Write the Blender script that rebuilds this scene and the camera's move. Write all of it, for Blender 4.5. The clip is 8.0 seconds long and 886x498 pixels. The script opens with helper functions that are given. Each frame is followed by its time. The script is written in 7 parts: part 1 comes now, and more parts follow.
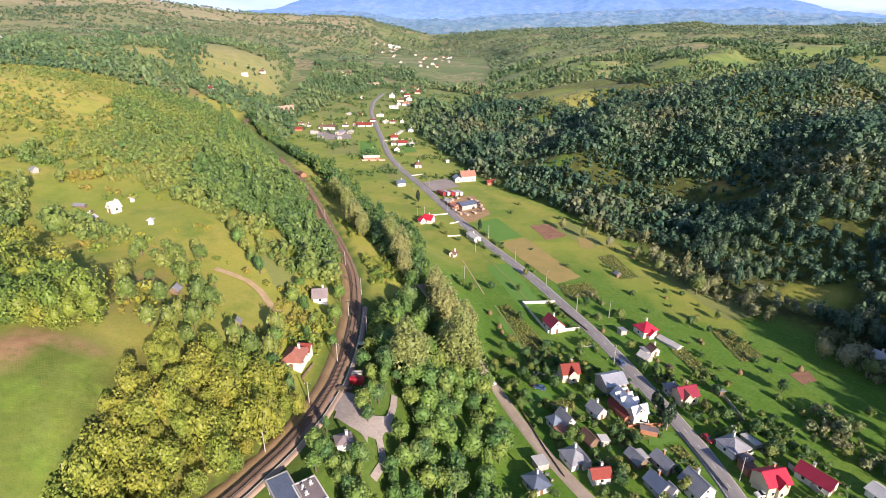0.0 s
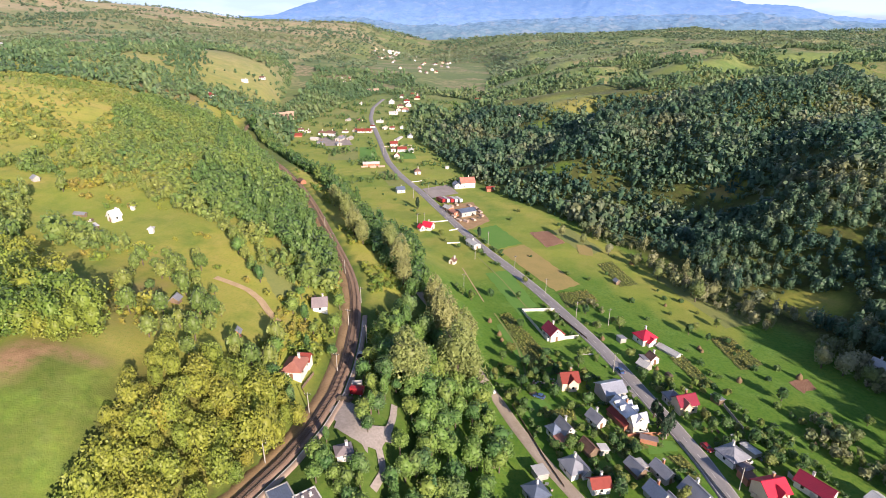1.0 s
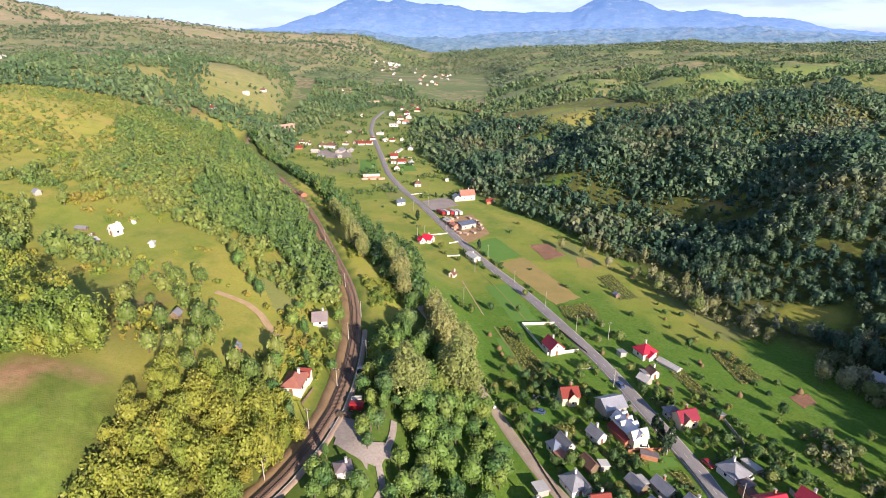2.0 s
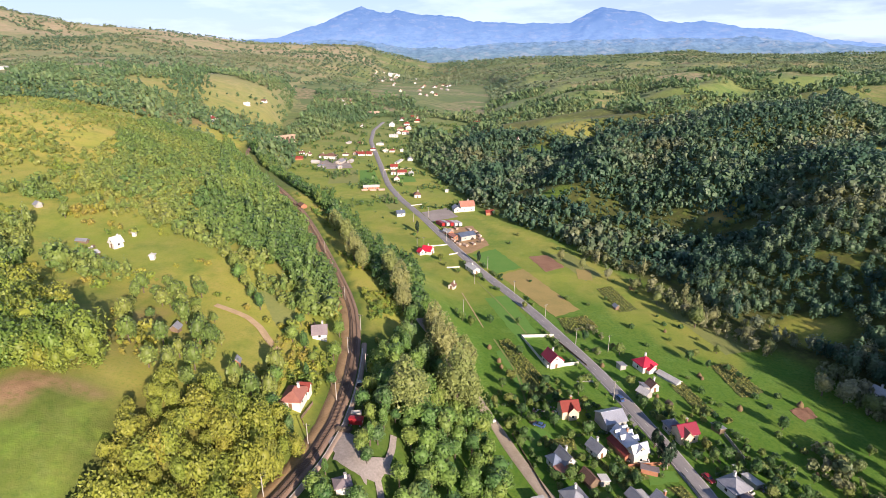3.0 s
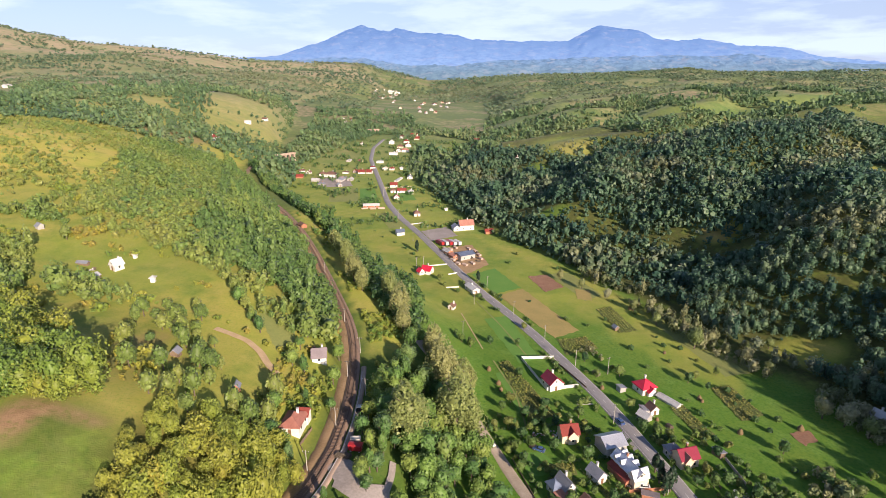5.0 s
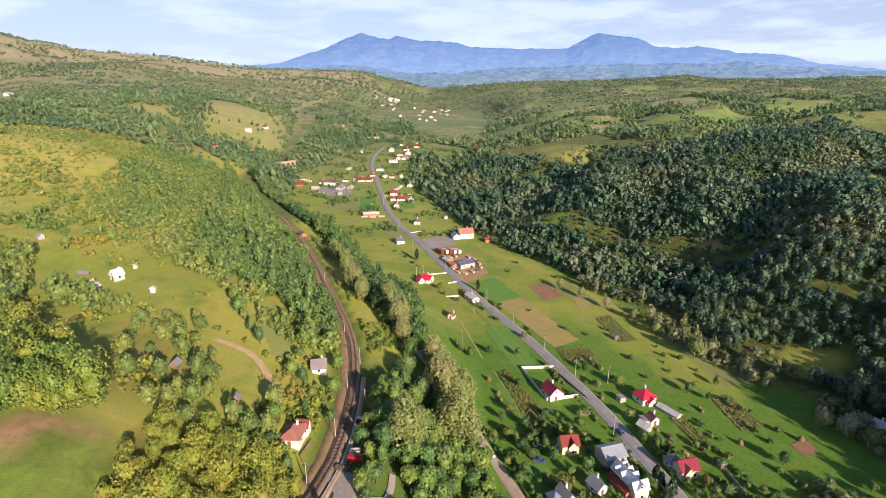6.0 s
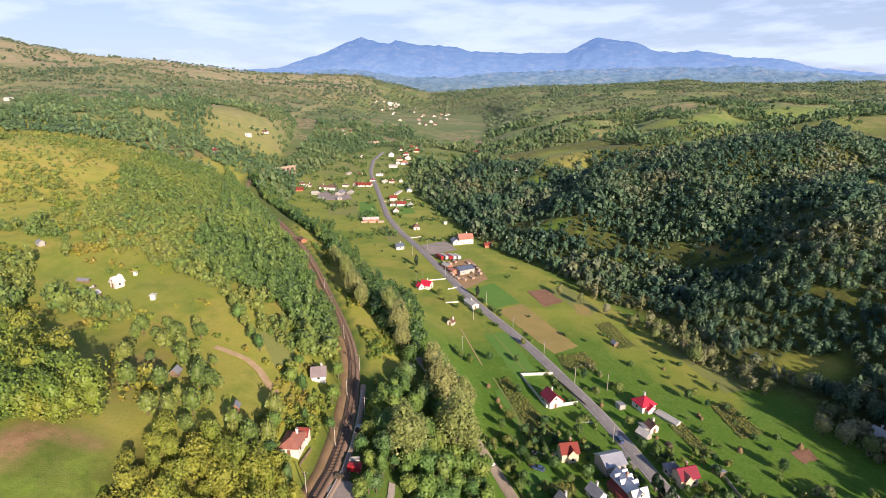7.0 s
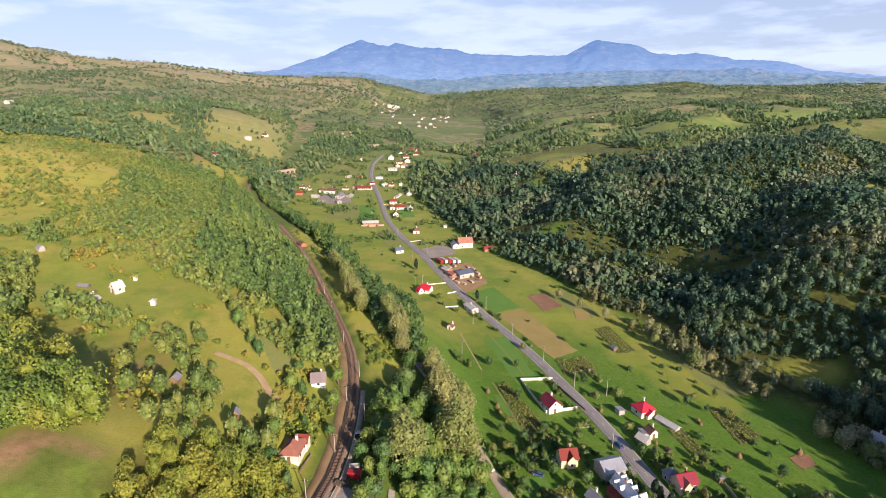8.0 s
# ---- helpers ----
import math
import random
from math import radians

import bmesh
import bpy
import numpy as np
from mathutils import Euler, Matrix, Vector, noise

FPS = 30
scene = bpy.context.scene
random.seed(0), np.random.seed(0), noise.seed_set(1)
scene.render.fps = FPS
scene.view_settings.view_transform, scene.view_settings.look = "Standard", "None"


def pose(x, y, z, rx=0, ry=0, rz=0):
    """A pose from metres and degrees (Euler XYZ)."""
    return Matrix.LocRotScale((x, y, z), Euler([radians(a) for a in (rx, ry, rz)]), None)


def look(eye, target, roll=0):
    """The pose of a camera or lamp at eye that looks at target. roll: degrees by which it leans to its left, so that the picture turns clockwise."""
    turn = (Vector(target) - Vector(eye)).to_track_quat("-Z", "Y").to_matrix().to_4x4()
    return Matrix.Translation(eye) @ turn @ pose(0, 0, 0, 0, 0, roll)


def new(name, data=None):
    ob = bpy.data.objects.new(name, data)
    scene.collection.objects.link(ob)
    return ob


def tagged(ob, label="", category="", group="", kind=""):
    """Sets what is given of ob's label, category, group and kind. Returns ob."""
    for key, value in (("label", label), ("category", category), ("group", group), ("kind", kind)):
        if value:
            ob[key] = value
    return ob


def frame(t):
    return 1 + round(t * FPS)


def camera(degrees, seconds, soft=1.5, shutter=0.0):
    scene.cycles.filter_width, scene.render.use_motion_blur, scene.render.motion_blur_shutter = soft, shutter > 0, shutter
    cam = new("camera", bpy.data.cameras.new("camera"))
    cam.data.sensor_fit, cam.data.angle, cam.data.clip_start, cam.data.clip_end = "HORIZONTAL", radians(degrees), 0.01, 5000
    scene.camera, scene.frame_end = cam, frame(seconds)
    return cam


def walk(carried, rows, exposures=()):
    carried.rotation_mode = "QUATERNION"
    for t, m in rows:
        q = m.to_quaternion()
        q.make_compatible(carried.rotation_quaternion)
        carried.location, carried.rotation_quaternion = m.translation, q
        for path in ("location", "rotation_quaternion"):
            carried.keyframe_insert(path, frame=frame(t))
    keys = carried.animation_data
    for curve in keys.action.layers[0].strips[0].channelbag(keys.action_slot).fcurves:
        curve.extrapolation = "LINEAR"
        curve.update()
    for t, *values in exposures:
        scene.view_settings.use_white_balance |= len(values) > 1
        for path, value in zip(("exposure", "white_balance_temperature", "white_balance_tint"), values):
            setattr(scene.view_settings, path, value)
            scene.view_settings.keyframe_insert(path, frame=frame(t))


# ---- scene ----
# seconds, x, y, z of the eye, pitch, lean, yaw in degrees
cam = camera(78.8, 8.0, soft=0.8)
ROWS = [
    (0.0, 0.00, 0.00, 120.00, -21.90, -0.07, 0.00),
    (0.5, 0.02, -0.01, 120.87, -21.77, -0.04, -0.04),
    (1.0, 0.03, -0.02, 121.70, -21.42, -0.02, -0.06),
    (1.5, 0.02, -0.04, 122.50, -20.89, -0.01, -0.05),
    (2.0, 0.03, -0.04, 123.27, -20.31, -0.03, -0.06),
    (3.5, 0.12, -0.09, 125.70, -18.93, -0.03, -0.10),
    (4.0, 0.12, -0.12, 126.51, -18.54, -0.03, -0.12),
    (4.5, 0.13, -0.14, 127.32, -18.13, -0.02, -0.13),
    (6.0, 0.27, -0.23, 129.75, -17.04, 0.05, -0.16),
    (6.5, 0.29, -0.27, 130.56, -16.78, 0.05, -0.19),
    (7.0, 0.32, -0.31, 131.36, -16.65, 0.05, -0.20),
    (7.5, 0.36, -0.36, 132.17, -16.54, 0.05, -0.22),
    (8.0, 0.41, -0.40, 132.96, -16.44, 0.07, -0.23),
]
walk(cam, [(t, pose(x, y, z, 90 + pitch, lean, yaw)) for t, x, y, z, pitch, lean, yaw in ROWS],
     exposures=[(0.0, 1.06, 5800, 18), (2.0, 1.02, 5850, 18), (5.0, 0.88, 6000, 18), (8.0, 0.78, 6100, 18)])

# ---- world and sun: low morning sun from behind and to the right ----
SUN_ELEVATION = radians(19.5)
SUN_FROM = Vector((0.5 * math.cos(SUN_ELEVATION), -0.866 * math.cos(SUN_ELEVATION), math.sin(SUN_ELEVATION)))
world = bpy.data.worlds.new("sky")
scene.world = world
world.use_nodes = True
wn, wl = world.node_tree.nodes, world.node_tree.links
sky = wn.new("ShaderNodeTexSky")
sky.sky_type = "NISHITA"
sky.sun_disc = False
sky.sun_elevation = SUN_ELEVATION
sky.sun_rotation = math.atan2(SUN_FROM.x, SUN_FROM.y)
sky.altitude = 500
sky.dust_density = 1.2
sky.ozone_density = 2.5
# thin cloud banks in the sky
wgeo = wn.new("ShaderNodeTexCoord")
wsep = wn.new("ShaderNodeSeparateXYZ")
wl.new(wgeo.outputs["Generated"], wsep.inputs[0])
wmap = wn.new("ShaderNodeMapping")
wmap.inputs["Scale"].default_value = (2.6, 2.6, 13.0)
wl.new(wgeo.outputs["Generated"], wmap.inputs["Vector"])
wnoise = wn.new("ShaderNodeTexNoise")
wnoise.inputs["Scale"].default_value = 1.6
wnoise.inputs["Detail"].default_value = 7.0
wnoise.inputs["Roughness"].default_value = 0.58
wl.new(wmap.outputs[0], wnoise.inputs["Vector"])
wramp = wn.new("ShaderNodeMapRange")
wramp.inputs["From Min"].default_value = 0.45
wramp.inputs["From Max"].default_value = 0.58
wramp.inputs["To Min"].default_value = 0.55
wl.new(wnoise.outputs["Fac"], wramp.inputs["Value"])
wlow = wn.new("ShaderNodeMapRange")
wlow.inputs["From Min"].default_value = 0.75
wlow.inputs["From Max"].default_value = 0.0
wl.new(wsep.outputs["Z"], wlow.inputs["Value"])
wmul = wn.new("ShaderNodeMath")
wmul.operation = "MULTIPLY"
wl.new(wramp.outputs[0], wmul.inputs[0])
wl.new(wlow.outputs[0], wmul.inputs[1])
wmix = wn.new("ShaderNodeMix")
wmix.data_type = "RGBA"
wmix.inputs["B"].default_value = (9.0, 10.3, 13.0, 1)
wl.new(wmul.outputs[0], wmix.inputs["Factor"])
wl.new(sky.outputs[0], wmix.inputs["A"])
wbg = wn["Background"]
wbg.inputs["Strength"].default_value = 0.054
wl.new(wmix.outputs["Result"], wbg.inputs["Color"])

sun_data = bpy.data.lights.new("sun", "SUN")
sun_data.energy = 5.0
sun_data.angle = radians(0.6)
sun_data.color = (1.0, 0.79, 0.53)
sun = new("sun", sun_data)
sun.matrix_world = look(tuple(SUN_FROM * 500), (0, 0, 0))


# ---- materials ----
def material(name, colour, other=None, scale=1.0, fine=8.0, rough=0.85, metal=0.0, bump=0.3, depth=0.05, tone=0.0, stripe=None):
    """A surface with variation at two scales between two base colours, fine relief, and a random tone for each object."""
    m = bpy.data.materials.new(name)
    m.use_nodes = True
    n, l = m.node_tree.nodes, m.node_tree.links
    bsdf = n["Principled BSDF"]
    bsdf.inputs["Roughness"].default_value = rough
    bsdf.inputs["Metallic"].default_value = metal
    co = n.new("ShaderNodeTexCoord")
    space = co.outputs["Object"]
    other = other or tuple(c * 0.72 for c in colour)
    big = n.new("ShaderNodeTexNoise")
    big.inputs["Scale"].default_value = scale
    big.inputs["Detail"].default_value = 5.0
    l.new(space, big.inputs["Vector"])
    small = n.new("ShaderNodeTexNoise")
    small.inputs["Scale"].default_value = fine
    small.inputs["Detail"].default_value = 4.0
    l.new(space, small.inputs["Vector"])
    add = n.new("ShaderNodeMath")
    add.operation = "ADD"
    l.new(big.outputs["Fac"], add.inputs[0])
    l.new(small.outputs["Fac"], add.inputs[1])
    ramp = n.new("ShaderNodeMapRange")
    ramp.inputs["From Min"].default_value = 0.72
    ramp.inputs["From Max"].default_value = 1.3
    l.new(add.outputs[0], ramp.inputs["Value"])
    mix = n.new("ShaderNodeMix")
    mix.data_type = "RGBA"
    mix.inputs["A"].default_value = (*colour, 1)
    mix.inputs["B"].default_value = (*other, 1)
    l.new(ramp.outputs[0], mix.inputs["Factor"])
    out = mix.outputs["Result"]
    if tone:
        info = n.new("ShaderNodeObjectInfo")
        rng = n.new("ShaderNodeMapRange")
        rng.inputs["To Min"].default_value = 1 - tone
        rng.inputs["To Max"].default_value = 1 + tone
        l.new(info.outputs["Random"], rng.inputs["Value"])
        hsv = n.new("ShaderNodeHueSaturation")
        l.new(rng.outputs[0], hsv.inputs["Value"])
        l.new(out, hsv.inputs["Color"])
        out = hsv.outputs[0]
    l.new(out, bsdf.inputs["Base Color"])
    height = small.outputs["Fac"]
    if stripe:
        wave = n.new("ShaderNodeTexWave")
        wave.bands_direction = stripe[0]
        wave.inputs["Scale"].default_value = stripe[1]
        wave.inputs["Distortion"].default_value = stripe[2] if len(stripe) > 2 else 0.0
        l.new(space, wave.inputs["Vector"])
        sm = n.new("ShaderNodeMath")
        sm.operation = "MULTIPLY_ADD"
        sm.inputs[1].default_value = 1.6
        l.new(wave.outputs["Fac"], sm.inputs[0])
        l.new(height, sm.inputs[2])
        height = sm.outputs[0]
    b = n.new("ShaderNodeBump")
    b.inputs["Strength"].default_value = bump
    b.inputs["Distance"].default_value = depth
    l.new(height, b.inputs["Height"])
    l.new(b.outputs[0], bsdf.inputs["Normal"])
    return m


def foliage(name, colours, attribute="", leaf=0.35):
    """Leaves: a ramp of greens driven by a tint for each tree, with each leaf cluster a little lighter or darker, and some light let through."""
    m = bpy.data.materials.new(name)
    m.use_nodes = True
    n, l = m.node_tree.nodes, m.node_tree.links
    bsdf = n["Principled BSDF"]
    bsdf.inputs["Roughness"].default_value = 0.52
    bsdf.inputs["Specular IOR Level"].default_value = 0.4
    # bluish sheen stands in for haze over the canopy
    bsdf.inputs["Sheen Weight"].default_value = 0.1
    bsdf.inputs["Sheen Tint"].default_value = (0.75, 0.88, 1.0, 1)
    ramp = n.new("ShaderNodeValToRGB")
    els = ramp.color_ramp.elements
    while len(els) < len(colours):
        els.new(0.5)
    for i, c in enumerate(colours):
        els[i].position = i / (len(colours) - 1)
        els[i].color = (*c, 1)
    if attribute:
        src = n.new("ShaderNodeAttribute")
        src.attribute_name = attribute
        l.new(src.outputs["Fac"], ramp.inputs["Fac"])
    else:
        src = n.new("ShaderNodeObjectInfo")
        l.new(src.outputs["Random"], ramp.inputs["Fac"])
    geo = n.new("ShaderNodeNewGeometry")
    rng = n.new("ShaderNodeMapRange")
    rng.inputs["To Min"].default_value = 1 - leaf
    rng.inputs["To Max"].default_value = 1 + leaf
    l.new(geo.outputs["Random Per Island"], rng.inputs["Value"])
    hsv = n.new("ShaderNodeHueSaturation")
    l.new(ramp.outputs[0], hsv.inputs["Color"])
    l.new(rng.outputs[0], hsv.inputs["Value"])
    l.new(hsv.outputs[0], bsdf.inputs["Base Color"])
    trans = n.new("ShaderNodeBsdfTranslucent")
    l.new(hsv.outputs[0], trans.inputs["Color"])
    mixs = n.new("ShaderNodeMixShader")
    mixs.inputs[0].default_value = 0.3
    l.new(bsdf.outputs[0], mixs.inputs[1])
    l.new(trans.outputs[0], mixs.inputs[2])
    l.new(mixs.outputs[0], n["Material Output"].inputs["Surface"])
    return m


def ground_material():
    """Meadow with drier, barer and darker parts. The attribute cover holds dryness, bare soil and dark ground, leaf
    litter included.
    """
    m = bpy.data.materials.new("meadow")
    m.use_nodes = True
    n, l = m.node_tree.nodes, m.node_tree.links
    bsdf = n["Principled BSDF"]
    bsdf.inputs["Roughness"].default_value = 0.95
    bsdf.inputs["Specular IOR Level"].default_value = 0.1
    # faint bluish sheen at grazing angles, a substitute for haze on far ground
    bsdf.inputs["Sheen Weight"].default_value = 0.03
    bsdf.inputs["Sheen Roughness"].default_value = 0.4
    bsdf.inputs["Sheen Tint"].default_value = (0.85, 0.92, 1.0, 1)
    co = n.new("ShaderNodeTexCoord")
    att = n.new("ShaderNodeAttribute")
    att.attribute_name = "cover"
    sep = n.new("ShaderNodeSeparateColor")
    l.new(att.outputs["Color"], sep.inputs[0])

    def noisy(scale, detail, lo, hi, rough=0.6):
        t = n.new("ShaderNodeTexNoise")
        t.inputs["Scale"].default_value = scale
        t.inputs["Detail"].default_value = detail
        t.inputs["Roughness"].default_value = rough
        l.new(co.outputs["Object"], t.inputs["Vector"])
        r = n.new("ShaderNodeMapRange")
        r.inputs["From Min"].default_value = lo
        r.inputs["From Max"].default_value = hi
        l.new(t.outputs["Fac"], r.inputs["Value"])
        return r.outputs[0]

    def mixed(fac, a, b):
        x = n.new("ShaderNodeMix")
        x.data_type = "RGBA"
        for key, v in (("A", a), ("B", b)):
            if isinstance(v, tuple):
                x.inputs[key].default_value = (*v, 1)
            else:
                l.new(v, x.inputs[key])
        l.new(fac, x.inputs["Factor"])
        return x.outputs["Result"]

    def times(a, b, op="MULTIPLY"):
        x = n.new("ShaderNodeMath")
        x.operation = op
        x.use_clamp = True
        for i, v in enumerate((a, b)):
            if isinstance(v, float):
                x.inputs[i].default_value = v
            else:
                l.new(v, x.inputs[i])
        return x.outputs[0]

    grass = mixed(noisy(0.045, 6, 0.35, 0.68), (0.092, 0.2, 0.024), (0.148, 0.23, 0.034))
    grass = mixed(noisy(0.2, 5, 0.5, 0.72), grass, (0.15, 0.255, 0.05))
    grass = mixed(noisy(0.9, 6, 0.45, 0.8), grass, (0.05, 0.15, 0.022))
    dry = mixed(noisy(0.05, 7, 0.38, 0.66), (0.38, 0.385, 0.068), (0.47, 0.38, 0.105))
    dry = mixed(noisy(1.3, 5, 0.5, 0.78), dry, (0.26, 0.31, 0.055))
    soil = mixed(noisy(0.3, 6, 0.35, 0.7), (0.24, 0.15, 0.09), (0.33, 0.22, 0.13))
    dark_ground = mixed(noisy(0.5, 5, 0.35, 0.7), (0.05, 0.065, 0.02), (0.09, 0.085, 0.035))
    c = mixed(times(sep.outputs["Red"], times(noisy(0.06, 6, 0.3, 0.6), 0.35, "ADD")), grass, dry)
    c = mixed(times(sep.outputs["Blue"], times(noisy(0.15, 4, 0.25, 0.6), 0.3, "ADD")), c, dark_ground)
    c = mixed(times(sep.outputs["Green"], times(noisy(0.4, 6, 0.3, 0.55), 0.25, "ADD")), c, soil)
    # far up the valley: pasture, hay and stubble plots, paled and muted for haze
    pos = n.new("ShaderNodeSeparateXYZ")
    l.new(co.outputs["Object"], pos.inputs[0])
    away = n.new("ShaderNodeMapRange")
    away.inputs["From Min"].default_value = 620
    away.inputs["From Max"].default_value = 1150
    l.new(pos.outputs["Y"], away.inputs["Value"])
    cells = n.new("ShaderNodeTexVoronoi")
    cells.inputs["Scale"].default_value = 0.013
    l.new(co.outputs["Object"], cells.inputs["Vector"])
    cell = n.new("ShaderNodeSeparateColor")
    l.new(cells.outputs["Color"], cell.inputs[0])
    plots = n.new("ShaderNodeValToRGB")
    plots.color_ramp.interpolation = "CONSTANT"
    els = plots.color_ramp.elements
    while len(els) < 6:
        els.new(0.5)
    for i, v in enumerate([(0.15, 0.21, 0.08), (0.2, 0.24, 0.1), (0.31, 0.28, 0.16), (0.12, 0.18, 0.075), (0.24, 0.26, 0.12), (0.36, 0.27, 0.19)]):
        els[i].position = i / 6
        els[i].color = (*v, 1)
    l.new(cell.outputs["Red"], plots.inputs["Fac"])
    tufts = mixed(noisy(0.09, 6, 0.36, 0.62), plots.outputs[0], (0.11, 0.16, 0.08))
    # heath and stubble on the bare far ridge
    bare = n.new("ShaderNodeMapRange")
    bare.inputs["From Min"].default_value = 0.6
    bare.inputs["From Max"].default_value = 0.95
    l.new(sep.outputs["Red"], bare.inputs["Value"])
    heath = mixed(noisy(0.011, 8, 0.4, 0.62, 0.7), (0.40, 0.31, 0.24), (0.26, 0.28, 0.17))
    heath = mixed(noisy(0.03, 7, 0.5, 0.68, 0.7), heath, (0.16, 0.2, 0.12))
    tufts = mixed(bare.outputs[0], tufts, heath)
    c = mixed(times(away.outputs[0], 0.85), c, tufts)
    l.new(c, bsdf.inputs["Base Color"])
    t = n.new("ShaderNodeTexNoise")
    t.inputs["Scale"].default_value = 2.6
    t.inputs["Detail"].default_value = 6
    l.new(co.outputs["Object"], t.inputs["Vector"])
    b = n.new("ShaderNodeBump")
    b.inputs["Strength"].default_value = 0.4
    b.inputs["Distance"].default_value = 0.4
    l.new(t.outputs["Fac"], b.inputs["Height"])
    l.new(b.outputs[0], bsdf.inputs["Normal"])
    return m


GROUND = ground_material()
ASPHALT = material("asphalt", (0.29, 0.28, 0.295), (0.22, 0.21, 0.22), 0.15, 2.0, 0.85, bump=0.2)
LINE = material("road_paint", (0.7, 0.7, 0.68), (0.45, 0.45, 0.44), 1.0, 6.0, 0.7)
GRAVEL = material("gravel_lane", (0.44, 0.37, 0.31), (0.3, 0.25, 0.2), 0.25, 3.0, 0.95, bump=0.6)
# gravel tone is lowered to include tree shade over the station forecourt
YARD = material("yard_gravel", (0.35, 0.315, 0.305), (0.23, 0.205, 0.195), 0.12, 1.5, 0.95, bump=0.5)
SAND = material("sandy_track", (0.5, 0.37, 0.23), (0.36, 0.26, 0.15), 0.3, 2.5, 0.95, bump=0.6)
DIRT = material("bare_earth", (0.40, 0.27, 0.15), (0.27, 0.18, 0.09), 0.25, 2.0, 0.95, bump=0.6)
BALLAST = material("ballast", (0.27, 0.19, 0.145), (0.17, 0.115, 0.09), 0.3, 4.0, 0.95, bump=0.8)
SLEEPER = material("sleeper_timber", (0.2, 0.14, 0.105), (0.13, 0.09, 0.07), 2.0, 12.0, 0.9)
RAIL_STEEL = material("rail_steel", (0.16, 0.10, 0.07), (0.3, 0.26, 0.24), 0.5, 6.0, 0.5, 0.8)
PLATFORM = material("platform_concrete", (0.40, 0.31, 0.25), (0.28, 0.21, 0.165), 0.3, 3.0, 0.9)
BARK = material("bark", (0.15, 0.12, 0.09), (0.08, 0.065, 0.05), 2.0, 9.0, 0.95, bump=0.8)
# extra blue in these greens stands for the slope's bluish shade and haze
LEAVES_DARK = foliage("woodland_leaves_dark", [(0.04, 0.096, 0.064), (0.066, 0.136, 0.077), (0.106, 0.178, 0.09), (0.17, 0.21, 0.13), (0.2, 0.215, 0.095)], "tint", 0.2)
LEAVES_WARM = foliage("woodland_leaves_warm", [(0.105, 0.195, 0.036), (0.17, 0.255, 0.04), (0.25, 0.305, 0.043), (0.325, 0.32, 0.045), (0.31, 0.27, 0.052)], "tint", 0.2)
# bluer than the warm leaves above; the added blue stands for hillside haze
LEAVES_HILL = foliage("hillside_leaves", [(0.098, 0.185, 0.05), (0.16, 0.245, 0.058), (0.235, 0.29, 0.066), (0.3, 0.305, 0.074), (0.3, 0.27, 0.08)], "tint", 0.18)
LEAVES_WILLOW = foliage("willow_leaves", [(0.12, 0.165, 0.07), (0.18, 0.21, 0.09), (0.24, 0.25, 0.12), (0.31, 0.31, 0.2)], "tint", 0.25)
# the two far woods' greens are paled and greyed in place of haze
LEAVES_HAZED = foliage("hazed_far_leaves", [(0.1, 0.165, 0.095), (0.135, 0.205, 0.115), (0.175, 0.23, 0.125), (0.22, 0.25, 0.14)], "tint", 0.2)
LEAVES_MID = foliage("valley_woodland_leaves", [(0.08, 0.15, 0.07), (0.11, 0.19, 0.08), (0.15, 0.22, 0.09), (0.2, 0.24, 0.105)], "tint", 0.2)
LEAVES_FRESH = foliage("grove_leaves_fresh", [(0.05, 0.12, 0.036), (0.08, 0.16, 0.042), (0.12, 0.2, 0.046), (0.17, 0.235, 0.052), (0.08, 0.15, 0.062)], "tint", 0.25)
LEAVES_POPLAR = foliage("poplar_leaves", [(0.23, 0.28, 0.085), (0.27, 0.31, 0.1), (0.3, 0.31, 0.12)], "", 0.22)
WHITE = material("white_render", (0.72, 0.71, 0.69), (0.55, 0.54, 0.52), 0.3, 4.0, 0.9, tone=0.08)
CREAM = material("cream_render", (0.66, 0.56, 0.42), (0.54, 0.46, 0.34), 0.3, 4.0, 0.9, tone=0.08)
GREYWALL = material("grey_concrete", (0.42, 0.41, 0.40), (0.3, 0.29, 0.28), 0.3, 4.0, 0.9, tone=0.12)
BRICK = material("bare_brick", (0.42, 0.2, 0.12), (0.3, 0.13, 0.08), 0.8, 5.0, 0.9, stripe=("Z", 4.0), tone=0.1)
PLANK = material("weathered_planks", (0.22, 0.16, 0.11), (0.13, 0.095, 0.07), 1.0, 8.0, 0.9, stripe=("X", 3.0), tone=0.15)
RED = material("bright_red_sheet_tiles", (0.56, 0.022, 0.06), (0.46, 0.018, 0.048), 0.4, 5.0, 0.5, stripe=("Y", 1.5), tone=0.06)
MAROON = material("maroon_sheet_tiles", (0.24, 0.014, 0.042), (0.18, 0.012, 0.034), 0.4, 5.0, 0.5, stripe=("Y", 1.5), tone=0.06)
BRICKRED = material("red_clay_tiles", (0.25, 0.045, 0.035), (0.18, 0.035, 0.028), 0.5, 5.0, 0.8, stripe=("Y", 2.0), tone=0.1)
PINKTILE = material("faded_pink_tiles", (0.42, 0.2, 0.155), (0.3, 0.135, 0.105), 0.5, 5.0, 0.85, stripe=("Y", 2.0), tone=0.08)
OLDTILE = material("old_red_tiles", (0.35, 0.15, 0.115), (0.25, 0.1, 0.08), 0.5, 5.0, 0.85, stripe=("Y", 2.0), tone=0.08)
BROWN = material("brown_old_tiles", (0.2, 0.11, 0.085), (0.12, 0.07, 0.055), 0.6, 5.0, 0.85, stripe=("Y", 2.0), tone=0.12)
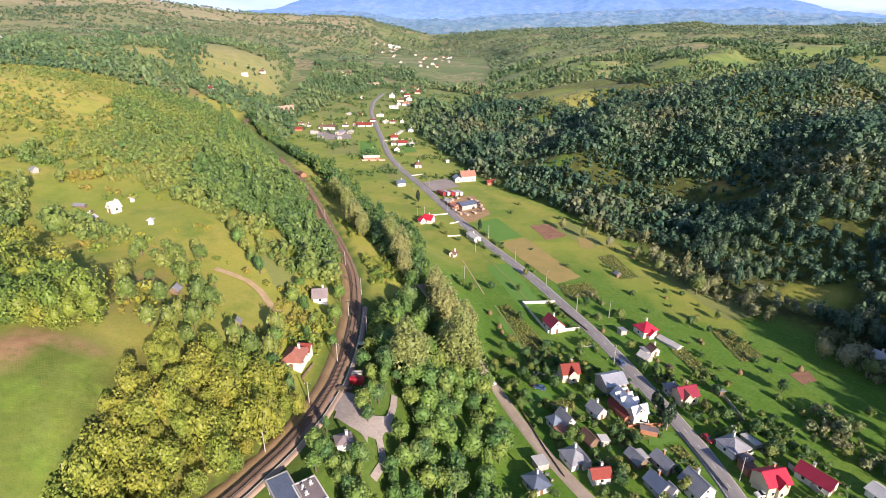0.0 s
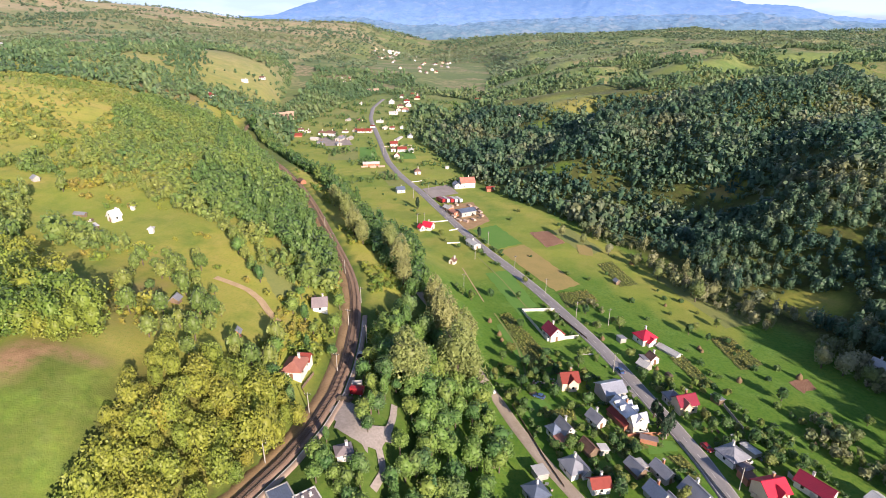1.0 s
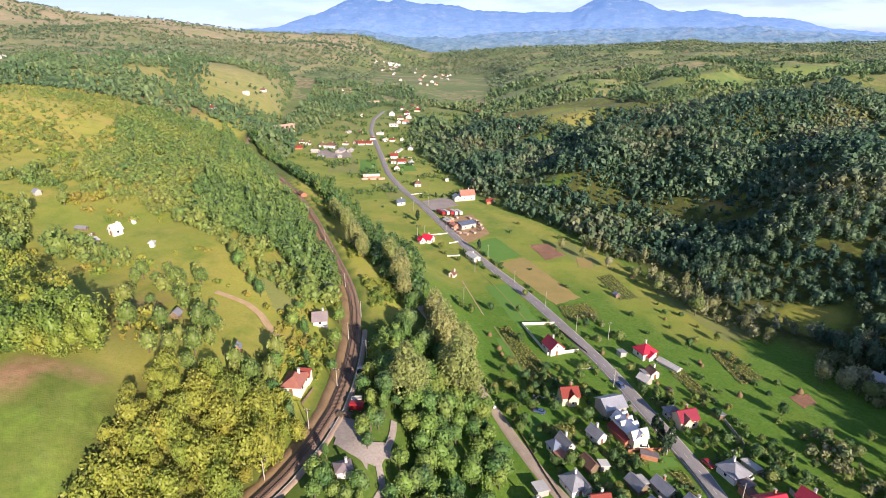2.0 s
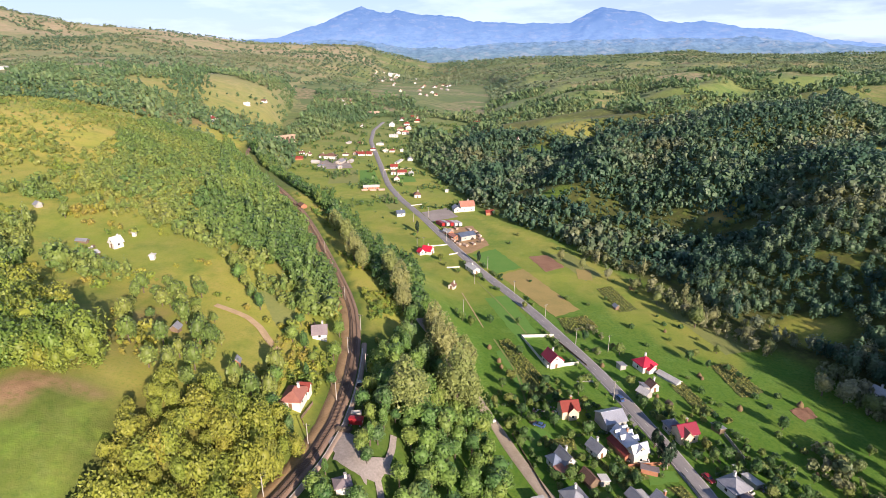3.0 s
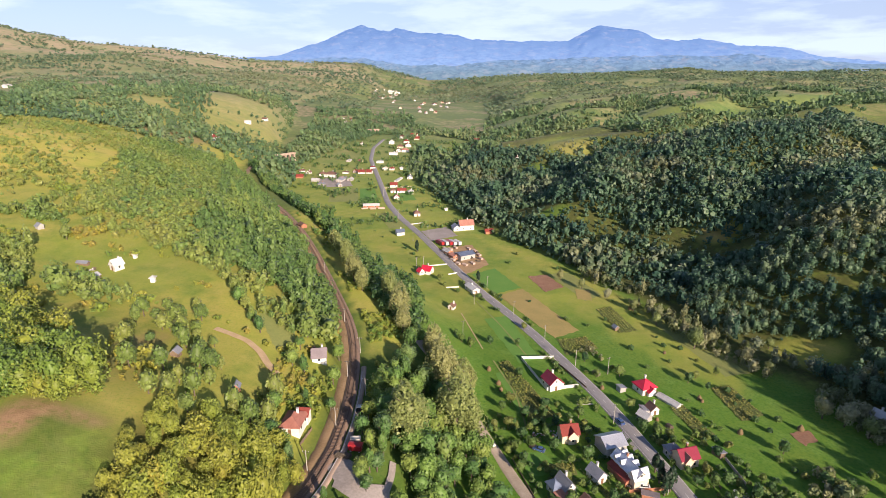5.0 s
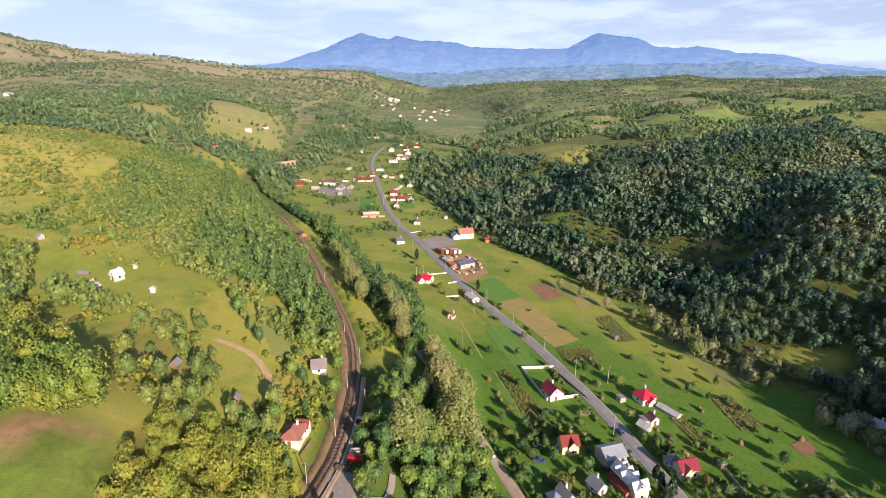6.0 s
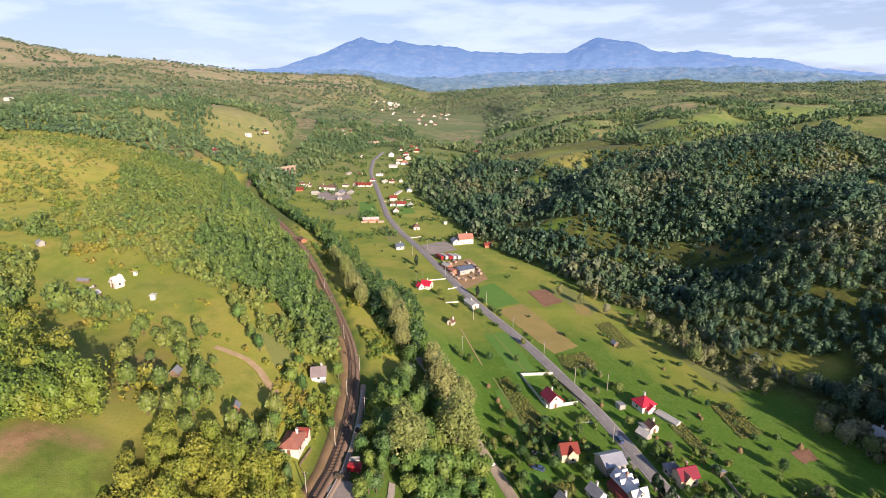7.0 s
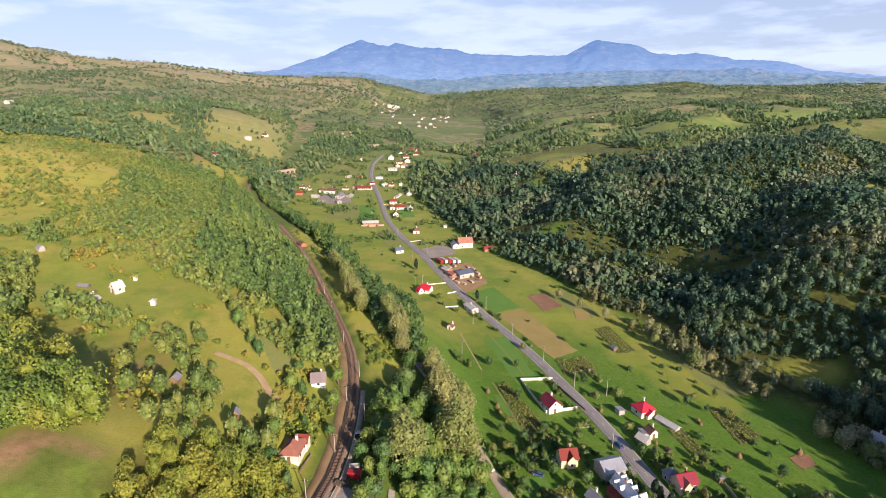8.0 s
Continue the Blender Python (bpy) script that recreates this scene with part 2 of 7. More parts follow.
SHEET = material("silver_sheet_metal", (0.58, 0.61, 0.70), (0.40, 0.42, 0.50), 0.25, 3.0, 0.36, 0.5, stripe=("Y", 0.9), tone=0.1)
SLATE = material("grey_slate_sheets", (0.27, 0.28, 0.33), (0.17, 0.18, 0.22), 0.3, 4.0, 0.42, stripe=("Y", 1.2), tone=0.12)
BLUEROOF = material("blue_grey_sheet", (0.16, 0.2, 0.3), (0.11, 0.14, 0.21), 0.3, 3.0, 0.45, 0.2, stripe=("Y", 0.9), tone=0.08)
BITUMEN = material("mauve_bitumen_felt", (0.26, 0.22, 0.24), (0.17, 0.145, 0.16), 0.2, 3.0, 0.85, tone=0.1)
PALEROOF = material("pale_sheet", (0.55, 0.55, 0.56), (0.4, 0.4, 0.41), 0.3, 4.0, 0.6, stripe=("Y", 0.9), tone=0.08)
FRAME = material("white_window_frame", (0.75, 0.75, 0.73), None, 2.0, 9.0, 0.5)
DOORWOOD = material("brown_door", (0.2, 0.11, 0.06), None, 2.0, 9.0, 0.6)
DARKSTEEL = material("dark_steel", (0.08, 0.08, 0.085), None, 2.0, 9.0, 0.5, 0.6)
TYRE = material("tyre_rubber", (0.03, 0.03, 0.032), None, 3.0, 9.0, 0.9)
REDPAINT = material("red_vehicle_paint", (0.33, 0.025, 0.03), (0.26, 0.02, 0.025), 0.5, 3.0, 0.35)
WHITEPAINT = material("white_vehicle_paint", (0.75, 0.75, 0.75), (0.65, 0.65, 0.65), 0.5, 3.0, 0.35)
BLUEPAINT = material("blue_vehicle_paint", (0.06, 0.12, 0.3), None, 0.5, 3.0, 0.35)
SAWN = material("sawn_boards", (0.6, 0.47, 0.4), (0.46, 0.34, 0.28), 0.8, 6.0, 0.85, stripe=("Y", 2.0), tone=0.15)
HAY = material("hay", (0.2, 0.14, 0.07), (0.13, 0.095, 0.05), 1.5, 8.0, 0.95, bump=0.8)
POLEWOOD = material("grey_pole", (0.42, 0.4, 0.37), (0.3, 0.28, 0.26), 1.0, 6.0, 0.9)
GLASS = bpy.data.materials.new("window_glass")
GLASS.use_nodes = True
GLASS.node_tree.nodes["Principled BSDF"].inputs["Base Color"].default_value = (0.03, 0.035, 0.04, 1)
GLASS.node_tree.nodes["Principled BSDF"].inputs["Roughness"].default_value = 0.08

# ---- shape of the land ----
# lines that run up the valley: (distance, sideways)
RAIL = [(48, -79.2), (72, -60), (92.4, -45.6), (104.4, -39.6), (118.8, -34.1), (132, -31.2), (157.2, -30.7), (180, -32.4), (206.4, -37.2), (228, -44.4), (268.8, -60), (314.4, -77.4),
        (362.4, -97.9), (417.6, -126), (465.6, -157.2), (541.2, -194.4), (586.8, -212.4), (672, -228), (840, -246), (1440, -360)]
ROAD = [(48, 84), (112.8, 80.8), (129.6, 79.9), (142.8, 76.7), (172.8, 70.3), (193.2, 65.5), (213.6, 58.6), (247.2, 47.6), (277.2, 35.2), (309.6, 21.1), (354, 6.1), (418.8, -15.8),
        (478.8, -38.6), (531.6, -54.1), (628.8, -71.9), (741.6, -93.4), (802.8, -105), (912, -114), (1080, -102), (1320, -114), (1800, -156)]
LANE = [(72, 62.4), (96, 49.2), (113.3, 38.5), (129.2, 30.4), (147.4, 23), (159.5, 19.3), (173.3, 14.2), (192, 4.8), (211.2, -9.6), (228, -16.8)]
EDGE = [(48, 180), (163.2, 160.8), (186, 156), (206.4, 150), (216, 135.6), (241.2, 124.8), (276, 117.6), (308.4, 104.4), (348, 85.2), (382.8, 63.6), (426, 32.4), (498, 10.8), (583.2, -15.6),
        (720, -40), (960, 40), (1190, 100), (1500, 150), (2000, 190), (2880, 120)]
FOOT = [(48, 57.6), (120, 54), (180, 50.4), (264, 74.4), (360, 62.4), (480, 48), (720, 43.2)]
# hills and hollows: x, y, radius, height
HILLS = [(-96, 102, 26.4, 11.5), (-120, 134.4, 26.4, 3.1), (-114, 180, 36, -4), (-168, 204, 42, -7.6), (-90, 228, 33.6, 4.8), (-216, 288, 54, -3.8), (-288, 396, 72, 5.4),
         (-144, 324, 42, 8.6), (-360, 480, 84, 16.6), (-336, 648, 108, -3.1), (-504, 840, 156, 37.2), (-240, 912, 108, -12.4), (-396, 1080, 156, 38.4),
         # the last hill lies out of view, added to shade the lower meadow
         (180, 228, 42, -10.2), (222, 300, 48, 6.4), (156, 348, 42, -11), (228, 396, 54, 11.2), (300, 456, 72, 4.6), (132, 468, 54, -4.9), (360, 600, 108, 15.2), (208, 90, 27, 25)]
FAR_HILLS = [(120, 912, 108, -5), (660, 1020, 240, 17), (720, 1380, 300, 20), (-312, 1500, 240, 14), (-840, 1440, 360, 60), (-1250, 2280, 540, 70),
             (1250, 2000, 450, 24), (-380, 2350, 200, 30), (420, 2250, 260, 22), (1500, 2700, 400, 26)]
# the rim of the far land: bearing (tangent), rise over the valley's eye level (tangent)
RIM = [(-1.0, 0.1), (-0.768, 0.083), (-0.722, 0.073), (-0.674, 0.065), (-0.627, 0.0544), (-0.529, 0.049), (-0.431, 0.038), (-0.333, 0.0271), (-0.263, 0.024), (-0.144, 0.0186), (-0.084, 0.006),
       (-0.024, -0.0064), (0.036, -0.0045), (0.117, -0.0006), (0.217, 0.0023), (0.317, 0.0042), (0.387, 0.008), (0.436, 0.0115), (0.477, 0.0071), (0.618, 0.0071), (0.786, 0.009), (1.0, 0.012)]
RIM_AWAY = 3400


def along(table, y):
    t = np.array(table, float)
    return np.interp(y, t[:, 0], t[:, 1])


def eased(table, y):
    return (along(table, y - 14) + 2 * along(table, y) + along(table, y + 14)) / 4


def step(t):
    t = np.clip(t, 0, 1)
    return t * t * (3 - 2 * t)


def rolling(x, y):
    """Low waves of the land, stronger far off."""
    a = np.sin(x / 73 + 1.3 * np.sin(y / 100)) * np.sin(y / 85 + 0.9 * np.sin(x / 116))
    b = np.sin(x / 228 + 1.1 * np.sin(y / 312) + 0.7) * np.sin(y / 276 + 1.4 * np.sin(x / 372))
    return 1.7 * a * step((y - 300) / 600) + 4.8 * a * step((y - 840) / 1080) + 15 * b * step((y - 780) / 1800)


def height(x, y):
    x, y = np.asarray(x, float), np.asarray(y, float)
    rail, edge, foot = eased(RAIL, y), eased(EDGE, y), along(FOOT, y)
    floor_z = 0.012 * np.minimum(y, 1500) + 0.004 * np.maximum(y - 1500, 0)
    terrace = (22.8 - 0.002 * y) * (1 - step((y - 624) / 240))
    z = floor_z + terrace * step((rail + foot - x) / (foot - 8.4))
    left = np.maximum(0, rail - 6 - x)
    z = z + 54 * (1 - np.exp(-left / 132)) * (1 - 0.5 * step((y - 600) / 360))
    right = np.maximum(0, x - edge - 4.8)
    z = z + 50.4 * (1 - np.exp(-right / 156)) * (1 - 0.6 * step((y - 1100) / 1200))
    side = step(left / 30) + step(right / 30)
    # spurs and gullies of the shaded slope
    u, w = -0.62 * x + 0.785 * y, 0.785 * x + 0.62 * y
    spurs = np.sin(u / 34 + 1.1 * np.sin(w / 90) + 0.4) + 0.5 * np.sin(u / 15 + 1.7 * np.sin(w / 47))
    z = z + 8.5 * spurs * step((right - 12) / 90) * (1 - 0.4 * step((y - 900) / 600))
    for a, b, s, h in HILLS:
        z = z + np.minimum(side, 1) * h * np.exp(-((x - a) ** 2 + (y - b) ** 2) / (2 * s * s))
    for a, b, s, h in FAR_HILLS:
        z = z + h * np.exp(-((x - a) ** 2 + (y - b) ** 2) / (2 * s * s))
    rim = 130 + RIM_AWAY * along(RIM, x / np.maximum(y, 200))
    start = 1350 + 1250 * np.exp(-((x / np.maximum(y, 200) + 0.03) / 0.12) ** 2)
    k = step((y - start) / (RIM_AWAY - start))
    z = z * (1 - k) + rim * k
    return z + np.minimum(side, 1) * rolling(x, y) * (1 - 0.75 * step((y - 2600) / 700)) - 0.05 * np.maximum(0, y - RIM_AWAY)
# ---- end of the land ----


def place(x, y):
    return float(height(x, y))


def spaced(stops):
    """Grid lines: (from, to, step) runs joined."""
    out = []
    for a, b, s in stops:
        out += list(np.arange(a, b, s))
    return np.array(out + [stops[-1][1]])


def inside(poly, x, y):
    """Which of the points lie in a polygon."""
    x, y = np.asarray(x, float), np.asarray(y, float)
    r = np.zeros(x.shape, bool)
    n = len(poly)
    for i in range(n):
        (x1, y1), (x2, y2) = poly[i], poly[(i + 1) % n]
        if y1 != y2:
            r ^= ((y1 > y) != (y2 > y)) & (x < (x2 - x1) * (y - y1) / (y2 - y1) + x1)
    return r


def patchy(x, y, size, seed):
    """A smooth value from 0 to 1 over the land, for gaps and groups."""
    s = seed * 1.7
    v = np.sin(x / size + 1.9 * np.sin(y / size * 0.8 + s)) + np.sin(y / size * 1.1 + 1.6 * np.sin(x / size * 0.7 + 2 * s) + s)
    v += 0.6 * np.sin(x / size * 2.3 + s + 1.2 * np.sin(y / size * 2.1)) + 0.5 * np.sin((x + y) / size * 3.1 + 2 * s)
    return np.clip(0.5 + v / 5.2, 0, 1)


def quads_mesh(name, verts, quads, mat, tint=None, smooth=False):
    me = bpy.data.meshes.new(name)
    verts, quads = np.asarray(verts, np.float32), np.asarray(quads, np.int32)
    me.vertices.add(len(verts))
    me.vertices.foreach_set("co", verts.ravel())
    k = quads.shape[1]
    me.loops.add(quads.size)
    me.loops.foreach_set("vertex_index", quads.ravel())
    me.polygons.add(len(quads))
    me.polygons.foreach_set("loop_start", np.arange(0, quads.size, k, dtype=np.int32))
    if smooth:
        me.polygons.foreach_set("use_smooth", np.ones(len(quads), bool))
    me.update(calc_edges=True)
    if tint is not None:
        att = me.attributes.new("tint", "FLOAT", "POINT")
        att.data.foreach_set("value", np.asarray(tint, np.float32))
    me.materials.append(mat)
    return me


# ---- ground, road, lane, railway bed ----
def build_ground():
    xs = spaced([(-4600, -1500, 100), (-1500, -600, 30), (-600, -300, 10), (-300, 300, 4), (300, 600, 10), (600, 1500, 30), (1500, 4600, 100)])
    ys = spaced([(-400, 20, 30), (20, 500, 4), (500, 900, 8), (900, 1500, 20), (1500, 3000, 40), (3000, 4700, 85)])
    gx, gy = np.meshgrid(xs, ys)
    gz = height(gx, gy)
    n, m = gx.shape
    i = np.arange(n * m).reshape(n, m)
    quads = np.stack([i[:-1, :-1], i[:-1, 1:], i[1:, 1:], i[1:, :-1]], -1).reshape(-1, 4)
    me = quads_mesh("ground", np.stack([gx, gy, gz], -1).reshape(-1, 3), quads, GROUND, smooth=True)
    x, y = gx.ravel(), gy.ravel()
    cover = np.zeros((len(x), 4), np.float32)
    cover[:, 3] = 1
    rail, edge = eased(RAIL, y), eased(EDGE, y)
    left, right = step((rail - 2 - x) / 10), step((x - edge) / 10)
    cover[:, 0] = np.maximum(0.75 * left, 0.3 * right)
    # grass turns drier and paler with distance, partly in place of haze
    cover[:, 0] = np.maximum(cover[:, 0], 0.5 * step((y - 900) / 500))
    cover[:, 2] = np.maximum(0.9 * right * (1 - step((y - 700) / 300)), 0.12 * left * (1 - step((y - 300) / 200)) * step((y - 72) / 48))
    cover[:, 0] = np.maximum(cover[:, 0], 0.4 * step((y - 330) / 300))
    lot = np.floor((y + 0.3 * x) / 19 + 0.25 * np.sin(x / 23))
    worn = np.modf(np.abs(np.sin(lot * 12.9898 + np.floor((x - eased(ROAD, y)) / 1000) * 4.1) * 43758.5453))[0]
    floor_k = step((x - rail - 40) / 12) * step((edge + 2 - x) / 8)
    cover[:, 0] = np.maximum(cover[:, 0], floor_k * step((y - 235) / 60) * (1 - step((y - 950) / 100)) * (0.1 + 0.5 * worn))
    cover[:, 0] = np.maximum(cover[:, 0], 0.6 * floor_k * step((x - edge + 26) / 10) * step((y - 205) / 20) * (1 - step((y - 400) / 60)))
    dry_bank = step((x - rail - 3) / 3) * step((rail + 26 - x) / 8) * step((y - 178) / 20) * (1 - step((y - 400) / 40))
    cover[:, 0] = np.maximum(cover[:, 0], 0.9 * dry_bank)
    bank = step((x - rail + 14) / 10) * step((rail + 41 - x) / 12) * (1 - dry_bank)
    cover[:, 2] = np.maximum(cover[:, 2], 0.5 * bank)
    bearing = x / np.maximum(y, 200)
    cover[:, 0] = np.maximum(cover[:, 0], step((y - 1900) / 500) * step((-0.1 - bearing + 0.12 * patchy(x, y, 160, 2.0)) / 0.14))
    for cx, cy, rx, ry, chan, amount in PATCHES:
        d = np.sqrt(((x - cx) / rx) ** 2 + ((y - cy) / ry) ** 2)
        k = 1 - step((d - 0.75) / 0.5)
        if chan == 3:
            cover[:, 0] *= 1 - k * amount
            cover[:, 2] *= 1 - k * amount
        else:
            cover[:, 2] *= 1 - 0.8 * k
            cover[:, chan] = np.maximum(cover[:, chan], k * amount)
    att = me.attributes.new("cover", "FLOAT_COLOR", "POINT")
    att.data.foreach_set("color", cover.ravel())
    return tagged(new("ground", me), "rolling green valley meadow with drier hillsides", "ground", kind="structure")


# parts of the land with a cover of their own: x, y, half sizes, which cover (0 dry, 1 soil, 2 dark ground, 3 plain
# grass), amount
PATCHES = [(-98, 106, 2.6, 9, 1, 1.0), (-92, 112.5, 9, 3.2, 1, 0.8), (-91, 90, 20, 27, 3, 0.75), (-91, 90, 20, 27, 2, 0.6), (-99, 164, 6, 11, 1, 0.5), (-62, 100, 20, 30, 2, 0.8), (-300, 396, 108, 72, 0, 1.0), (-144, 234, 48, 30, 3, 0.3),
           (98, 262, 14, 30, 0, 0.42), (84, 300, 16, 40, 0, 0.42), (110, 232, 12, 26, 0, 0.4), (62, 350, 16, 40, 0, 0.4), (122, 212, 8, 20, 0, 0.4), (40, 395, 14, 30, 0, 0.4), (-130, 610, 30, 40, 0, 0.35),
           (195, 362, 16, 14, 0, 1.0), (192, 360, 12, 9, 1, 0.5), (154, 677, 40, 48, 0, 0.45), (160, 660, 26, 22, 1, 0.35), (104, 591, 20, 22, 3, 0.8), (92, 430, 12, 9, 3, 0.8), (354, 438, 16, 40, 0, 0.8), (172, 226, 16, 12, 0, 0.8), (-320, 640, 40, 40, 1, 0.7), (500, 920, 60, 50, 3, 0.9)]
build_ground()


def ribbon(name, line, half, mat, lift, y0, y1, label, category, sag=0.0, every=3.0, kind="structure", offset=0.0, flat=True):
    """A strip that follows a line up the valley and lies on the land."""
    ys = np.arange(y0, y1 + 0.01, every)
    xs = eased(line, ys) if len(line) > 4 else along(line, ys)
    dx = np.gradient(xs, ys)
    ln = np.sqrt(1 + dx * dx)
    nx, ny = 1 / ln, -dx / ln
    cols = [-half - 0.35, -half, -half / 3, half / 3, half, half + 0.35]
    low = [-0.5, 0, sag, sag, 0, -0.5]
    zc = height(xs, ys)
    verts = []
    for c, dz in zip(cols, low):
        px, py = xs + nx * (c + offset), ys + ny * (c + offset)
        z = np.maximum(height(px, py), zc if flat else -1e9) + lift + dz
        verts.append(np.stack([px, py, z], -1))
    v = np.stack(verts, 1)
    n, m = v.shape[:2]
    i = np.arange(n * m).reshape(n, m)
    q = np.stack([i[:-1, :-1], i[:-1, 1:], i[1:, 1:], i[1:, :-1]], -1).reshape(-1, 4)
    return tagged(new(name, quads_mesh(name, v.reshape(-1, 3), q, mat, smooth=True)), label, category, kind=kind)


ribbon("road", ROAD, 2.8, ASPHALT, 0.25, 60, 1010, "grey asphalt valley road with worn edges", "road", 0.05)
ribbon("lane", LANE, 1.9, GRAVEL, 0.2, 74, 215, "pale gravel lane past the gardens", "lane", -0.05)
ribbon("railway_bed", RAIL, 1.9, BALLAST, 0.45, 54, 700, "rusty brown railway ballast on a terrace", "railway bed", 0.12)


def road_lines():
    """Worn centre dashes and edge lines of the road."""
    ys = np.arange(70, 420, 0.5)
    xs = eased(ROAD, ys)
    s = np.concatenate([[0], np.cumsum(np.hypot(np.diff(xs), np.diff(ys)))])
    for name, offset, dash, gap, half in (("centre_line", 0.0, 3.0, 4.5, 0.08), ("edge_line", -2.5, 400.0, 1.0, 0.07), ("edge_line", 2.5, 400.0, 1.0, 0.07)):
        verts, quads, k = [], [], 0.0
        while k < s[-1] - 1:
            t = np.arange(k, min(k + dash, s[-1]), 1.0)
            y, x = np.interp(t, s, ys), np.interp(t, s, xs)
            if len(t) > 1:
                dx, dy = np.gradient(x), np.gradient(y)
                l = np.hypot(dx, dy)
                nx, ny = dy / l, -dx / l
                z = height(x, y) + 0.25 + (0.065 if offset == 0 else 0.03)
                for a in range(len(t)):
                    for o in (offset - half, offset + half):
                        verts.append((x[a] + nx[a] * o, y[a] + ny[a] * o, z[a]))
                    if a:
                        b = len(verts)
                        quads.append((b - 4, b - 3, b - 1, b - 2))
            k += dash + gap
        tagged(new(name, quads_mesh(name, verts, quads, LINE)), "worn white painted road line", "road marking", kind="structure")


road_lines()


# ---- plots, yards and tracks on the ground ----
def sheet(corners, n, m, lift):
    """A draped patch between four corners on the land."""
    a, b, c, d = [np.array(k, float) for k in corners]
    u, v = np.meshgrid(np.linspace(0, 1, n), np.linspace(0, 1, m))
    u, v = u[..., None], v[..., None]
    p = (1 - u) * (1 - v) * a + u * (1 - v) * b + u * v * c + (1 - u) * v * d
    wob = 0.35 * np.stack([np.sin(p[..., 1] * 0.9) + np.sin(p[..., 0] * 1.7), np.sin(p[..., 0] * 1.1) + np.sin(p[..., 1] * 1.9)], -1)
    p = p + wob * 0.6
    z = height(p[..., 0], p[..., 1]) + lift
    i = np.arange(n * m).reshape(m, n)
    q = np.stack([i[:-1, :-1], i[:-1, 1:], i[1:, 1:], i[1:, :-1]], -1).reshape(-1, 4)
    return np.concatenate([p, z[..., None]], -1).reshape(-1, 3), q


def plot(name, corners, mat, label, category="field", lift=0.1):
    v, q = sheet(corners, 30, 30, lift)
    return tagged(new(name, quads_mesh(name, v, q, mat, smooth=True)), label, category, kind="structure")


def strip(name, line, half, mat, lift, label, category, steps=8):
    """A track along any line of points."""
    pts = np.array(line, float)
    t = np.linspace(0, len(pts) - 1, (len(pts) - 1) * steps + 1)
    k = np.ones(5) / 5
    c = np.stack([np.interp(t, np.arange(len(pts)), pts[:, j]) for j in (0, 1)], -1)
    for j in (0, 1):
        c[2:-2, j] = np.convolve(c[:, j], k, "valid")
    d = np.gradient(c, axis=0)
    d /= np.linalg.norm(d, axis=1)[:, None]
    n = np.stack([d[:, 1], -d[:, 0]], -1)
    rows = [c + n * o for o in (-half, -half / 3, half / 3, half)]
    p = np.stack(rows, 1)
    z = height(p[..., 0], p[..., 1]) + lift
    v = np.concatenate([p, z[..., None]], -1)
    i = np.arange(v.shape[0] * 4).reshape(-1, 4)
    q = np.stack([i[:-1, :-1], i[:-1, 1:], i[1:, 1:], i[1:, :-1]], -1).reshape(-1, 4)
    return tagged(new(name, quads_mesh(name, v.reshape(-1, 3), q, mat, smooth=True)), label, category, kind="structure")


STUBBLE = material("dry_stubble", (0.37, 0.28, 0.1), (0.27, 0.23, 0.075), 0.12, 1.4, 0.95, bump=0.7, depth=0.2)
TILLED = material("tilled_soil", (0.45, 0.26, 0.165), (0.35, 0.19, 0.12), 0.2, 1.5, 0.95, bump=0.8, depth=0.2, stripe=("X", 1.2, 1.5))
MOWN = material("mown_grass", (0.09, 0.225, 0.03), (0.125, 0.25, 0.04), 0.1, 1.2, 0.95, bump=0.5, depth=0.2)
PASTURE = material("yellowed_pasture", (0.24, 0.26, 0.075), (0.17, 0.21, 0.06), 0.08, 1.0, 0.95, bump=0.5, depth=0.2)
CORN_SOIL = material("corn_ground", (0.16, 0.18, 0.05), (0.11, 0.14, 0.035), 0.3, 2.0, 0.95, bump=0.6, depth=0.2)
CORN_LEAVES = foliage("corn_leaves", [(0.17, 0.23, 0.04), (0.25, 0.28, 0.06), (0.33, 0.3, 0.08)], "tint")


# plots
plot("stubble_field", [(34, 298), (50, 308), (71, 252), (57, 244)], STUBBLE, "brown harvested plot beside the road", "field", 0.14)
plot("soil_plot", [(56, 329), (69, 332), (76, 311), (63, 303)], TILLED, "reddish tilled plot on the meadow", "field", 0.14)
plot("corn_plot", [(58, 242), (73, 245), (76, 233), (59, 227)], CORN_SOIL, "square plot of ripening corn", "field", 0.14)
plot("corn_strip", [(26, 220), (31, 222), (45, 180), (35, 176)], CORN_SOIL, "long strip of ripening corn beside the walled yard", "field", 0.14)
plot("corn_strip", [(91, 185), (97, 187), (101, 167), (95, 165)], CORN_SOIL, "strip of corn behind the gardens", "field", 0.14)
plot("vineyard_plot", [(114, 199), (123, 201), (126, 180), (115, 176)], CORN_SOIL, "plot of tangled bean rows on the meadow", "yard", 0.14)
plot("soil_plot", [(129, 169), (137, 171), (137, 165), (130, 162)], TILLED, "small tilled plot of red soil", "field", 0.14)
plot("corn_strip", [(69, 131), (74, 132), (76, 123), (73, 121)], CORN_SOIL, "strip of corn beside the road", "field", 0.14)
plot("soil_plot", [(82, 308), (90, 305), (88, 290), (80, 292)], STUBBLE, "small dry plot with shrubs", "field", 0.14)
plot("corn_plot", [(87, 278), (96, 282), (101, 252), (91, 249)], CORN_SOIL, "ripening corn plot on the meadow", "field", 0.14)
plot("vegetable_plot", [(35, 146), (43, 148), (46, 144), (37, 141)], CORN_SOIL, "vegetable rows behind the houses", "field", 0.14)
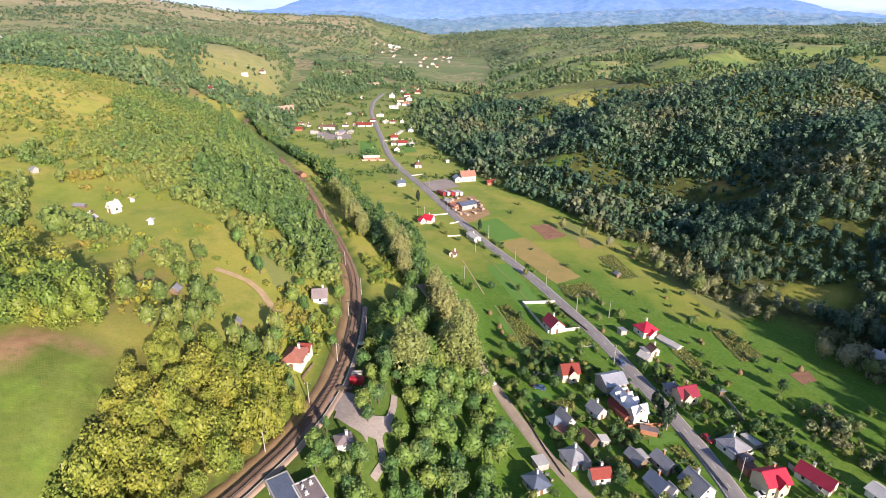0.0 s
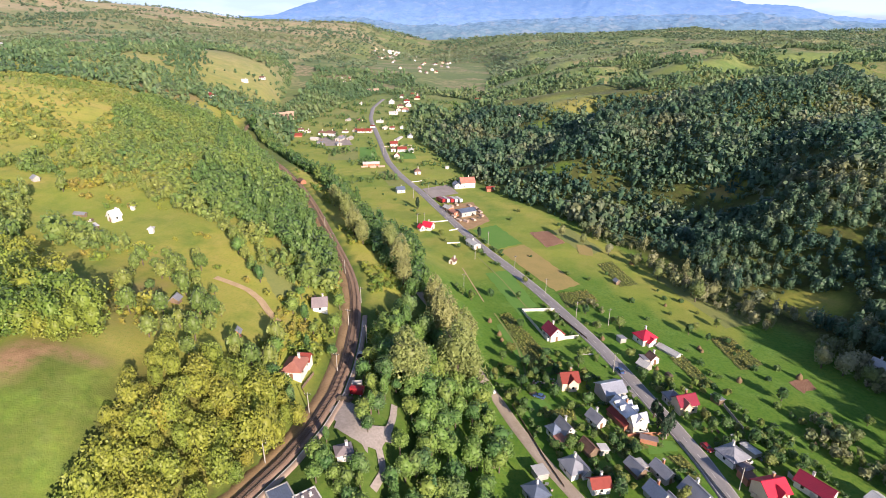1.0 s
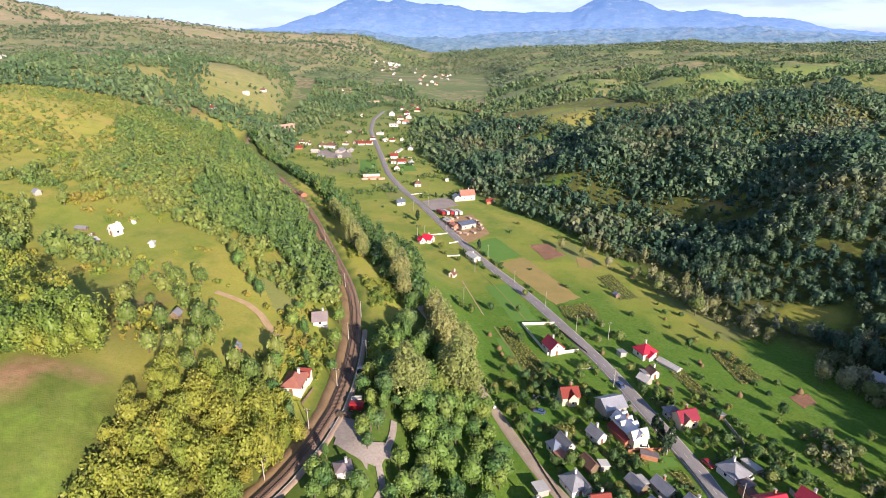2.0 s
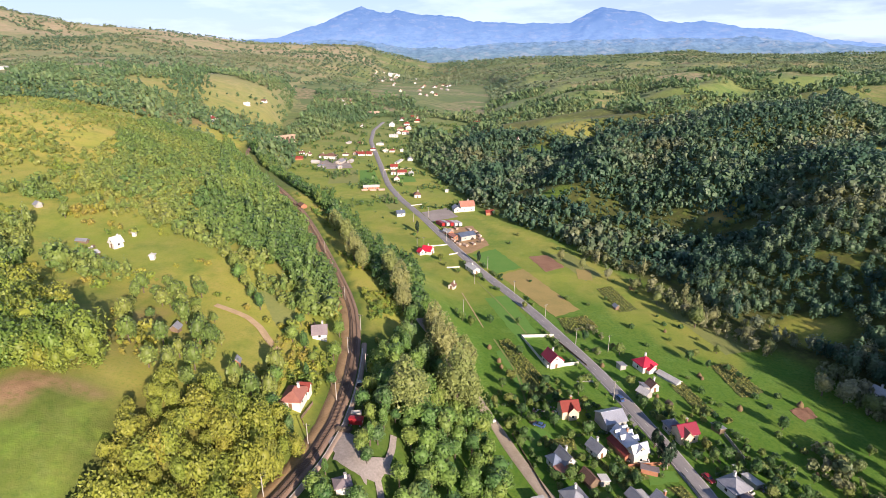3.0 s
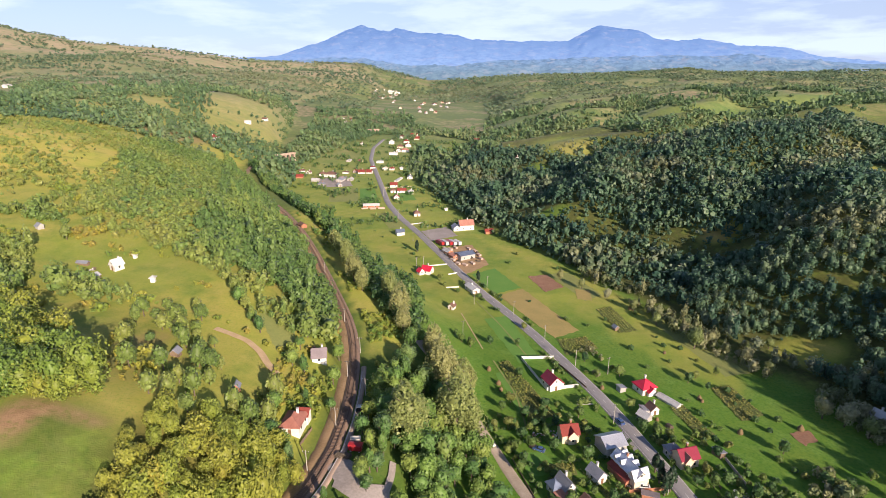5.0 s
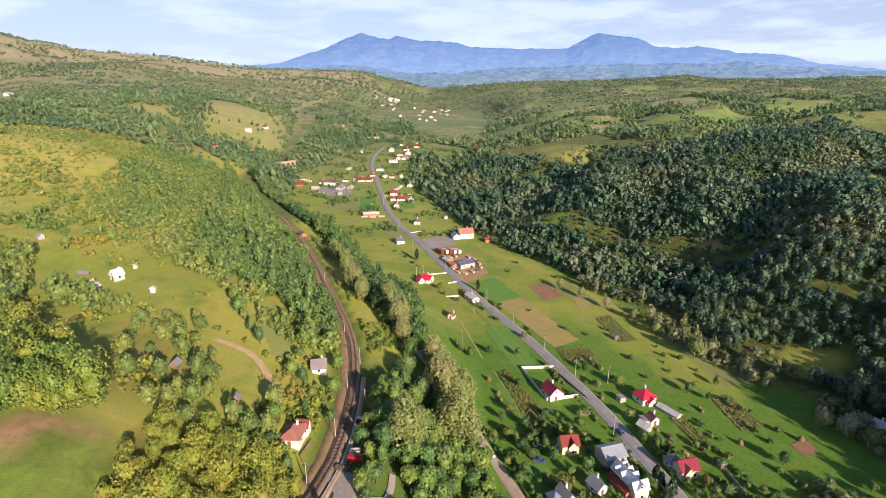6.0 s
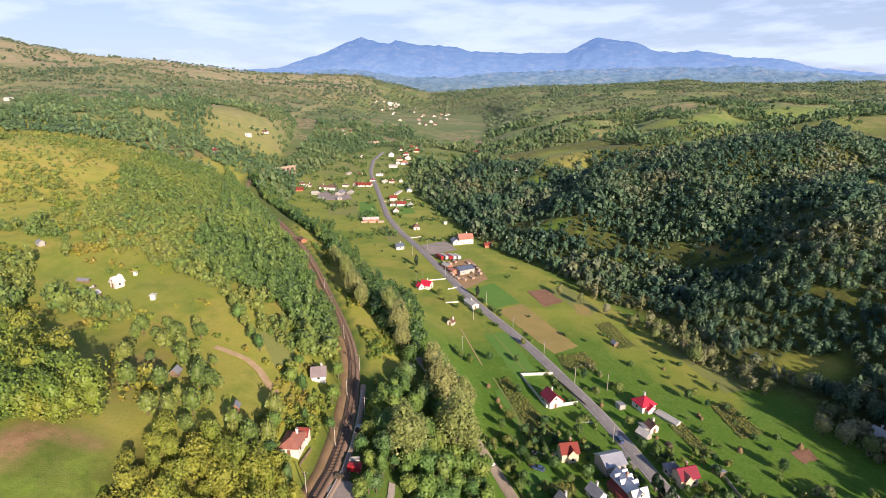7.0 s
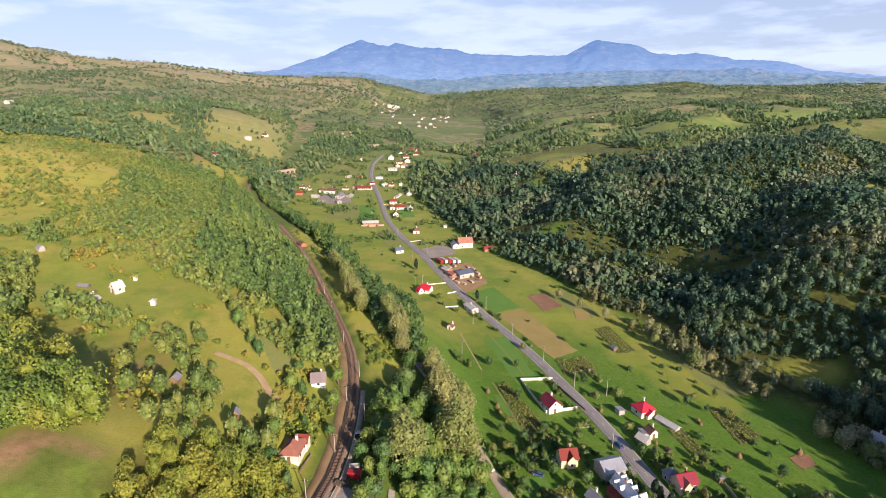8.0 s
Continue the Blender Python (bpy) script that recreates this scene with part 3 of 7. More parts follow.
plot("vegetable_plot", [(56, 143), (61, 146), (65, 135), (59, 133)], CORN_SOIL, "vegetable rows between the houses", "field", 0.14)
plot("vegetable_plot", [(37, 153), (45.6, 153), (44.9, 148), (36.2, 147.5)], CORN_SOIL, "yellowing corn rows behind the rambling house", "field", 0.14)
plot("vegetable_plot", [(46.5, 151), (49.9, 145), (59, 131.5), (55.3, 130)], CORN_SOIL, "narrow vegetable rows between the houses", "field", 0.14)
plot("mown_meadow", [(64.8, 138), (74.2, 138.3), (73.4, 133.4), (63.8, 131.8)], MOWN, "bright lawn before the long house", "field", 0.1)
plot("mown_meadow", [(45.6, 128.5), (51, 130), (52.5, 117), (48.1, 113.5)], MOWN, "narrow lawn between hedges", "field", 0.1)
plot("gravel_yard", [(-17, 432), (5, 446), (13, 419), (-8, 406)], YARD, "pale gravel yard before the large building", "yard", 0.14)
plot("mill_yard", [(0, 386), (23, 396), (33, 352), (14, 330)], DIRT, "bare brown sawmill yard", "yard", 0.14)
plot("hall_yard", [(67, 171), (72, 173), (73, 162), (68, 159)], ASPHALT, "paved yard beside the hall", "yard", 0.14)
plot("farm_yard", [(-152, 652), (-120, 676), (-102, 613), (-135, 606)], YARD, "grey farm yard in the village", "yard", 0.14)
plot("mown_meadow", [(23, 266), (36, 270), (46, 224), (36, 219)], MOWN, "bright mown meadow by the road", "field", 0.09)
plot("mown_meadow", [(20, 333), (36, 344), (49, 310), (32, 300)], MOWN, "small bright meadow by the sawmill", "field", 0.09)
plot("pasture", [(-74, 200), (-62, 207), (-56, 186), (-60, 176)], PASTURE, "yellowed paddock on the slope", "field", 0.06)
plot("yard_garden", [(28, 159), (36, 159), (39, 150), (29, 146)], MOWN, "mown lawn behind the lane", "yard", 0.09)
plot("pasture", [(111, 266), (130, 264), (141, 212), (125, 208)], PASTURE, "yellowed strip of pasture on the meadow", "field", 0.06)
plot("mown_meadow", [(24, 211), (31, 214), (36, 182), (31, 180)], MOWN, "bright mown strip behind the lane", "field", 0.09)
plot("pasture", [(70, 333), (84, 336), (96, 299), (84, 290)], PASTURE, "yellowed strip of pasture on the meadow", "field", 0.06)
plot("mown_meadow", [(63, 150), (65, 151), (68, 143), (65, 142)], MOWN, "small lawn beside the road", "field", 0.09)
strip("station_drive", [(-31, 126), (-29, 122), (-25, 117), (-21, 114), (-17, 114)], 1.50, YARD, 0.40, "gravel drive from the station", "lane")
plot("station_forecourt", [(-30, 132), (-22, 123), (-19, 111), (-29, 117)], YARD, "pale gravel forecourt of the station", "yard", 0.3)
strip("station_drive", [(-24, 119), (-19, 117), (-14, 119)], 2.4, YARD, 0.42, "gravel way across the station forecourt", "lane")
strip("dirt_track", [(-84, 182), (-77, 180), (-71, 178), (-65, 173), (-60, 166), (-56, 162)], 1.30, SAND, 0.40, "sandy dirt track across the hillside", "track")
strip("station_drive", [(-17, 102), (-15, 107), (-16, 111), (-17, 114), (-15, 119), (-14, 125), (-14, 130)], 0.90, YARD, 0.40, "gravel drive below the station", "lane")
strip("footpath", [(11, 273), (15, 255), (20, 233)], 0.28, SAND, 0.12, "worn footpath through the meadow", "path")
strip("footpath", [(24, 222), (31, 195), (32, 173)], 0.40, PASTURE, 0.16, "grassy plot boundary path", "path")
strip("field_path", [(20, 290), (31, 259), (40, 227)], 0.35, PASTURE, 0.16, "grassy plot boundary", "path")


def box(bm, x0, x1, y0, y1, z0, z1):
    v = [bm.verts.new(c) for c in ((x0, y0, z0), (x1, y0, z0), (x1, y1, z0), (x0, y1, z0), (x0, y0, z1), (x1, y0, z1), (x1, y1, z1), (x0, y1, z1))]
    for f in ((0, 3, 2, 1), (4, 5, 6, 7), (0, 1, 5, 4), (1, 2, 6, 5), (2, 3, 7, 6), (3, 0, 4, 7)):
        bm.faces.new([v[i] for i in f])
    return bm


# ---- railway: sleepers, rails, platform ----
def rail_frames(step, y0, y1, offset=0.0):
    ys = np.arange(y0, y1, 0.25)
    xs = eased(RAIL, ys)
    s = np.concatenate([[0], np.cumsum(np.hypot(np.diff(xs), np.diff(ys)))])
    k = np.arange(0, s[-1], step)
    y, x = np.interp(k, s, ys), np.interp(k, s, xs)
    dx, dy = np.gradient(x), np.gradient(y)
    l = np.hypot(dx, dy)
    dx, dy = dx / l, dy / l
    z = height(x, y) + 0.45 + 0.13
    return x + dy * offset, y - dx * offset, z, dx, dy


def swept_box(name, x, y, z, dx, dy, half, high, mat):
    """A rail: a small box section along a line."""
    rows = []
    for o, h in ((-half, 0), (half, 0), (half, high), (-half, high)):
        rows.append(np.stack([x + dy * o, y - dx * o, z + h], -1))
    v = np.stack(rows, 1)
    n = len(x)
    i = np.arange(n * 4).reshape(n, 4)
    q = np.concatenate([np.stack([i[:-1, a], i[:-1, (a + 1) % 4], i[1:, (a + 1) % 4], i[1:, a]], -1) for a in range(4)])
    return quads_mesh(name, v.reshape(-1, 3), q, mat)


def build_track():
    root = tagged(new("railway_track"), "single rusty railway track with dark timber sleepers", "railway track")
    x, y, z, dx, dy = rail_frames(0.65, 70, 640)
    one = bpy.data.meshes.new("sleeper")
    bm = box(bmesh.new(), -1.3, 1.3, -0.13, 0.13, 0, 0.16)
    bmesh.ops.bevel(bm, geom=bm.edges[:], offset=0.02, segments=1, affect="EDGES")
    bm.to_mesh(one)
    bm.free()
    one.materials.append(SLEEPER)
    near = 300
    for k in range(near):
        ob = new("sleeper", one)
        ob.parent = root
        ob.matrix_basis = pose(x[k], y[k], z[k], 0, 0, math.degrees(math.atan2(-dx[k], dy[k])) + 0.8 * math.sin(7.3 * k))
    x, y, z, dx, dy = x[near:], y[near:], z[near:], dx[near:], dy[near:]
    corner = np.array([(a, b, c) for c in (0, 0.16) for a, b in ((-1.3, -0.13), (1.3, -0.13), (1.3, 0.13), (-1.3, 0.13))])
    px = x[:, None] + dy[:, None] * corner[None, :, 0] + dx[:, None] * corner[None, :, 1]
    py = y[:, None] - dx[:, None] * corner[None, :, 0] + dy[:, None] * corner[None, :, 1]
    pz = z[:, None] + corner[None, :, 2]
    f = np.array([(4, 5, 6, 7), (0, 1, 5, 4), (1, 2, 6, 5), (2, 3, 7, 6), (3, 0, 4, 7)])
    q = (f[None] + 8 * np.arange(len(x))[:, None, None]).reshape(-1, 4)
    ob = new("far_sleeper_bed", quads_mesh("far_sleeper_bed", np.stack([px, py, pz], -1).reshape(-1, 3), q, SLEEPER))
    ob.parent = root
    ob["kind"] = "stuff"
    for side in (-0.75, 0.75):
        x, y, z, dx, dy = rail_frames(2.0, 58, 640, side)
        r = new("rail", swept_box("rail", x, y, z + 0.16, dx, dy, 0.05, 0.17, RAIL_STEEL))
        r.parent = root


build_track()
ribbon("verge", RAIL, 3.6, DIRT, 0.22, 56, 420, "dry brown verge beside the track", "verge", offset=-1.6)
ribbon("platform", RAIL, 0.65, PLATFORM, 0.62, 70, 178, "pale narrow platform edge beside the track", "platform", offset=3.6)
ribbon("platform_line", RAIL, 0.07, LINE, 0.645, 72, 176, "worn white line along the platform edge", "platform line", offset=3.15)


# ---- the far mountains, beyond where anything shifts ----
# haze is painted as emission: a glowing blue that pales towards the foot
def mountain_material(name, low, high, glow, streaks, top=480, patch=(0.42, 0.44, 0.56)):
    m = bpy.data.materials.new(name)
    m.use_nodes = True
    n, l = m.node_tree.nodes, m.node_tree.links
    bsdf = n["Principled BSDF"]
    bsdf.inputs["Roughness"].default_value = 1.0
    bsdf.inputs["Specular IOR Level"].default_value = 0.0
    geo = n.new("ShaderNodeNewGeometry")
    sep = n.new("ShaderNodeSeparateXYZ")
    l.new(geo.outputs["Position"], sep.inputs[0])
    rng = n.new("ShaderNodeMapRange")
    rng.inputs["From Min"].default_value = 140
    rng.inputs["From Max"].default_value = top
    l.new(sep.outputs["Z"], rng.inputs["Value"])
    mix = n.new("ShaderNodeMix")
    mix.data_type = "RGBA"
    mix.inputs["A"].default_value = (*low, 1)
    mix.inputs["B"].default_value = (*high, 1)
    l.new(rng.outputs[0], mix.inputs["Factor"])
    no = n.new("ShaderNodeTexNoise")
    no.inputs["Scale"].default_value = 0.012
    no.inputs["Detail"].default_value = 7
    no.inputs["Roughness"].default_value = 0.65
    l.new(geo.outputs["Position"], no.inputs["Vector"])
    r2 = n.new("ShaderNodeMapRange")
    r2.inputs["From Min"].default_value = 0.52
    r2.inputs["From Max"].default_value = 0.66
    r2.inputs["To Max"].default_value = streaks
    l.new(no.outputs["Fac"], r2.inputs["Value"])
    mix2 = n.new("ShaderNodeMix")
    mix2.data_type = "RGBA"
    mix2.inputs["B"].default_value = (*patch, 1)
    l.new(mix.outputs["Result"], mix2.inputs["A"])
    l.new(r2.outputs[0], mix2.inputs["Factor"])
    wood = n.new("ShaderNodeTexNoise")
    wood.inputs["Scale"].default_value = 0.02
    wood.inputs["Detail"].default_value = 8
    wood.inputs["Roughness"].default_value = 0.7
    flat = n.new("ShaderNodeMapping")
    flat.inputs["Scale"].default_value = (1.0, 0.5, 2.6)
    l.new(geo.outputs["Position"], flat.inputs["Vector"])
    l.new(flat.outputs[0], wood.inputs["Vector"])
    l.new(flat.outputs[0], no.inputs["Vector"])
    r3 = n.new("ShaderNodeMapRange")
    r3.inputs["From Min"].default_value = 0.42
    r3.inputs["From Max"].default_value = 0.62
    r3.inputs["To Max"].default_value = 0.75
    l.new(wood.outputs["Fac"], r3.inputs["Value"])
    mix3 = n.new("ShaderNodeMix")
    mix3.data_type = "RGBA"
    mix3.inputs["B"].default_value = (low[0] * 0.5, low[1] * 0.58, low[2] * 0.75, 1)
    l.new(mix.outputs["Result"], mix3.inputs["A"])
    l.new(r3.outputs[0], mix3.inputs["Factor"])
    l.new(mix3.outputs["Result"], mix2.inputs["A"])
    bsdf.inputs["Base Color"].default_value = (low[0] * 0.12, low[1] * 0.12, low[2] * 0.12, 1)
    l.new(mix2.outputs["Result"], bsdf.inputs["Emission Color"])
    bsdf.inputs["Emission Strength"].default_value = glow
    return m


def ridge_noise(a, b, octaves=5):
    z, f, s = 0.0, 1.0, 1.0
    for k in range(octaves):
        z += s * (1 - abs(2 * noise.noise(Vector((a * f, b * f, 3.7 * k)))))
        f, s = f * 2.1, s * 0.5
    return z


# skylines: bearing (tangent), height over the eye (tangent)
CREST = [(-0.95, 0.02), (-0.382, 0.03), (-0.292, 0.0337), (-0.222, 0.0535), (-0.181, 0.0693), (-0.138, 0.0867), (-0.117, 0.0785), (-0.092, 0.073), (-0.078, 0.0803), (-0.043, 0.073),
         (0.016, 0.0702), (0.065, 0.0609), (0.134, 0.0581), (0.188, 0.0609), (0.218, 0.0591), (0.242, 0.0711), (0.269, 0.084), (0.34, 0.0766), (0.366, 0.0646), (0.411, 0.0591), (0.45, 0.0637),
         (0.51, 0.0544), (0.61, 0.0469), (0.663, 0.0337), (0.782, 0.0252), (1.0, 0.02)]
FOOTHILLS = [(-0.95, 0.02), (-0.26, 0.026), (-0.2, 0.033), (-0.13, 0.03), (-0.06, 0.018), (0.02, 0.02), (0.1, 0.027), (0.2, 0.03), (0.27, 0.033), (0.36, 0.036), (0.46, 0.034), (0.54, 0.037), (0.62, 0.03), (0.7, 0.024), (0.8, 0.021), (1.0, 0.02)]


def build_mountains(name, near, far, mat, label, seed, skyline, base, rough_by):
    """A range whose crest follows a skyline; spurs and hollows run down from it."""
    na, nr = 520, 26
    verts = []
    for i in range(na):
        a = -0.95 + 1.9 * i / (na - 1)
        crest = float(along(skyline, a - 0.006) + 2 * along(skyline, a) + along(skyline, a + 0.006)) / 4 + 0.0022 * (ridge_noise(a * 30 + seed, 0.3, 4) - 0.9)
        for j in range(nr):
            t = j / (nr - 1)
            fwd = (near + (far - near) * t) / math.sqrt(1 + a * a)
            spur = ridge_noise(a * 11 + seed + 0.5 * t, t * 2.0 + seed, 5)
            rise = t ** 0.85 + rough_by * (spur - 0.8) * math.sin(math.pi * min(1, t * 1.02)) ** 0.7
            verts.append((a * fwd, fwd, 125 + fwd * (base + (crest - base) * rise)))
    i = np.arange(na * nr).reshape(na, nr)
    q = np.stack([i[:-1, :-1], i[1:, :-1], i[1:, 1:], i[:-1, 1:]], -1).reshape(-1, 4)
    return tagged(new(name, quads_mesh(name, verts, q, mat, smooth=True)), label, "mountains", kind="structure")


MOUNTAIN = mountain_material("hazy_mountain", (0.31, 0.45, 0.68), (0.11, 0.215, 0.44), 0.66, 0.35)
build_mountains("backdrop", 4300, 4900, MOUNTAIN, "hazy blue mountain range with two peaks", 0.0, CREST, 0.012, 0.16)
# foothills in front of them, with haze in their glowing colour too
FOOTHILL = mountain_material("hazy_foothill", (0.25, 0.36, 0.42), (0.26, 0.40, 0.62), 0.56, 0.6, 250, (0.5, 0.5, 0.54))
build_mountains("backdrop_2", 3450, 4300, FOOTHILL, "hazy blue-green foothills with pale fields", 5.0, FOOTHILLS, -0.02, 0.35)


# ---- trees ----
def cube_sphere():
    """A ball of 24 four-sided faces."""
    bm = bmesh.new()
    bmesh.ops.create_cube(bm, size=1.0)
    bmesh.ops.subdivide_edges(bm, edges=bm.edges[:], cuts=1, use_grid_fill=True)
    v = np.array([tuple(x.co.normalized()) for x in bm.verts])
    bm.verts.index_update()
    q = np.array([[x.index for x in f.verts] for f in bm.faces])
    bm.free()
    return v, q


BALL_V, BALL_Q = cube_sphere()
CUBE_V = np.array([(a, b, c) for c in (-0.6, 0.6) for a, b in ((-0.6, -0.6), (0.6, -0.6), (0.6, 0.6), (-0.6, 0.6))])
CUBE_Q = np.array([(0, 3, 2, 1), (4, 5, 6, 7), (0, 1, 5, 4), (1, 2, 6, 5), (2, 3, 7, 6), (3, 0, 4, 7)])


def crown_template(seed, leaves, leaf, lobes=7, tall=1.0, cone=0.0, core=0.6, ball=True, spread=0.55):
    """A crown about 2 wide and 2 * tall high round the origin: leaf clusters on uneven lobes round an inner mass. All faces have four corners."""
    rng = np.random.default_rng(seed)
    c = rng.normal(size=(lobes, 3))
    c /= np.linalg.norm(c, axis=1)[:, None]
    c *= spread * rng.uniform(0.55, 1.0, (lobes, 1))
    rad = rng.uniform(0.36, 0.60, lobes)
    pick = rng.integers(0, lobes, leaves * 3)
    d = rng.normal(size=(leaves * 3, 3))
    d /= np.linalg.norm(d, axis=1)[:, None]
    p = c[pick] + d * rad[pick][:, None] * rng.uniform(0.62, 1.14, (leaves * 3, 1)) ** 0.8
    depth = np.min(np.linalg.norm(p[:, None] - c[None], axis=2) / rad[None], axis=1)
    good = np.where(depth > 0.62)[0][:leaves]
    p, d = p[good], d[good]
    shape = np.array([1.0, 1.0, tall])

    def shaped(v):
        if cone:
            k = (1 - cone * (np.clip(v[:, 2], -1, 1) + 1) / 2)[:, None]
            v = np.concatenate([v[:, :2] * k, v[:, 2:]], 1)
        return v * shape

    p = shaped(p)
    nrm = d + rng.normal(scale=0.55, size=d.shape)
    nrm[:, 2] += 0.25
    nrm /= np.linalg.norm(nrm, axis=1)[:, None]
    side = np.cross(nrm, rng.normal(size=d.shape))
    side /= np.linalg.norm(side, axis=1)[:, None]
    up = np.cross(nrm, side)
    s = leaf * rng.uniform(0.6, 1.35, (len(p), 1))
    e = rng.uniform(0.55, 1.0, (len(p), 1))
    quad = np.stack([p - side * s - up * s * e * 0.4, p + side * s * 0.3 - up * s * e, p + side * s + up * s * e * 0.3, p - side * s * 0.2 + up * s * e], 1)
    quad += rng.normal(scale=leaf * 0.16, size=quad.shape)
    v = quad.reshape(-1, 3)
    q = np.arange(len(v)).reshape(-1, 4)
    # inner mass follows the lobes
    ball_v, ball_q = (BALL_V, BALL_Q) if ball else (CUBE_V, CUBE_Q)
    b = ball_v.copy()
    reach = np.max(np.sum(b[:, None] * c[None], axis=2) + 0.82 * rad[None] * 0.75, axis=1)
    b = b * np.clip(reach, 0.35, 1.0)[:, None] * core / 0.74
    v = np.concatenate([v, shaped(b)])
    q = np.concatenate([q, ball_q + len(p) * 4])
    return v, q


def scatter(points, templates, radius, name, mat, label, category, rng, tall=(0.85, 1.25), sink=0.25, tints=None, stems=True):
    """Many crowns, each turned, sized and set on the land, as one mesh."""
    vs, qs, ts, base = [], [], [], 0
    pts = np.asarray(points, float)
    if not len(pts):
        return None
    pick = rng.integers(0, len(templates), len(pts))
    z0 = height(pts[:, 0], pts[:, 1])
    tint_all = rng.uniform(0, 1, len(pts)) if tints is None else tints
    for k, (tv, tq) in enumerate(templates):
        w = np.where(pick == k)[0]
        if not len(w):
            continue
        r = radius[w] * rng.uniform(0.75, 1.3, len(w))
        h = r * rng.uniform(*tall, len(w))
        a = rng.uniform(0, 2 * math.pi, len(w))
        ca, sa = np.cos(a)[:, None], np.sin(a)[:, None]
        x = (tv[None, :, 0] * ca - tv[None, :, 1] * sa) * r[:, None] + pts[w, 0][:, None]
        y = (tv[None, :, 0] * sa + tv[None, :, 1] * ca) * r[:, None] + pts[w, 1][:, None]
        top = np.abs(tv[:, 2]).max()
        z = tv[None, :, 2] * h[:, None] + (z0[w] + h * (top - sink) + (r * 0.25 if stems else 0))[:, None]
        v = np.stack([x, y, z], -1).reshape(-1, 3)
        q = (tq[None] + (np.arange(len(w)) * len(tv))[:, None, None]).reshape(-1, 4) + base
        base += len(v)
        vs.append(v)
        qs.append(q)
        ts.append(np.repeat(tint_all[w], len(tv)))
    me = quads_mesh(name, np.concatenate(vs), np.concatenate(qs), mat, np.concatenate(ts))
    return tagged(new(name, me), label, category, kind="stuff")


def jittered(x0, x1, y0, y1, gap, rng):
    xs, ys = np.meshgrid(np.arange(x0, x1, gap), np.arange(y0, y1, gap))
    p = np.stack([xs.ravel(), ys.ravel()], -1)
    return p + rng.uniform(-0.48, 0.48, p.shape) * gap


def in_view(p, extra=25):
    """Ground that the flight can see, with a margin for shadows."""
    return np.abs(p[:, 0]) < 0.9 * p[:, 1] + extra


# woods and openings as outlines on the land
KNOLL = [(-154, 172), (-140, 168), (-115, 150), (-94, 131), (-87, 121), (-91, 115), (-98, 114), (-106, 110), (-115, 101), (-144, 120)]
LOWER = [(-77, 110), (-74, 131), (-58, 130), (-45, 130), (-38, 118), (-43, 104), (-52, 90), (-62, 70), (-72, 70), (-73, 84), (-75, 95)]
BELT_LEFT = [(-132, 283), (-146, 342), (-242, 610), (-199, 540), (-132, 414), (-84, 314), (-48, 226), (-44, 196), (-53, 187), (-61, 206), (-72, 228), (-100, 235), (-119, 246)]
SCRUB = [(-455, 570), (-408, 602), (-262, 558), (-140, 326), (-128, 259), (-191, 284), (-238, 288), (-396, 456)]
GROVE = [(-24, 156), (-19, 173), (-10, 228), (10, 204), (12, 180), (14, 166), (19, 150), (24, 128), (31, 108), (29, 84), (-26, 84), (-17, 106), (-11, 116), (-17, 130)]
BELT_RIGHT = [(-224, 630), (-154, 552), (-88, 449), (-46, 322), (-20, 304), (-7, 248), (-10, 218), (-26, 228), (-53, 294), (-91, 384), (-168, 509)]
CLEARINGS = [(154, 677, 38, 46), (493, 936, 61, 64), (104, 591, 18, 20), (354, 438, 15, 40), (92, 430, 8, 6), (640, 1010, 60, 50), (330, 800, 40, 30), (260, 1010, 46, 40), (520, 1240, 70, 60)]
CLEAR_SHADE = [(146, 240), (166, 240), (190, 226), (182, 208), (162, 214), (150, 226)]
MEADOW_FAR = [(-75, 2100), (150, 2050), (128, 1500), (92, 1190), (0, 1130), (-60, 1250), (-95, 1700)]
MEADOW_LEFT = [(-395, 924), (-340, 996), (-281, 1046), (-270, 804), (-341, 792)]

rng = np.random.default_rng(7)
NEAR_CROWNS = [crown_template(s, 900, 0.072, 16, 1.2, core=0.5) for s in (1, 2, 3, 4)]
TALL_CROWNS = [crown_template(s, 820, 0.074, 16, 1.5, core=0.5) for s in (5, 6, 7)]
MID_CROWNS = [crown_template(s, 112, 0.165, 10, 1.1, ball=False) for s in (11, 12, 13, 14, 15, 17)] + [crown_template(16, 100, 0.16, 6, 1.5, 0.45, ball=False)]
FAR_CROWNS = [crown_template(s, 9, 0.45, 5, 0.95, ball=False) for s in (21, 22, 23, 24)]
SMALL_CROWNS = [crown_template(s, 13, 0.36, 6, 1.0, ball=False) for s in (25, 26, 27, 28)]
SLOPE_CROWNS = [crown_template(s, 18, 0.34, 6, 1.35, 0.25, ball=False) for s in (34, 35, 36, 37, 38)] + [crown_template(39, 22, 0.3, 6, 1.6, 0.5, ball=False)]
EDGE_CROWNS = [crown_template(s, 150, 0.13, 11, 1.35, 0.25, ball=False) for s in (44, 45, 46, 47)] + [crown_template(48, 140, 0.13, 7, 1.7, 0.55, ball=False)]
BUSHES = [crown_template(s, 66, 0.2, 7, 0.9, ball=False) for s in (31, 32, 33)]

# the shaded slope beyond the meadows
p = jittered(-72, 672, 24, 672, 4.7, rng)
# unseen trees at the near end are kept for the shadows they cast
p = p[in_view(p) | ((p[:, 1] < 160) & (p[:, 0] < 270))]
edge = eased(EDGE, p[:, 1])
keep = p[:, 0] > edge + np.where((p[:, 1] > 150) & (p[:, 1] < 300), 14, 4)
low = np.ones(len(p))
low[inside(CLEAR_SHADE, p[:, 0], p[:, 1])] = 0.5
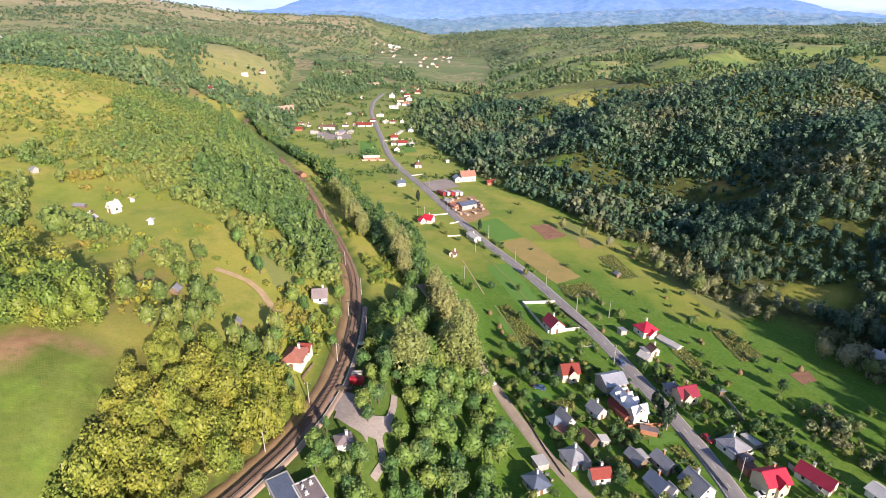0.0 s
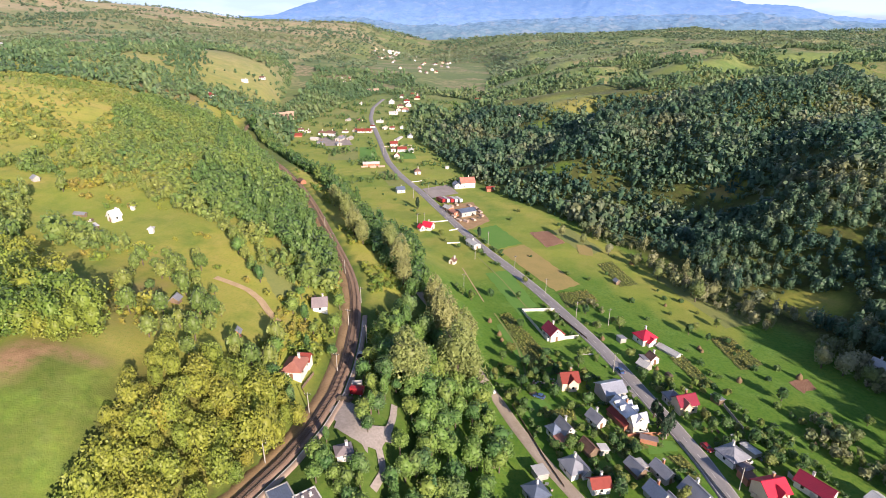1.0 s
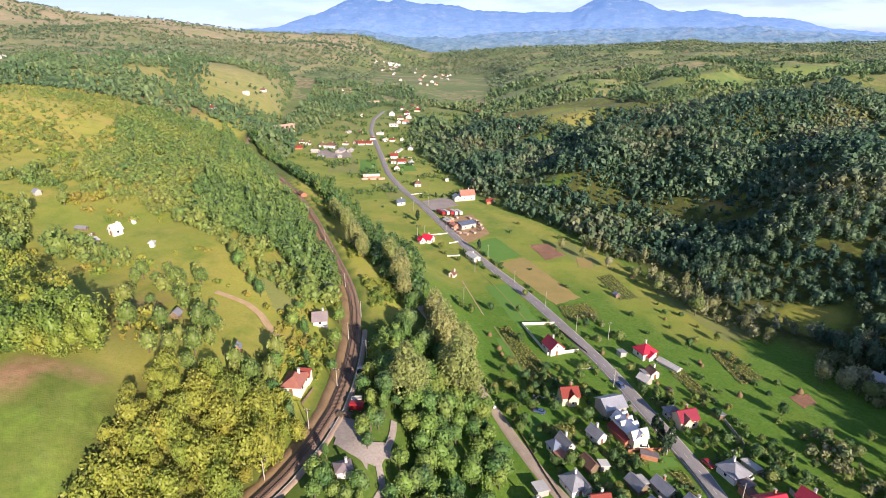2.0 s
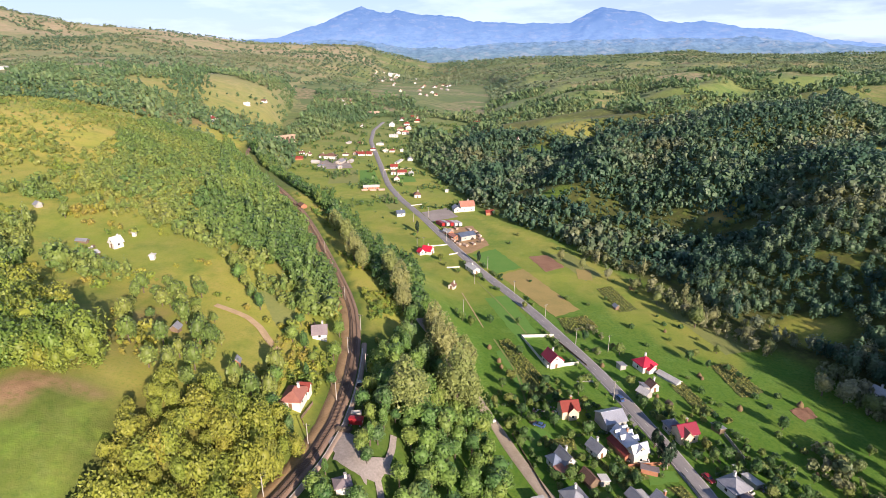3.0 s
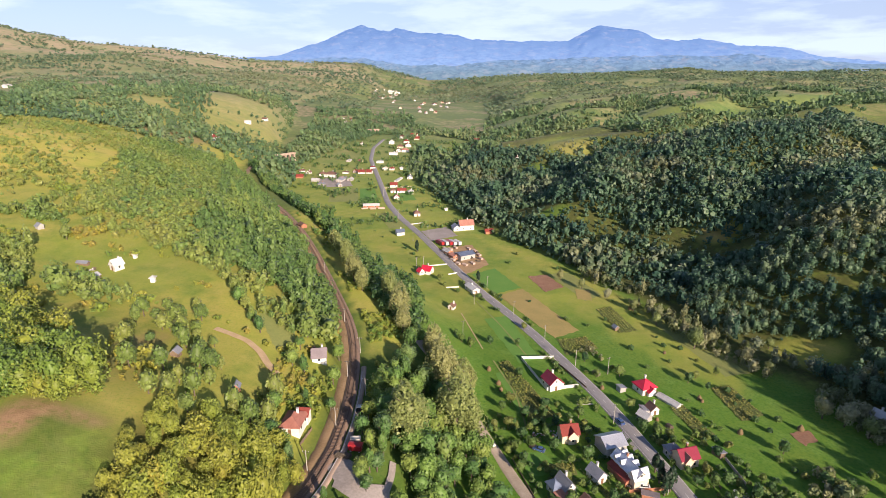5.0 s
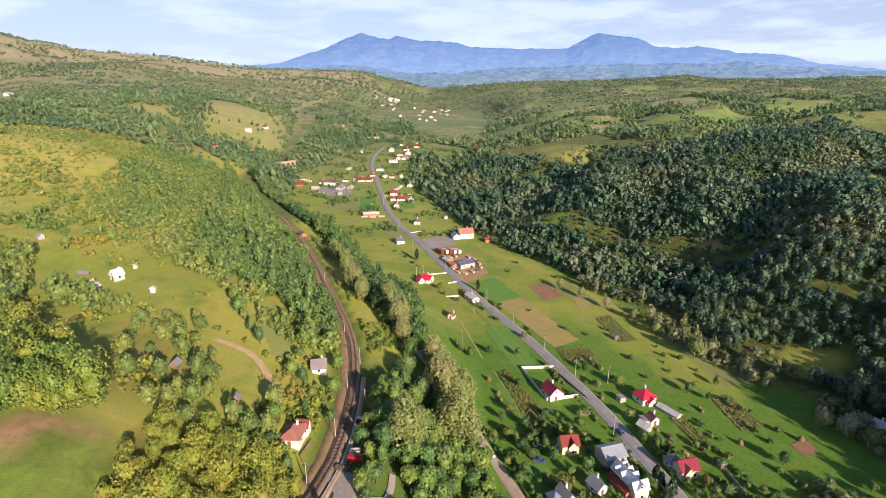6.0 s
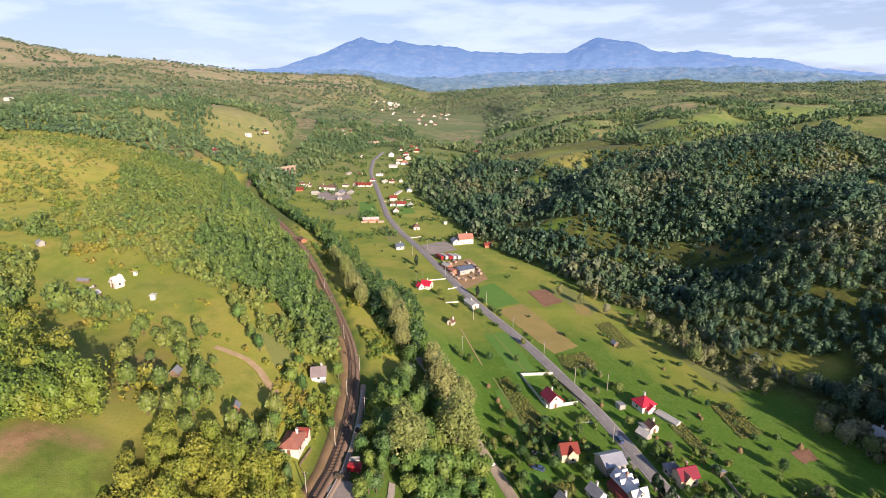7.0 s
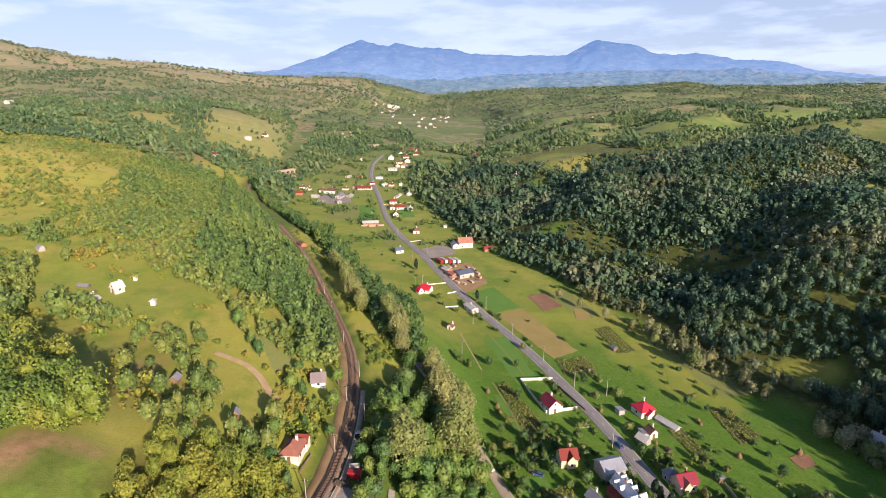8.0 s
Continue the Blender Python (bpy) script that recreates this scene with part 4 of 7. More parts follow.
keep &= (low == 1) | (rng.uniform(size=len(p)) < 0.1)
for cx, cy, rx, ry in CLEARINGS:
    bare = ((p[:, 0] - cx) / rx) ** 2 + ((p[:, 1] - cy) / ry) ** 2 < 1 + 0.5 * np.sin(p[:, 0] * 0.3)
    low[bare] = 0.45
    keep &= ~bare | (rng.uniform(size=len(p)) < 0.28)
gap = patchy(p[:, 0], p[:, 1], 28, 1.0) < np.where(p[:, 1] > 420, 0.27, 0.17)
low[gap] = np.minimum(low[gap], 0.55)
keep &= (~gap | (rng.uniform(size=len(p)) < 0.55)) & (patchy(p[:, 0], p[:, 1], 11, 7.0) > 0.1)
p, low = p[keep], low[keep]
tint = np.clip(0.9 * patchy(p[:, 0], p[:, 1], 26, 4.0) ** 1.3 + rng.normal(0, 0.13, len(p)), 0, 1)
low[(p[:, 0] < eased(EDGE, p[:, 1]) + 36) & (p[:, 1] > 150) & (p[:, 1] < 320)] *= 0.75
size = low * (2.45 + 1.6 * patchy(p[:, 0], p[:, 1], 20, 2.0)) * rng.choice([0.75, 1.0, 1.0, 1.3], len(p))
for near, crowns in ((True, EDGE_CROWNS), (False, SLOPE_CROWNS)):
    w = (p[:, 1] < 300) == near
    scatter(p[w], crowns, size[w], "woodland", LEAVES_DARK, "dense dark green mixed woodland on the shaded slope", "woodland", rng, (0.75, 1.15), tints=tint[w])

# woods up the valley on both sides
WOOD_SPUR = [(-245, 850), (-270, 1150), (-172, 1297), (-124, 1075), (-165, 930), (-180, 800), (-200, 720)]
WOOD_BROOK = [(-46, 690), (-42, 911), (-14, 960), (17, 772), (31, 582), (14, 520), (-15, 592)]
SLOPE_WOOD = [(-261, 442), (-300, 573), (-220, 570), (-155, 424), (-128, 300), (-99, 250), (-123, 257), (-160, 278), (-188, 286), (-214, 325), (-220, 368)]
p = jittered(-1000, 1080, 560, 1390, 8.4, rng)
p = p[in_view(p, 60)]
edge, rail = eased(EDGE, p[:, 1]), eased(RAIL, p[:, 1])
n1, n2 = patchy(p[:, 0], p[:, 1], 62, 3.0), patchy(p[:, 0], p[:, 1], 29, 5.0)
keep = ((p[:, 0] > edge + 4) & (n1 + 0.6 * n2 > 0.74)) | ((p[:, 0] < rail - 4) & (n1 + 0.7 * n2 > 0.78)) | ((p[:, 0] > rail + 10) & (p[:, 0] < rail + 45) & (p[:, 1] < 900))
keep &= ~((p[:, 0] > edge + 4) & (p[:, 1] < 674))
keep |= (p[:, 0] < rail - 6) & (p[:, 0] > -0.62 * p[:, 1]) & (p[:, 1] > 575) & (p[:, 1] < 800) & (n2 > 0.3)
keep &= ~((p[:, 0] < rail) & (p[:, 1] < 575))
for cx, cy, rx, ry in CLEARINGS:
    keep &= (((p[:, 0] - cx) / rx) ** 2 + ((p[:, 1] - cy) / ry) ** 2 > 1) | (rng.uniform(size=len(p)) < 0.06)
for poly, some in ((MEADOW_FAR, 0.03), (MEADOW_LEFT, 0.12)):
    keep &= ~inside(poly, p[:, 0], p[:, 1]) | (np.abs(np.sin(p[:, 1] / 26 + p[:, 0] / 60)) < 0.8 * some) | (rng.uniform(size=len(p)) < some)
keep |= (p[:, 0] > rail + 40) & (p[:, 0] < edge) & (p[:, 1] > 1010) & (patchy(p[:, 0], p[:, 1], 17, 4.0) > 0.5) & ~inside(MEADOW_FAR, p[:, 0], p[:, 1])
keep &= (np.abs(p[:, 0] - eased(ROAD, p[:, 1])) > 12) | (p[:, 1] > 1000)
keep |= inside(WOOD_SPUR, p[:, 0], p[:, 1]) | inside(WOOD_BROOK, p[:, 0], p[:, 1])
p = p[keep]
tint = np.clip(0.8 * patchy(p[:, 0], p[:, 1], 54, 6.0) + rng.normal(0, 0.15, len(p)), 0, 1)
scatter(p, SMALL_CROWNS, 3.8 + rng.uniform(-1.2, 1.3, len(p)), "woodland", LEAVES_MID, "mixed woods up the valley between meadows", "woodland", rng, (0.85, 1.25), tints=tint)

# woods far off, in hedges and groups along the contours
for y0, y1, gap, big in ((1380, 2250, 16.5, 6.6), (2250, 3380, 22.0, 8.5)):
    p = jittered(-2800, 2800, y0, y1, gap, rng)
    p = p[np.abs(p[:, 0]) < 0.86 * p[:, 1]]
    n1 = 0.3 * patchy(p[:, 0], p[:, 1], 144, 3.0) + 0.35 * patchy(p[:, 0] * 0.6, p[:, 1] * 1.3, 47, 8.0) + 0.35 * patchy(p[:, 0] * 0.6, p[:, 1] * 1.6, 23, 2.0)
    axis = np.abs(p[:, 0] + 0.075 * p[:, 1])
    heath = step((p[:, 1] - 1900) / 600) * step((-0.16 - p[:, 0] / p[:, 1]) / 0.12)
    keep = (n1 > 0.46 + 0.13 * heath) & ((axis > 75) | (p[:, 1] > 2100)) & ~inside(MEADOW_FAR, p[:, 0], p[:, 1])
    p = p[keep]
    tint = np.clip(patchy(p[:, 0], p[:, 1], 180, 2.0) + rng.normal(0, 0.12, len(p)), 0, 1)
    scatter(p, FAR_CROWNS, big + rng.uniform(-2.0, 2.0, len(p)), "woodland", LEAVES_HAZED, "distant wooded hills and hedges", "woodland", rng, (0.42, 0.66), tints=tint)

# sunlit hillside: woods, belt and scrub
p = jittered(-252, -36, 66, 250, 4.1, rng)
p = p[in_view(p)]
q_ = p[inside(KNOLL, p[:, 0], p[:, 1])]
tint = np.clip(0.15 + 0.45 * patchy(q_[:, 0], q_[:, 1], 17, 3.0) + rng.normal(0, 0.14, len(q_)), 0, 1)
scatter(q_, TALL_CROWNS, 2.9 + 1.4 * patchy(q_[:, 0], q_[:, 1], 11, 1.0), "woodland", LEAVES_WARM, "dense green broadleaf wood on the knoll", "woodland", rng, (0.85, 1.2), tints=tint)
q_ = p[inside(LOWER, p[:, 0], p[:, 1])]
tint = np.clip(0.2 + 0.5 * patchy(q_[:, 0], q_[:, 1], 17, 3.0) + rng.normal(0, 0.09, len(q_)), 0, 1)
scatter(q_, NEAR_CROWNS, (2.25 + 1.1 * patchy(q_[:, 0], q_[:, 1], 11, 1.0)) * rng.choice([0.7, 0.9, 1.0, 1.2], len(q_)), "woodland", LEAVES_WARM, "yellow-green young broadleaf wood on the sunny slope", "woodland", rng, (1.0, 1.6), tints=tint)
p = jittered(-252, -36, 150, 624, 4.4, rng)
p = p[in_view(p)]
keep = inside(BELT_LEFT, p[:, 0], p[:, 1])
q_ = p[keep]
tint = np.clip(0.02 + 0.3 * patchy(q_[:, 0], q_[:, 1], 26, 3.0) + rng.normal(0, 0.08, len(q_)), 0, 1)
scatter(q_, MID_CROWNS, 3.0 + 1.1 * patchy(q_[:, 0], q_[:, 1], 18, 1.0), "woodland", LEAVES_HILL, "belt of green broadleaf trees above the railway", "woodland", rng, (0.9, 1.4), tints=tint)
p = jittered(-504, -108, 246, 624, 5.8, rng)
keep = inside(SCRUB, p[:, 0], p[:, 1]) & in_view(p) & (patchy(p[:, 0], p[:, 1], 23, 6.0) > np.where(p[:, 0] + 0.35 * p[:, 1] > -105, 0.24, 0.5)) & ~inside(BELT_LEFT, p[:, 0], p[:, 1])
p = p[keep]
tint = np.clip(0.25 + 0.5 * patchy(p[:, 0], p[:, 1], 40, 3.0) + rng.normal(0, 0.09, len(p)), 0, 1)
scatter(p, BUSHES, 2.1 + np.where(p[:, 0] + 0.35 * p[:, 1] > -105, 2.2, 0.7) * patchy(p[:, 0], p[:, 1], 32, 1.0) ** 2, "scrub", LEAVES_HILL, "bushes and young trees scattered over the sunny hillside", "scrub", rng, (0.8, 1.2), tints=tint, stems=False)
p = jittered(-310, -95, 245, 580, 4.6, rng)
p = p[inside(SLOPE_WOOD, p[:, 0], p[:, 1]) & ~inside(BELT_LEFT, p[:, 0], p[:, 1]) & (patchy(p[:, 0], p[:, 1], 24, 8.0) > 0.2)]
tint = np.clip(0.1 + 0.4 * patchy(p[:, 0], p[:, 1], 30, 3.0) + rng.normal(0, 0.08, len(p)), 0, 1)
scatter(p, BUSHES, 2.3 + 1.5 * patchy(p[:, 0], p[:, 1], 18, 1.0), "woodland", LEAVES_HILL, "light green broadleaf wood high on the sunny slope", "woodland", rng, (0.85, 1.3), tints=tint)
# belt below the railway
p = jittered(-240, 12, 204, 648, 4.7, rng)
p = p[inside(BELT_RIGHT, p[:, 0], p[:, 1])]
tint = np.clip(0.6 * patchy(p[:, 0], p[:, 1], 26, 3.0) + rng.normal(0, 0.18, len(p)), 0, 1)
scatter(p, MID_CROWNS, 2.8 + 1.0 * patchy(p[:, 0], p[:, 1], 18, 1.0), "woodland", LEAVES_FRESH, "belt of trees on the bank below the railway", "woodland", rng, (0.9, 1.4), tints=tint)
# grove on the bank below the station
p = jittered(-36, 36, 79.2, 234, 5, rng)
p = p[inside(GROVE, p[:, 0], p[:, 1])]
DRIVE = [(-30, 123), (-26, 117), (-21, 114), (-17, 114), (-15, 120), (-14, 127), (-15, 111), (-16, 107), (-17, 101)]
TRACK = [(-84, 182), (-80, 181), (-77, 180), (-74, 179), (-71, 178), (-68, 175.5), (-65, 173), (-62, 169), (-60, 166), (-58, 164), (-56, 162)]
LANE_LINE = [(float(eased(LANE, y)), float(y)) for y in range(80, 212, 4)]


def off_track(x, y, line, side=4.5, front=9.0, back=3.5):
    """Whether a tree here leaves a track open to the view from the south."""
    return not any(abs(x - a) < side and -back < b - y < front for a, b in line)


GROVE_POINTS = [k for k in p if not (k[0] > 19 and 102 < k[1] < 127) and off_track(k[0], k[1], DRIVE, 3.5, 7.5) and off_track(k[0], k[1], LANE_LINE, 5.5, 6.0)]

# rows of low bushes on the dry hilltop
p = jittered(-500, -235, 300, 620, 7.0, rng)
p = p[in_view(p) & (p[:, 0] < -0.3 * p[:, 1] - 140) & (patchy(p[:, 0], p[:, 1], 50, 9.0) > 0.2)]
scatter(p, FAR_CROWNS, 1.5 + rng.uniform(-0.3, 0.6, len(p)), "scrub", LEAVES_HILL, "low bushes dotted over the dry hilltop", "scrub", rng, (0.7, 1.0), tints=np.clip(rng.normal(0.55, 0.15, len(p)), 0, 1), stems=False)

# bushes on the banks beside the railway
p = jittered(-130, 0, 66, 420, 2.6, rng)
rail = eased(RAIL, p[:, 1])
off = p[:, 0] - rail
keep = (((off < -6.5) & (off > -26) & (p[:, 1] > 95) & (p[:, 1] < 290)) & (patchy(p[:, 0], p[:, 1], 8, 3.0) > 0.42)) | (((off > 7) & (off < 24) & (p[:, 1] > 140)) & (patchy(p[:, 0], p[:, 1], 8, 5.0) > np.where(p[:, 1] > 185, 0.6, 0.45)))
for hx, hy in ((-43, 136), (-44, 177)):
    keep &= np.hypot(p[:, 0] - hx, p[:, 1] - hy) > 8
p = p[keep]
scatter(p, BUSHES, 1.0 + 0.9 * rng.uniform(size=len(p)) ** 2, "scrub", LEAVES_WARM, "bushes and tall weeds on the railway banks", "scrub", rng, (0.8, 1.2), tints=np.clip(0.9 * patchy(p[:, 0], p[:, 1], 12, 3.0) + rng.normal(0, 0.15, len(p)), 0, 1), stems=False)
# hedges and weeds round the village plots
p = jittered(10, 130, 95, 330, 2.4, rng)
road = eased(ROAD, p[:, 1])
off = p[:, 0] - road
keep = (np.abs(np.abs(off) - 5.6) < 0.9) & (patchy(p[:, 0], p[:, 1], 14, 3.0) > 0.45) & (p[:, 1] > 150)
keep |= (np.abs(off - 33) < 1.3) & (p[:, 1] < 190) & (patchy(p[:, 0], p[:, 1], 9, 2.0) > 0.35)
keep |= (np.abs(off + 20) < 1.2) & (p[:, 1] < 175) & (patchy(p[:, 0], p[:, 1], 9, 6.0) > 0.4)
p = p[keep]
scatter(p, BUSHES, 0.9 + 0.6 * rng.uniform(size=len(p)), "hedge", LEAVES_FRESH, "patchy green hedges along road and plots", "hedge", rng, (0.8, 1.2), stems=False)
# trees and willows along the brook at the foot of the shaded slope
p = jittered(60, 200, 40, 330, 3.8, rng)
edge = eased(EDGE, p[:, 1])
p = p[(p[:, 0] > edge - 5) & (p[:, 0] < edge + 9) & (patchy(p[:, 0], p[:, 1], 18, 3.0) > 0.25)]
scatter(p, MID_CROWNS, 1.4 + 1.7 * rng.uniform(size=len(p)) ** 2, "brook_wood", LEAVES_WILLOW, "grey-green willows and alders along the brook", "woodland", rng, (1.0, 1.6), tints=np.clip(rng.normal(0.5, 0.28, len(p)), 0, 1))
# tall trees where slope meets meadows, some added out of view to shade them
p = jittered(90, 230, 20, 300, 7.0, rng)
edge = eased(EDGE, p[:, 1])
p = p[(p[:, 0] > edge + np.where(p[:, 1] < 150, 4, np.where(p[:, 1] < 205, 11, 15))) & (p[:, 0] < edge + np.where(p[:, 1] < 200, 42, 30)) & ~inside(CLEAR_SHADE, p[:, 0], p[:, 1]) & (patchy(p[:, 0], p[:, 1], 14, 9.0) > np.where(p[:, 1] < 200, 0.08, 0.22))]
scatter(p, EDGE_CROWNS, np.where(p[:, 1] < 150, 6.0, np.where(p[:, 1] < 180, 4.4, 2.8)) + 1.2 * rng.uniform(size=len(p)), "woodland", LEAVES_DARK, "tall dark trees at the foot of the slope, some added for shade", "woodland", rng, (1.15, 1.6), tints=np.clip(rng.normal(0.45, 0.25, len(p)), 0, 1))
# overgrown ditch and hedge at the lower end of the meadows
DITCH = [(128, 150), (131, 133), (121, 128), (115, 138)]
LOW_HEDGE = [(118, 124), (124, 114), (140, 112), (150, 122), (133, 127)]
ROADSIDE = [(60, 231), (74, 231), (83, 202), (74, 196), (66, 214)]
p = jittered(55, 170, 105, 235, 2.5, rng)
thin = patchy(p[:, 0], p[:, 1], 6, 5.0)
keep = inside(DITCH, p[:, 0], p[:, 1]) & (thin > 0.42) | inside(LOW_HEDGE, p[:, 0], p[:, 1]) & (thin > 0.38) | inside(ROADSIDE, p[:, 0], p[:, 1]) & (thin > 0.48)
p = p[keep & np.array([math.hypot(a - 75.4, b - 197.5) > 5 and math.hypot(a - 120, b - 111) > 6 for a, b in p])]
scatter(p, BUSHES, np.where(p[:, 0] > 110, 1.2, 0.8) + 1.6 * rng.uniform(size=len(p)) ** 1.5, "scrub", LEAVES_WILLOW, "overgrown bushes and weeds along ditch and road", "scrub", rng, (0.9, 1.5), tints=np.clip(rng.normal(0.45, 0.25, len(p)), 0, 1), stems=False)
# bushes and young trees that frame the hill farm's meadow
FARM_WOOD = [(-232, 270), (-211, 300), (-174, 316), (-143, 302), (-116, 299), (-88, 256), (-68, 231), (-56, 205), (-57, 188), (-67, 195), (-79, 205), (-94, 221), (-111, 234), (-128, 245), (-143, 251), (-164, 258), (-186, 266)]
FARM_LEFT = [(-215, 236), (-197, 244), (-183, 231), (-169, 208), (-161, 190), (-175, 188)]
FARM_HEDGE = [(-168, 211), (-161, 218), (-141, 208), (-123, 199), (-118, 188), (-135, 193), (-152, 197)]
p = jittered(-235, -50, 182, 320, 3.4, rng)
thin = patchy(p[:, 0], p[:, 1], 11, 4.0)
keep = inside(FARM_WOOD, p[:, 0], p[:, 1]) & (thin > 0.28) & ~inside(BELT_LEFT, p[:, 0], p[:, 1]) & ~inside(SLOPE_WOOD, p[:, 0], p[:, 1])
keep |= inside(FARM_LEFT, p[:, 0], p[:, 1]) & (thin > 0.2) | inside(FARM_HEDGE, p[:, 0], p[:, 1]) & (thin > 0.5)
for hx, hy, hr in ((-199, 258, 8), (-122, 287, 7), (-142, 238, 5), (-144, 225, 8)):
    keep &= np.hypot(p[:, 0] - hx, p[:, 1] - hy) > hr
p = p[keep]
tint = np.clip(0.2 + 0.4 * patchy(p[:, 0], p[:, 1], 17, 3.0) + rng.normal(0, 0.08, len(p)), 0, 1)
scatter(p, MID_CROWNS, (1.5 + 1.8 * patchy(p[:, 0], p[:, 1], 13, 1.0) ** 1.5) * rng.choice([0.7, 1.0, 1.0, 1.35], len(p)), "scrub", LEAVES_HILL, "bushes and young trees round the hill farm's meadow", "scrub", rng, (0.85, 1.3), tints=tint, stems=False)
# bushes, young trees and hedgerows scattered over the hillside meadows
p = jittered(-235, -48, 128, 330, 3.3, rng)
rail = eased(RAIL, p[:, 1])
keep = (p[:, 0] < rail - 14) & in_view(p, 10) & ~inside(KNOLL, p[:, 0], p[:, 1]) & ~inside(LOWER, p[:, 0], p[:, 1]) & ~inside(BELT_LEFT, p[:, 0], p[:, 1])
rows = np.abs(np.sin((0.8 * p[:, 0] + 0.6 * p[:, 1]) / 13 + 0.8 * np.sin(p[:, 1] / 31)))
thick = patchy(p[:, 0], p[:, 1], 9, 2.0) + np.where(rows < 0.2, 0.2, 0.0) + np.where(patchy(p[:, 0], p[:, 1], 33, 5.0) > 0.5, 0.06, -0.08)
ORCHARD = [(-121, 182), (-94, 190), (-76, 170), (-71, 149), (-60, 163), (-50, 148), (-64, 131), (-84, 130), (-97, 142)]
keep &= (thick > np.where(inside(ORCHARD, p[:, 0], p[:, 1]), 0.74, 0.64)) & (rng.uniform(size=len(p)) < 0.8)
for hx, hy, hr in ((-144, 225, 13), (-123, 215, 7), (-147, 215, 8), (-159, 227, 9), (-159, 215, 7), (-199, 258, 9), (-87, 158, 5), (-64, 146, 10), (-64, 192, 12), (-150, 210, 10), (-122, 287, 9), (-100, 200, 12)):
    keep &= np.hypot(p[:, 0] - hx, p[:, 1] - hy) > hr
keep &= np.array([off_track(a, b, TRACK, 3.5, 6.0) for a, b in p])
p = p[keep]
tint = np.clip(0.25 + 0.7 * patchy(p[:, 0], p[:, 1], 14, 3.0) + rng.normal(0, 0.18, len(p)), 0, 1)
scatter(p, BUSHES, 0.9 + 1.5 * rng.uniform(size=len(p)) ** 1.6, "scrub", LEAVES_WARM, "sunny bushes and hedgerows over the hillside meadow", "scrub", rng, (0.85, 1.4), tints=tint, stems=False)


# plants in the corn and bean plots
CORN_PLOTS = [[(58, 242), (73, 245), (76, 233), (59, 227)],
              [(26, 220), (31, 222), (45, 180), (35, 176)],
              [(91, 185), (97, 187), (101, 167), (95, 165)],
              [(114, 199), (123, 201), (126, 180), (115, 176)],
              [(69, 131), (74, 132), (76, 123), (73, 121)],
              [(87, 278), (96, 282), (101, 252), (91, 249)],
              [(37, 153), (45.6, 153), (44.9, 148), (36.2, 147.5)],
              [(46.5, 151), (49.9, 145), (59, 131.5), (55.3, 130)],
              [(35, 146), (43, 148), (46, 144), (37, 141)],
              [(56, 143), (61, 146), (65, 135), (59, 133)]]
CORN = []
for s in (1, 2, 3):
    tv, tq = crown_template(100 + s, 12, 0.42, 3, 1.5)
    CORN.append((tv[:48], tq[:12]))
for corners in CORN_PLOTS:
    a, b, c, d = [np.array(k, float) for k in corners]
    wide, long_ = max(np.linalg.norm(b - a), np.linalg.norm(c - d)), max(np.linalg.norm(d - a), np.linalg.norm(c - b))
    nu, nv = max(2, int(wide / 1.5)), max(2, int(long_ / 1.1))
    u, v = np.meshgrid((np.arange(nu) + 0.5) / nu, (np.arange(nv) + 0.5) / nv)
    u, v = u.ravel()[:, None], v.ravel()[:, None]
    pts = (1 - u) * (1 - v) * a + u * (1 - v) * b + u * v * c + (1 - u) * v * d
    pts = pts + rng.normal(0, 0.16, pts.shape)
    pts = pts[rng.uniform(size=len(pts)) < 0.9]
    scatter(pts, CORN, np.full(len(pts), 0.55), "corn", CORN_LEAVES, "rows of yellowing corn plants", "crop", rng, (0.55, 0.8), sink=0.1, tints=np.clip(patchy(pts[:, 0], pts[:, 1], 9, 2.0) + rng.normal(0, 0.15, len(pts)), 0, 1), stems=False)


# ---- single trees: a tapered trunk with limbs, and a crown ----
def trunk_mesh(seed, high, thick, reach, limbs=5, bare=0.35):
    r = random.Random(seed)
    bm = bmesh.new()

    def stem(path, r0, r1, sides=6):
        rings = []
        for k, p in enumerate(path):
            t = k / (len(path) - 1)
            rad = r0 + (r1 - r0) * t
            rings.append([bm.verts.new((p[0] + rad * math.cos(2 * math.pi * s / sides), p[1] + rad * math.sin(2 * math.pi * s / sides), p[2])) for s in range(sides)])
        for a, b in zip(rings, rings[1:]):
            for s in range(sides):
                bm.faces.new((a[s], a[(s + 1) % sides], b[(s + 1) % sides], b[s]))
        bm.faces.new(rings[-1])

    lean = [(0, 0, -0.6)]
    for k in range(1, 5):
        lean.append((r.uniform(-0.03, 0.03) * high * k / 3, r.uniform(-0.03, 0.03) * high * k / 3, high * k / 4))
    stem(lean, thick, thick * 0.25)
    for k in range(limbs):
        z = high * r.uniform(bare, 0.75)
        a = 2 * math.pi * (k + r.uniform(-0.3, 0.3)) / limbs
        d = reach * r.uniform(0.5, 0.85)
        stem([(0, 0, z), (d * 0.5 * math.cos(a), d * 0.5 * math.sin(a), z + d * 0.5), (d * math.cos(a), d * math.sin(a), z + d * 1.15)], thick * 0.45, thick * 0.1, 5)
    me = bpy.data.meshes.new("trunk")
    bmesh.ops.recalc_face_normals(bm, faces=bm.faces)
    bm.to_mesh(me)
    bm.free()
    me.materials.append(BARK)
    return me


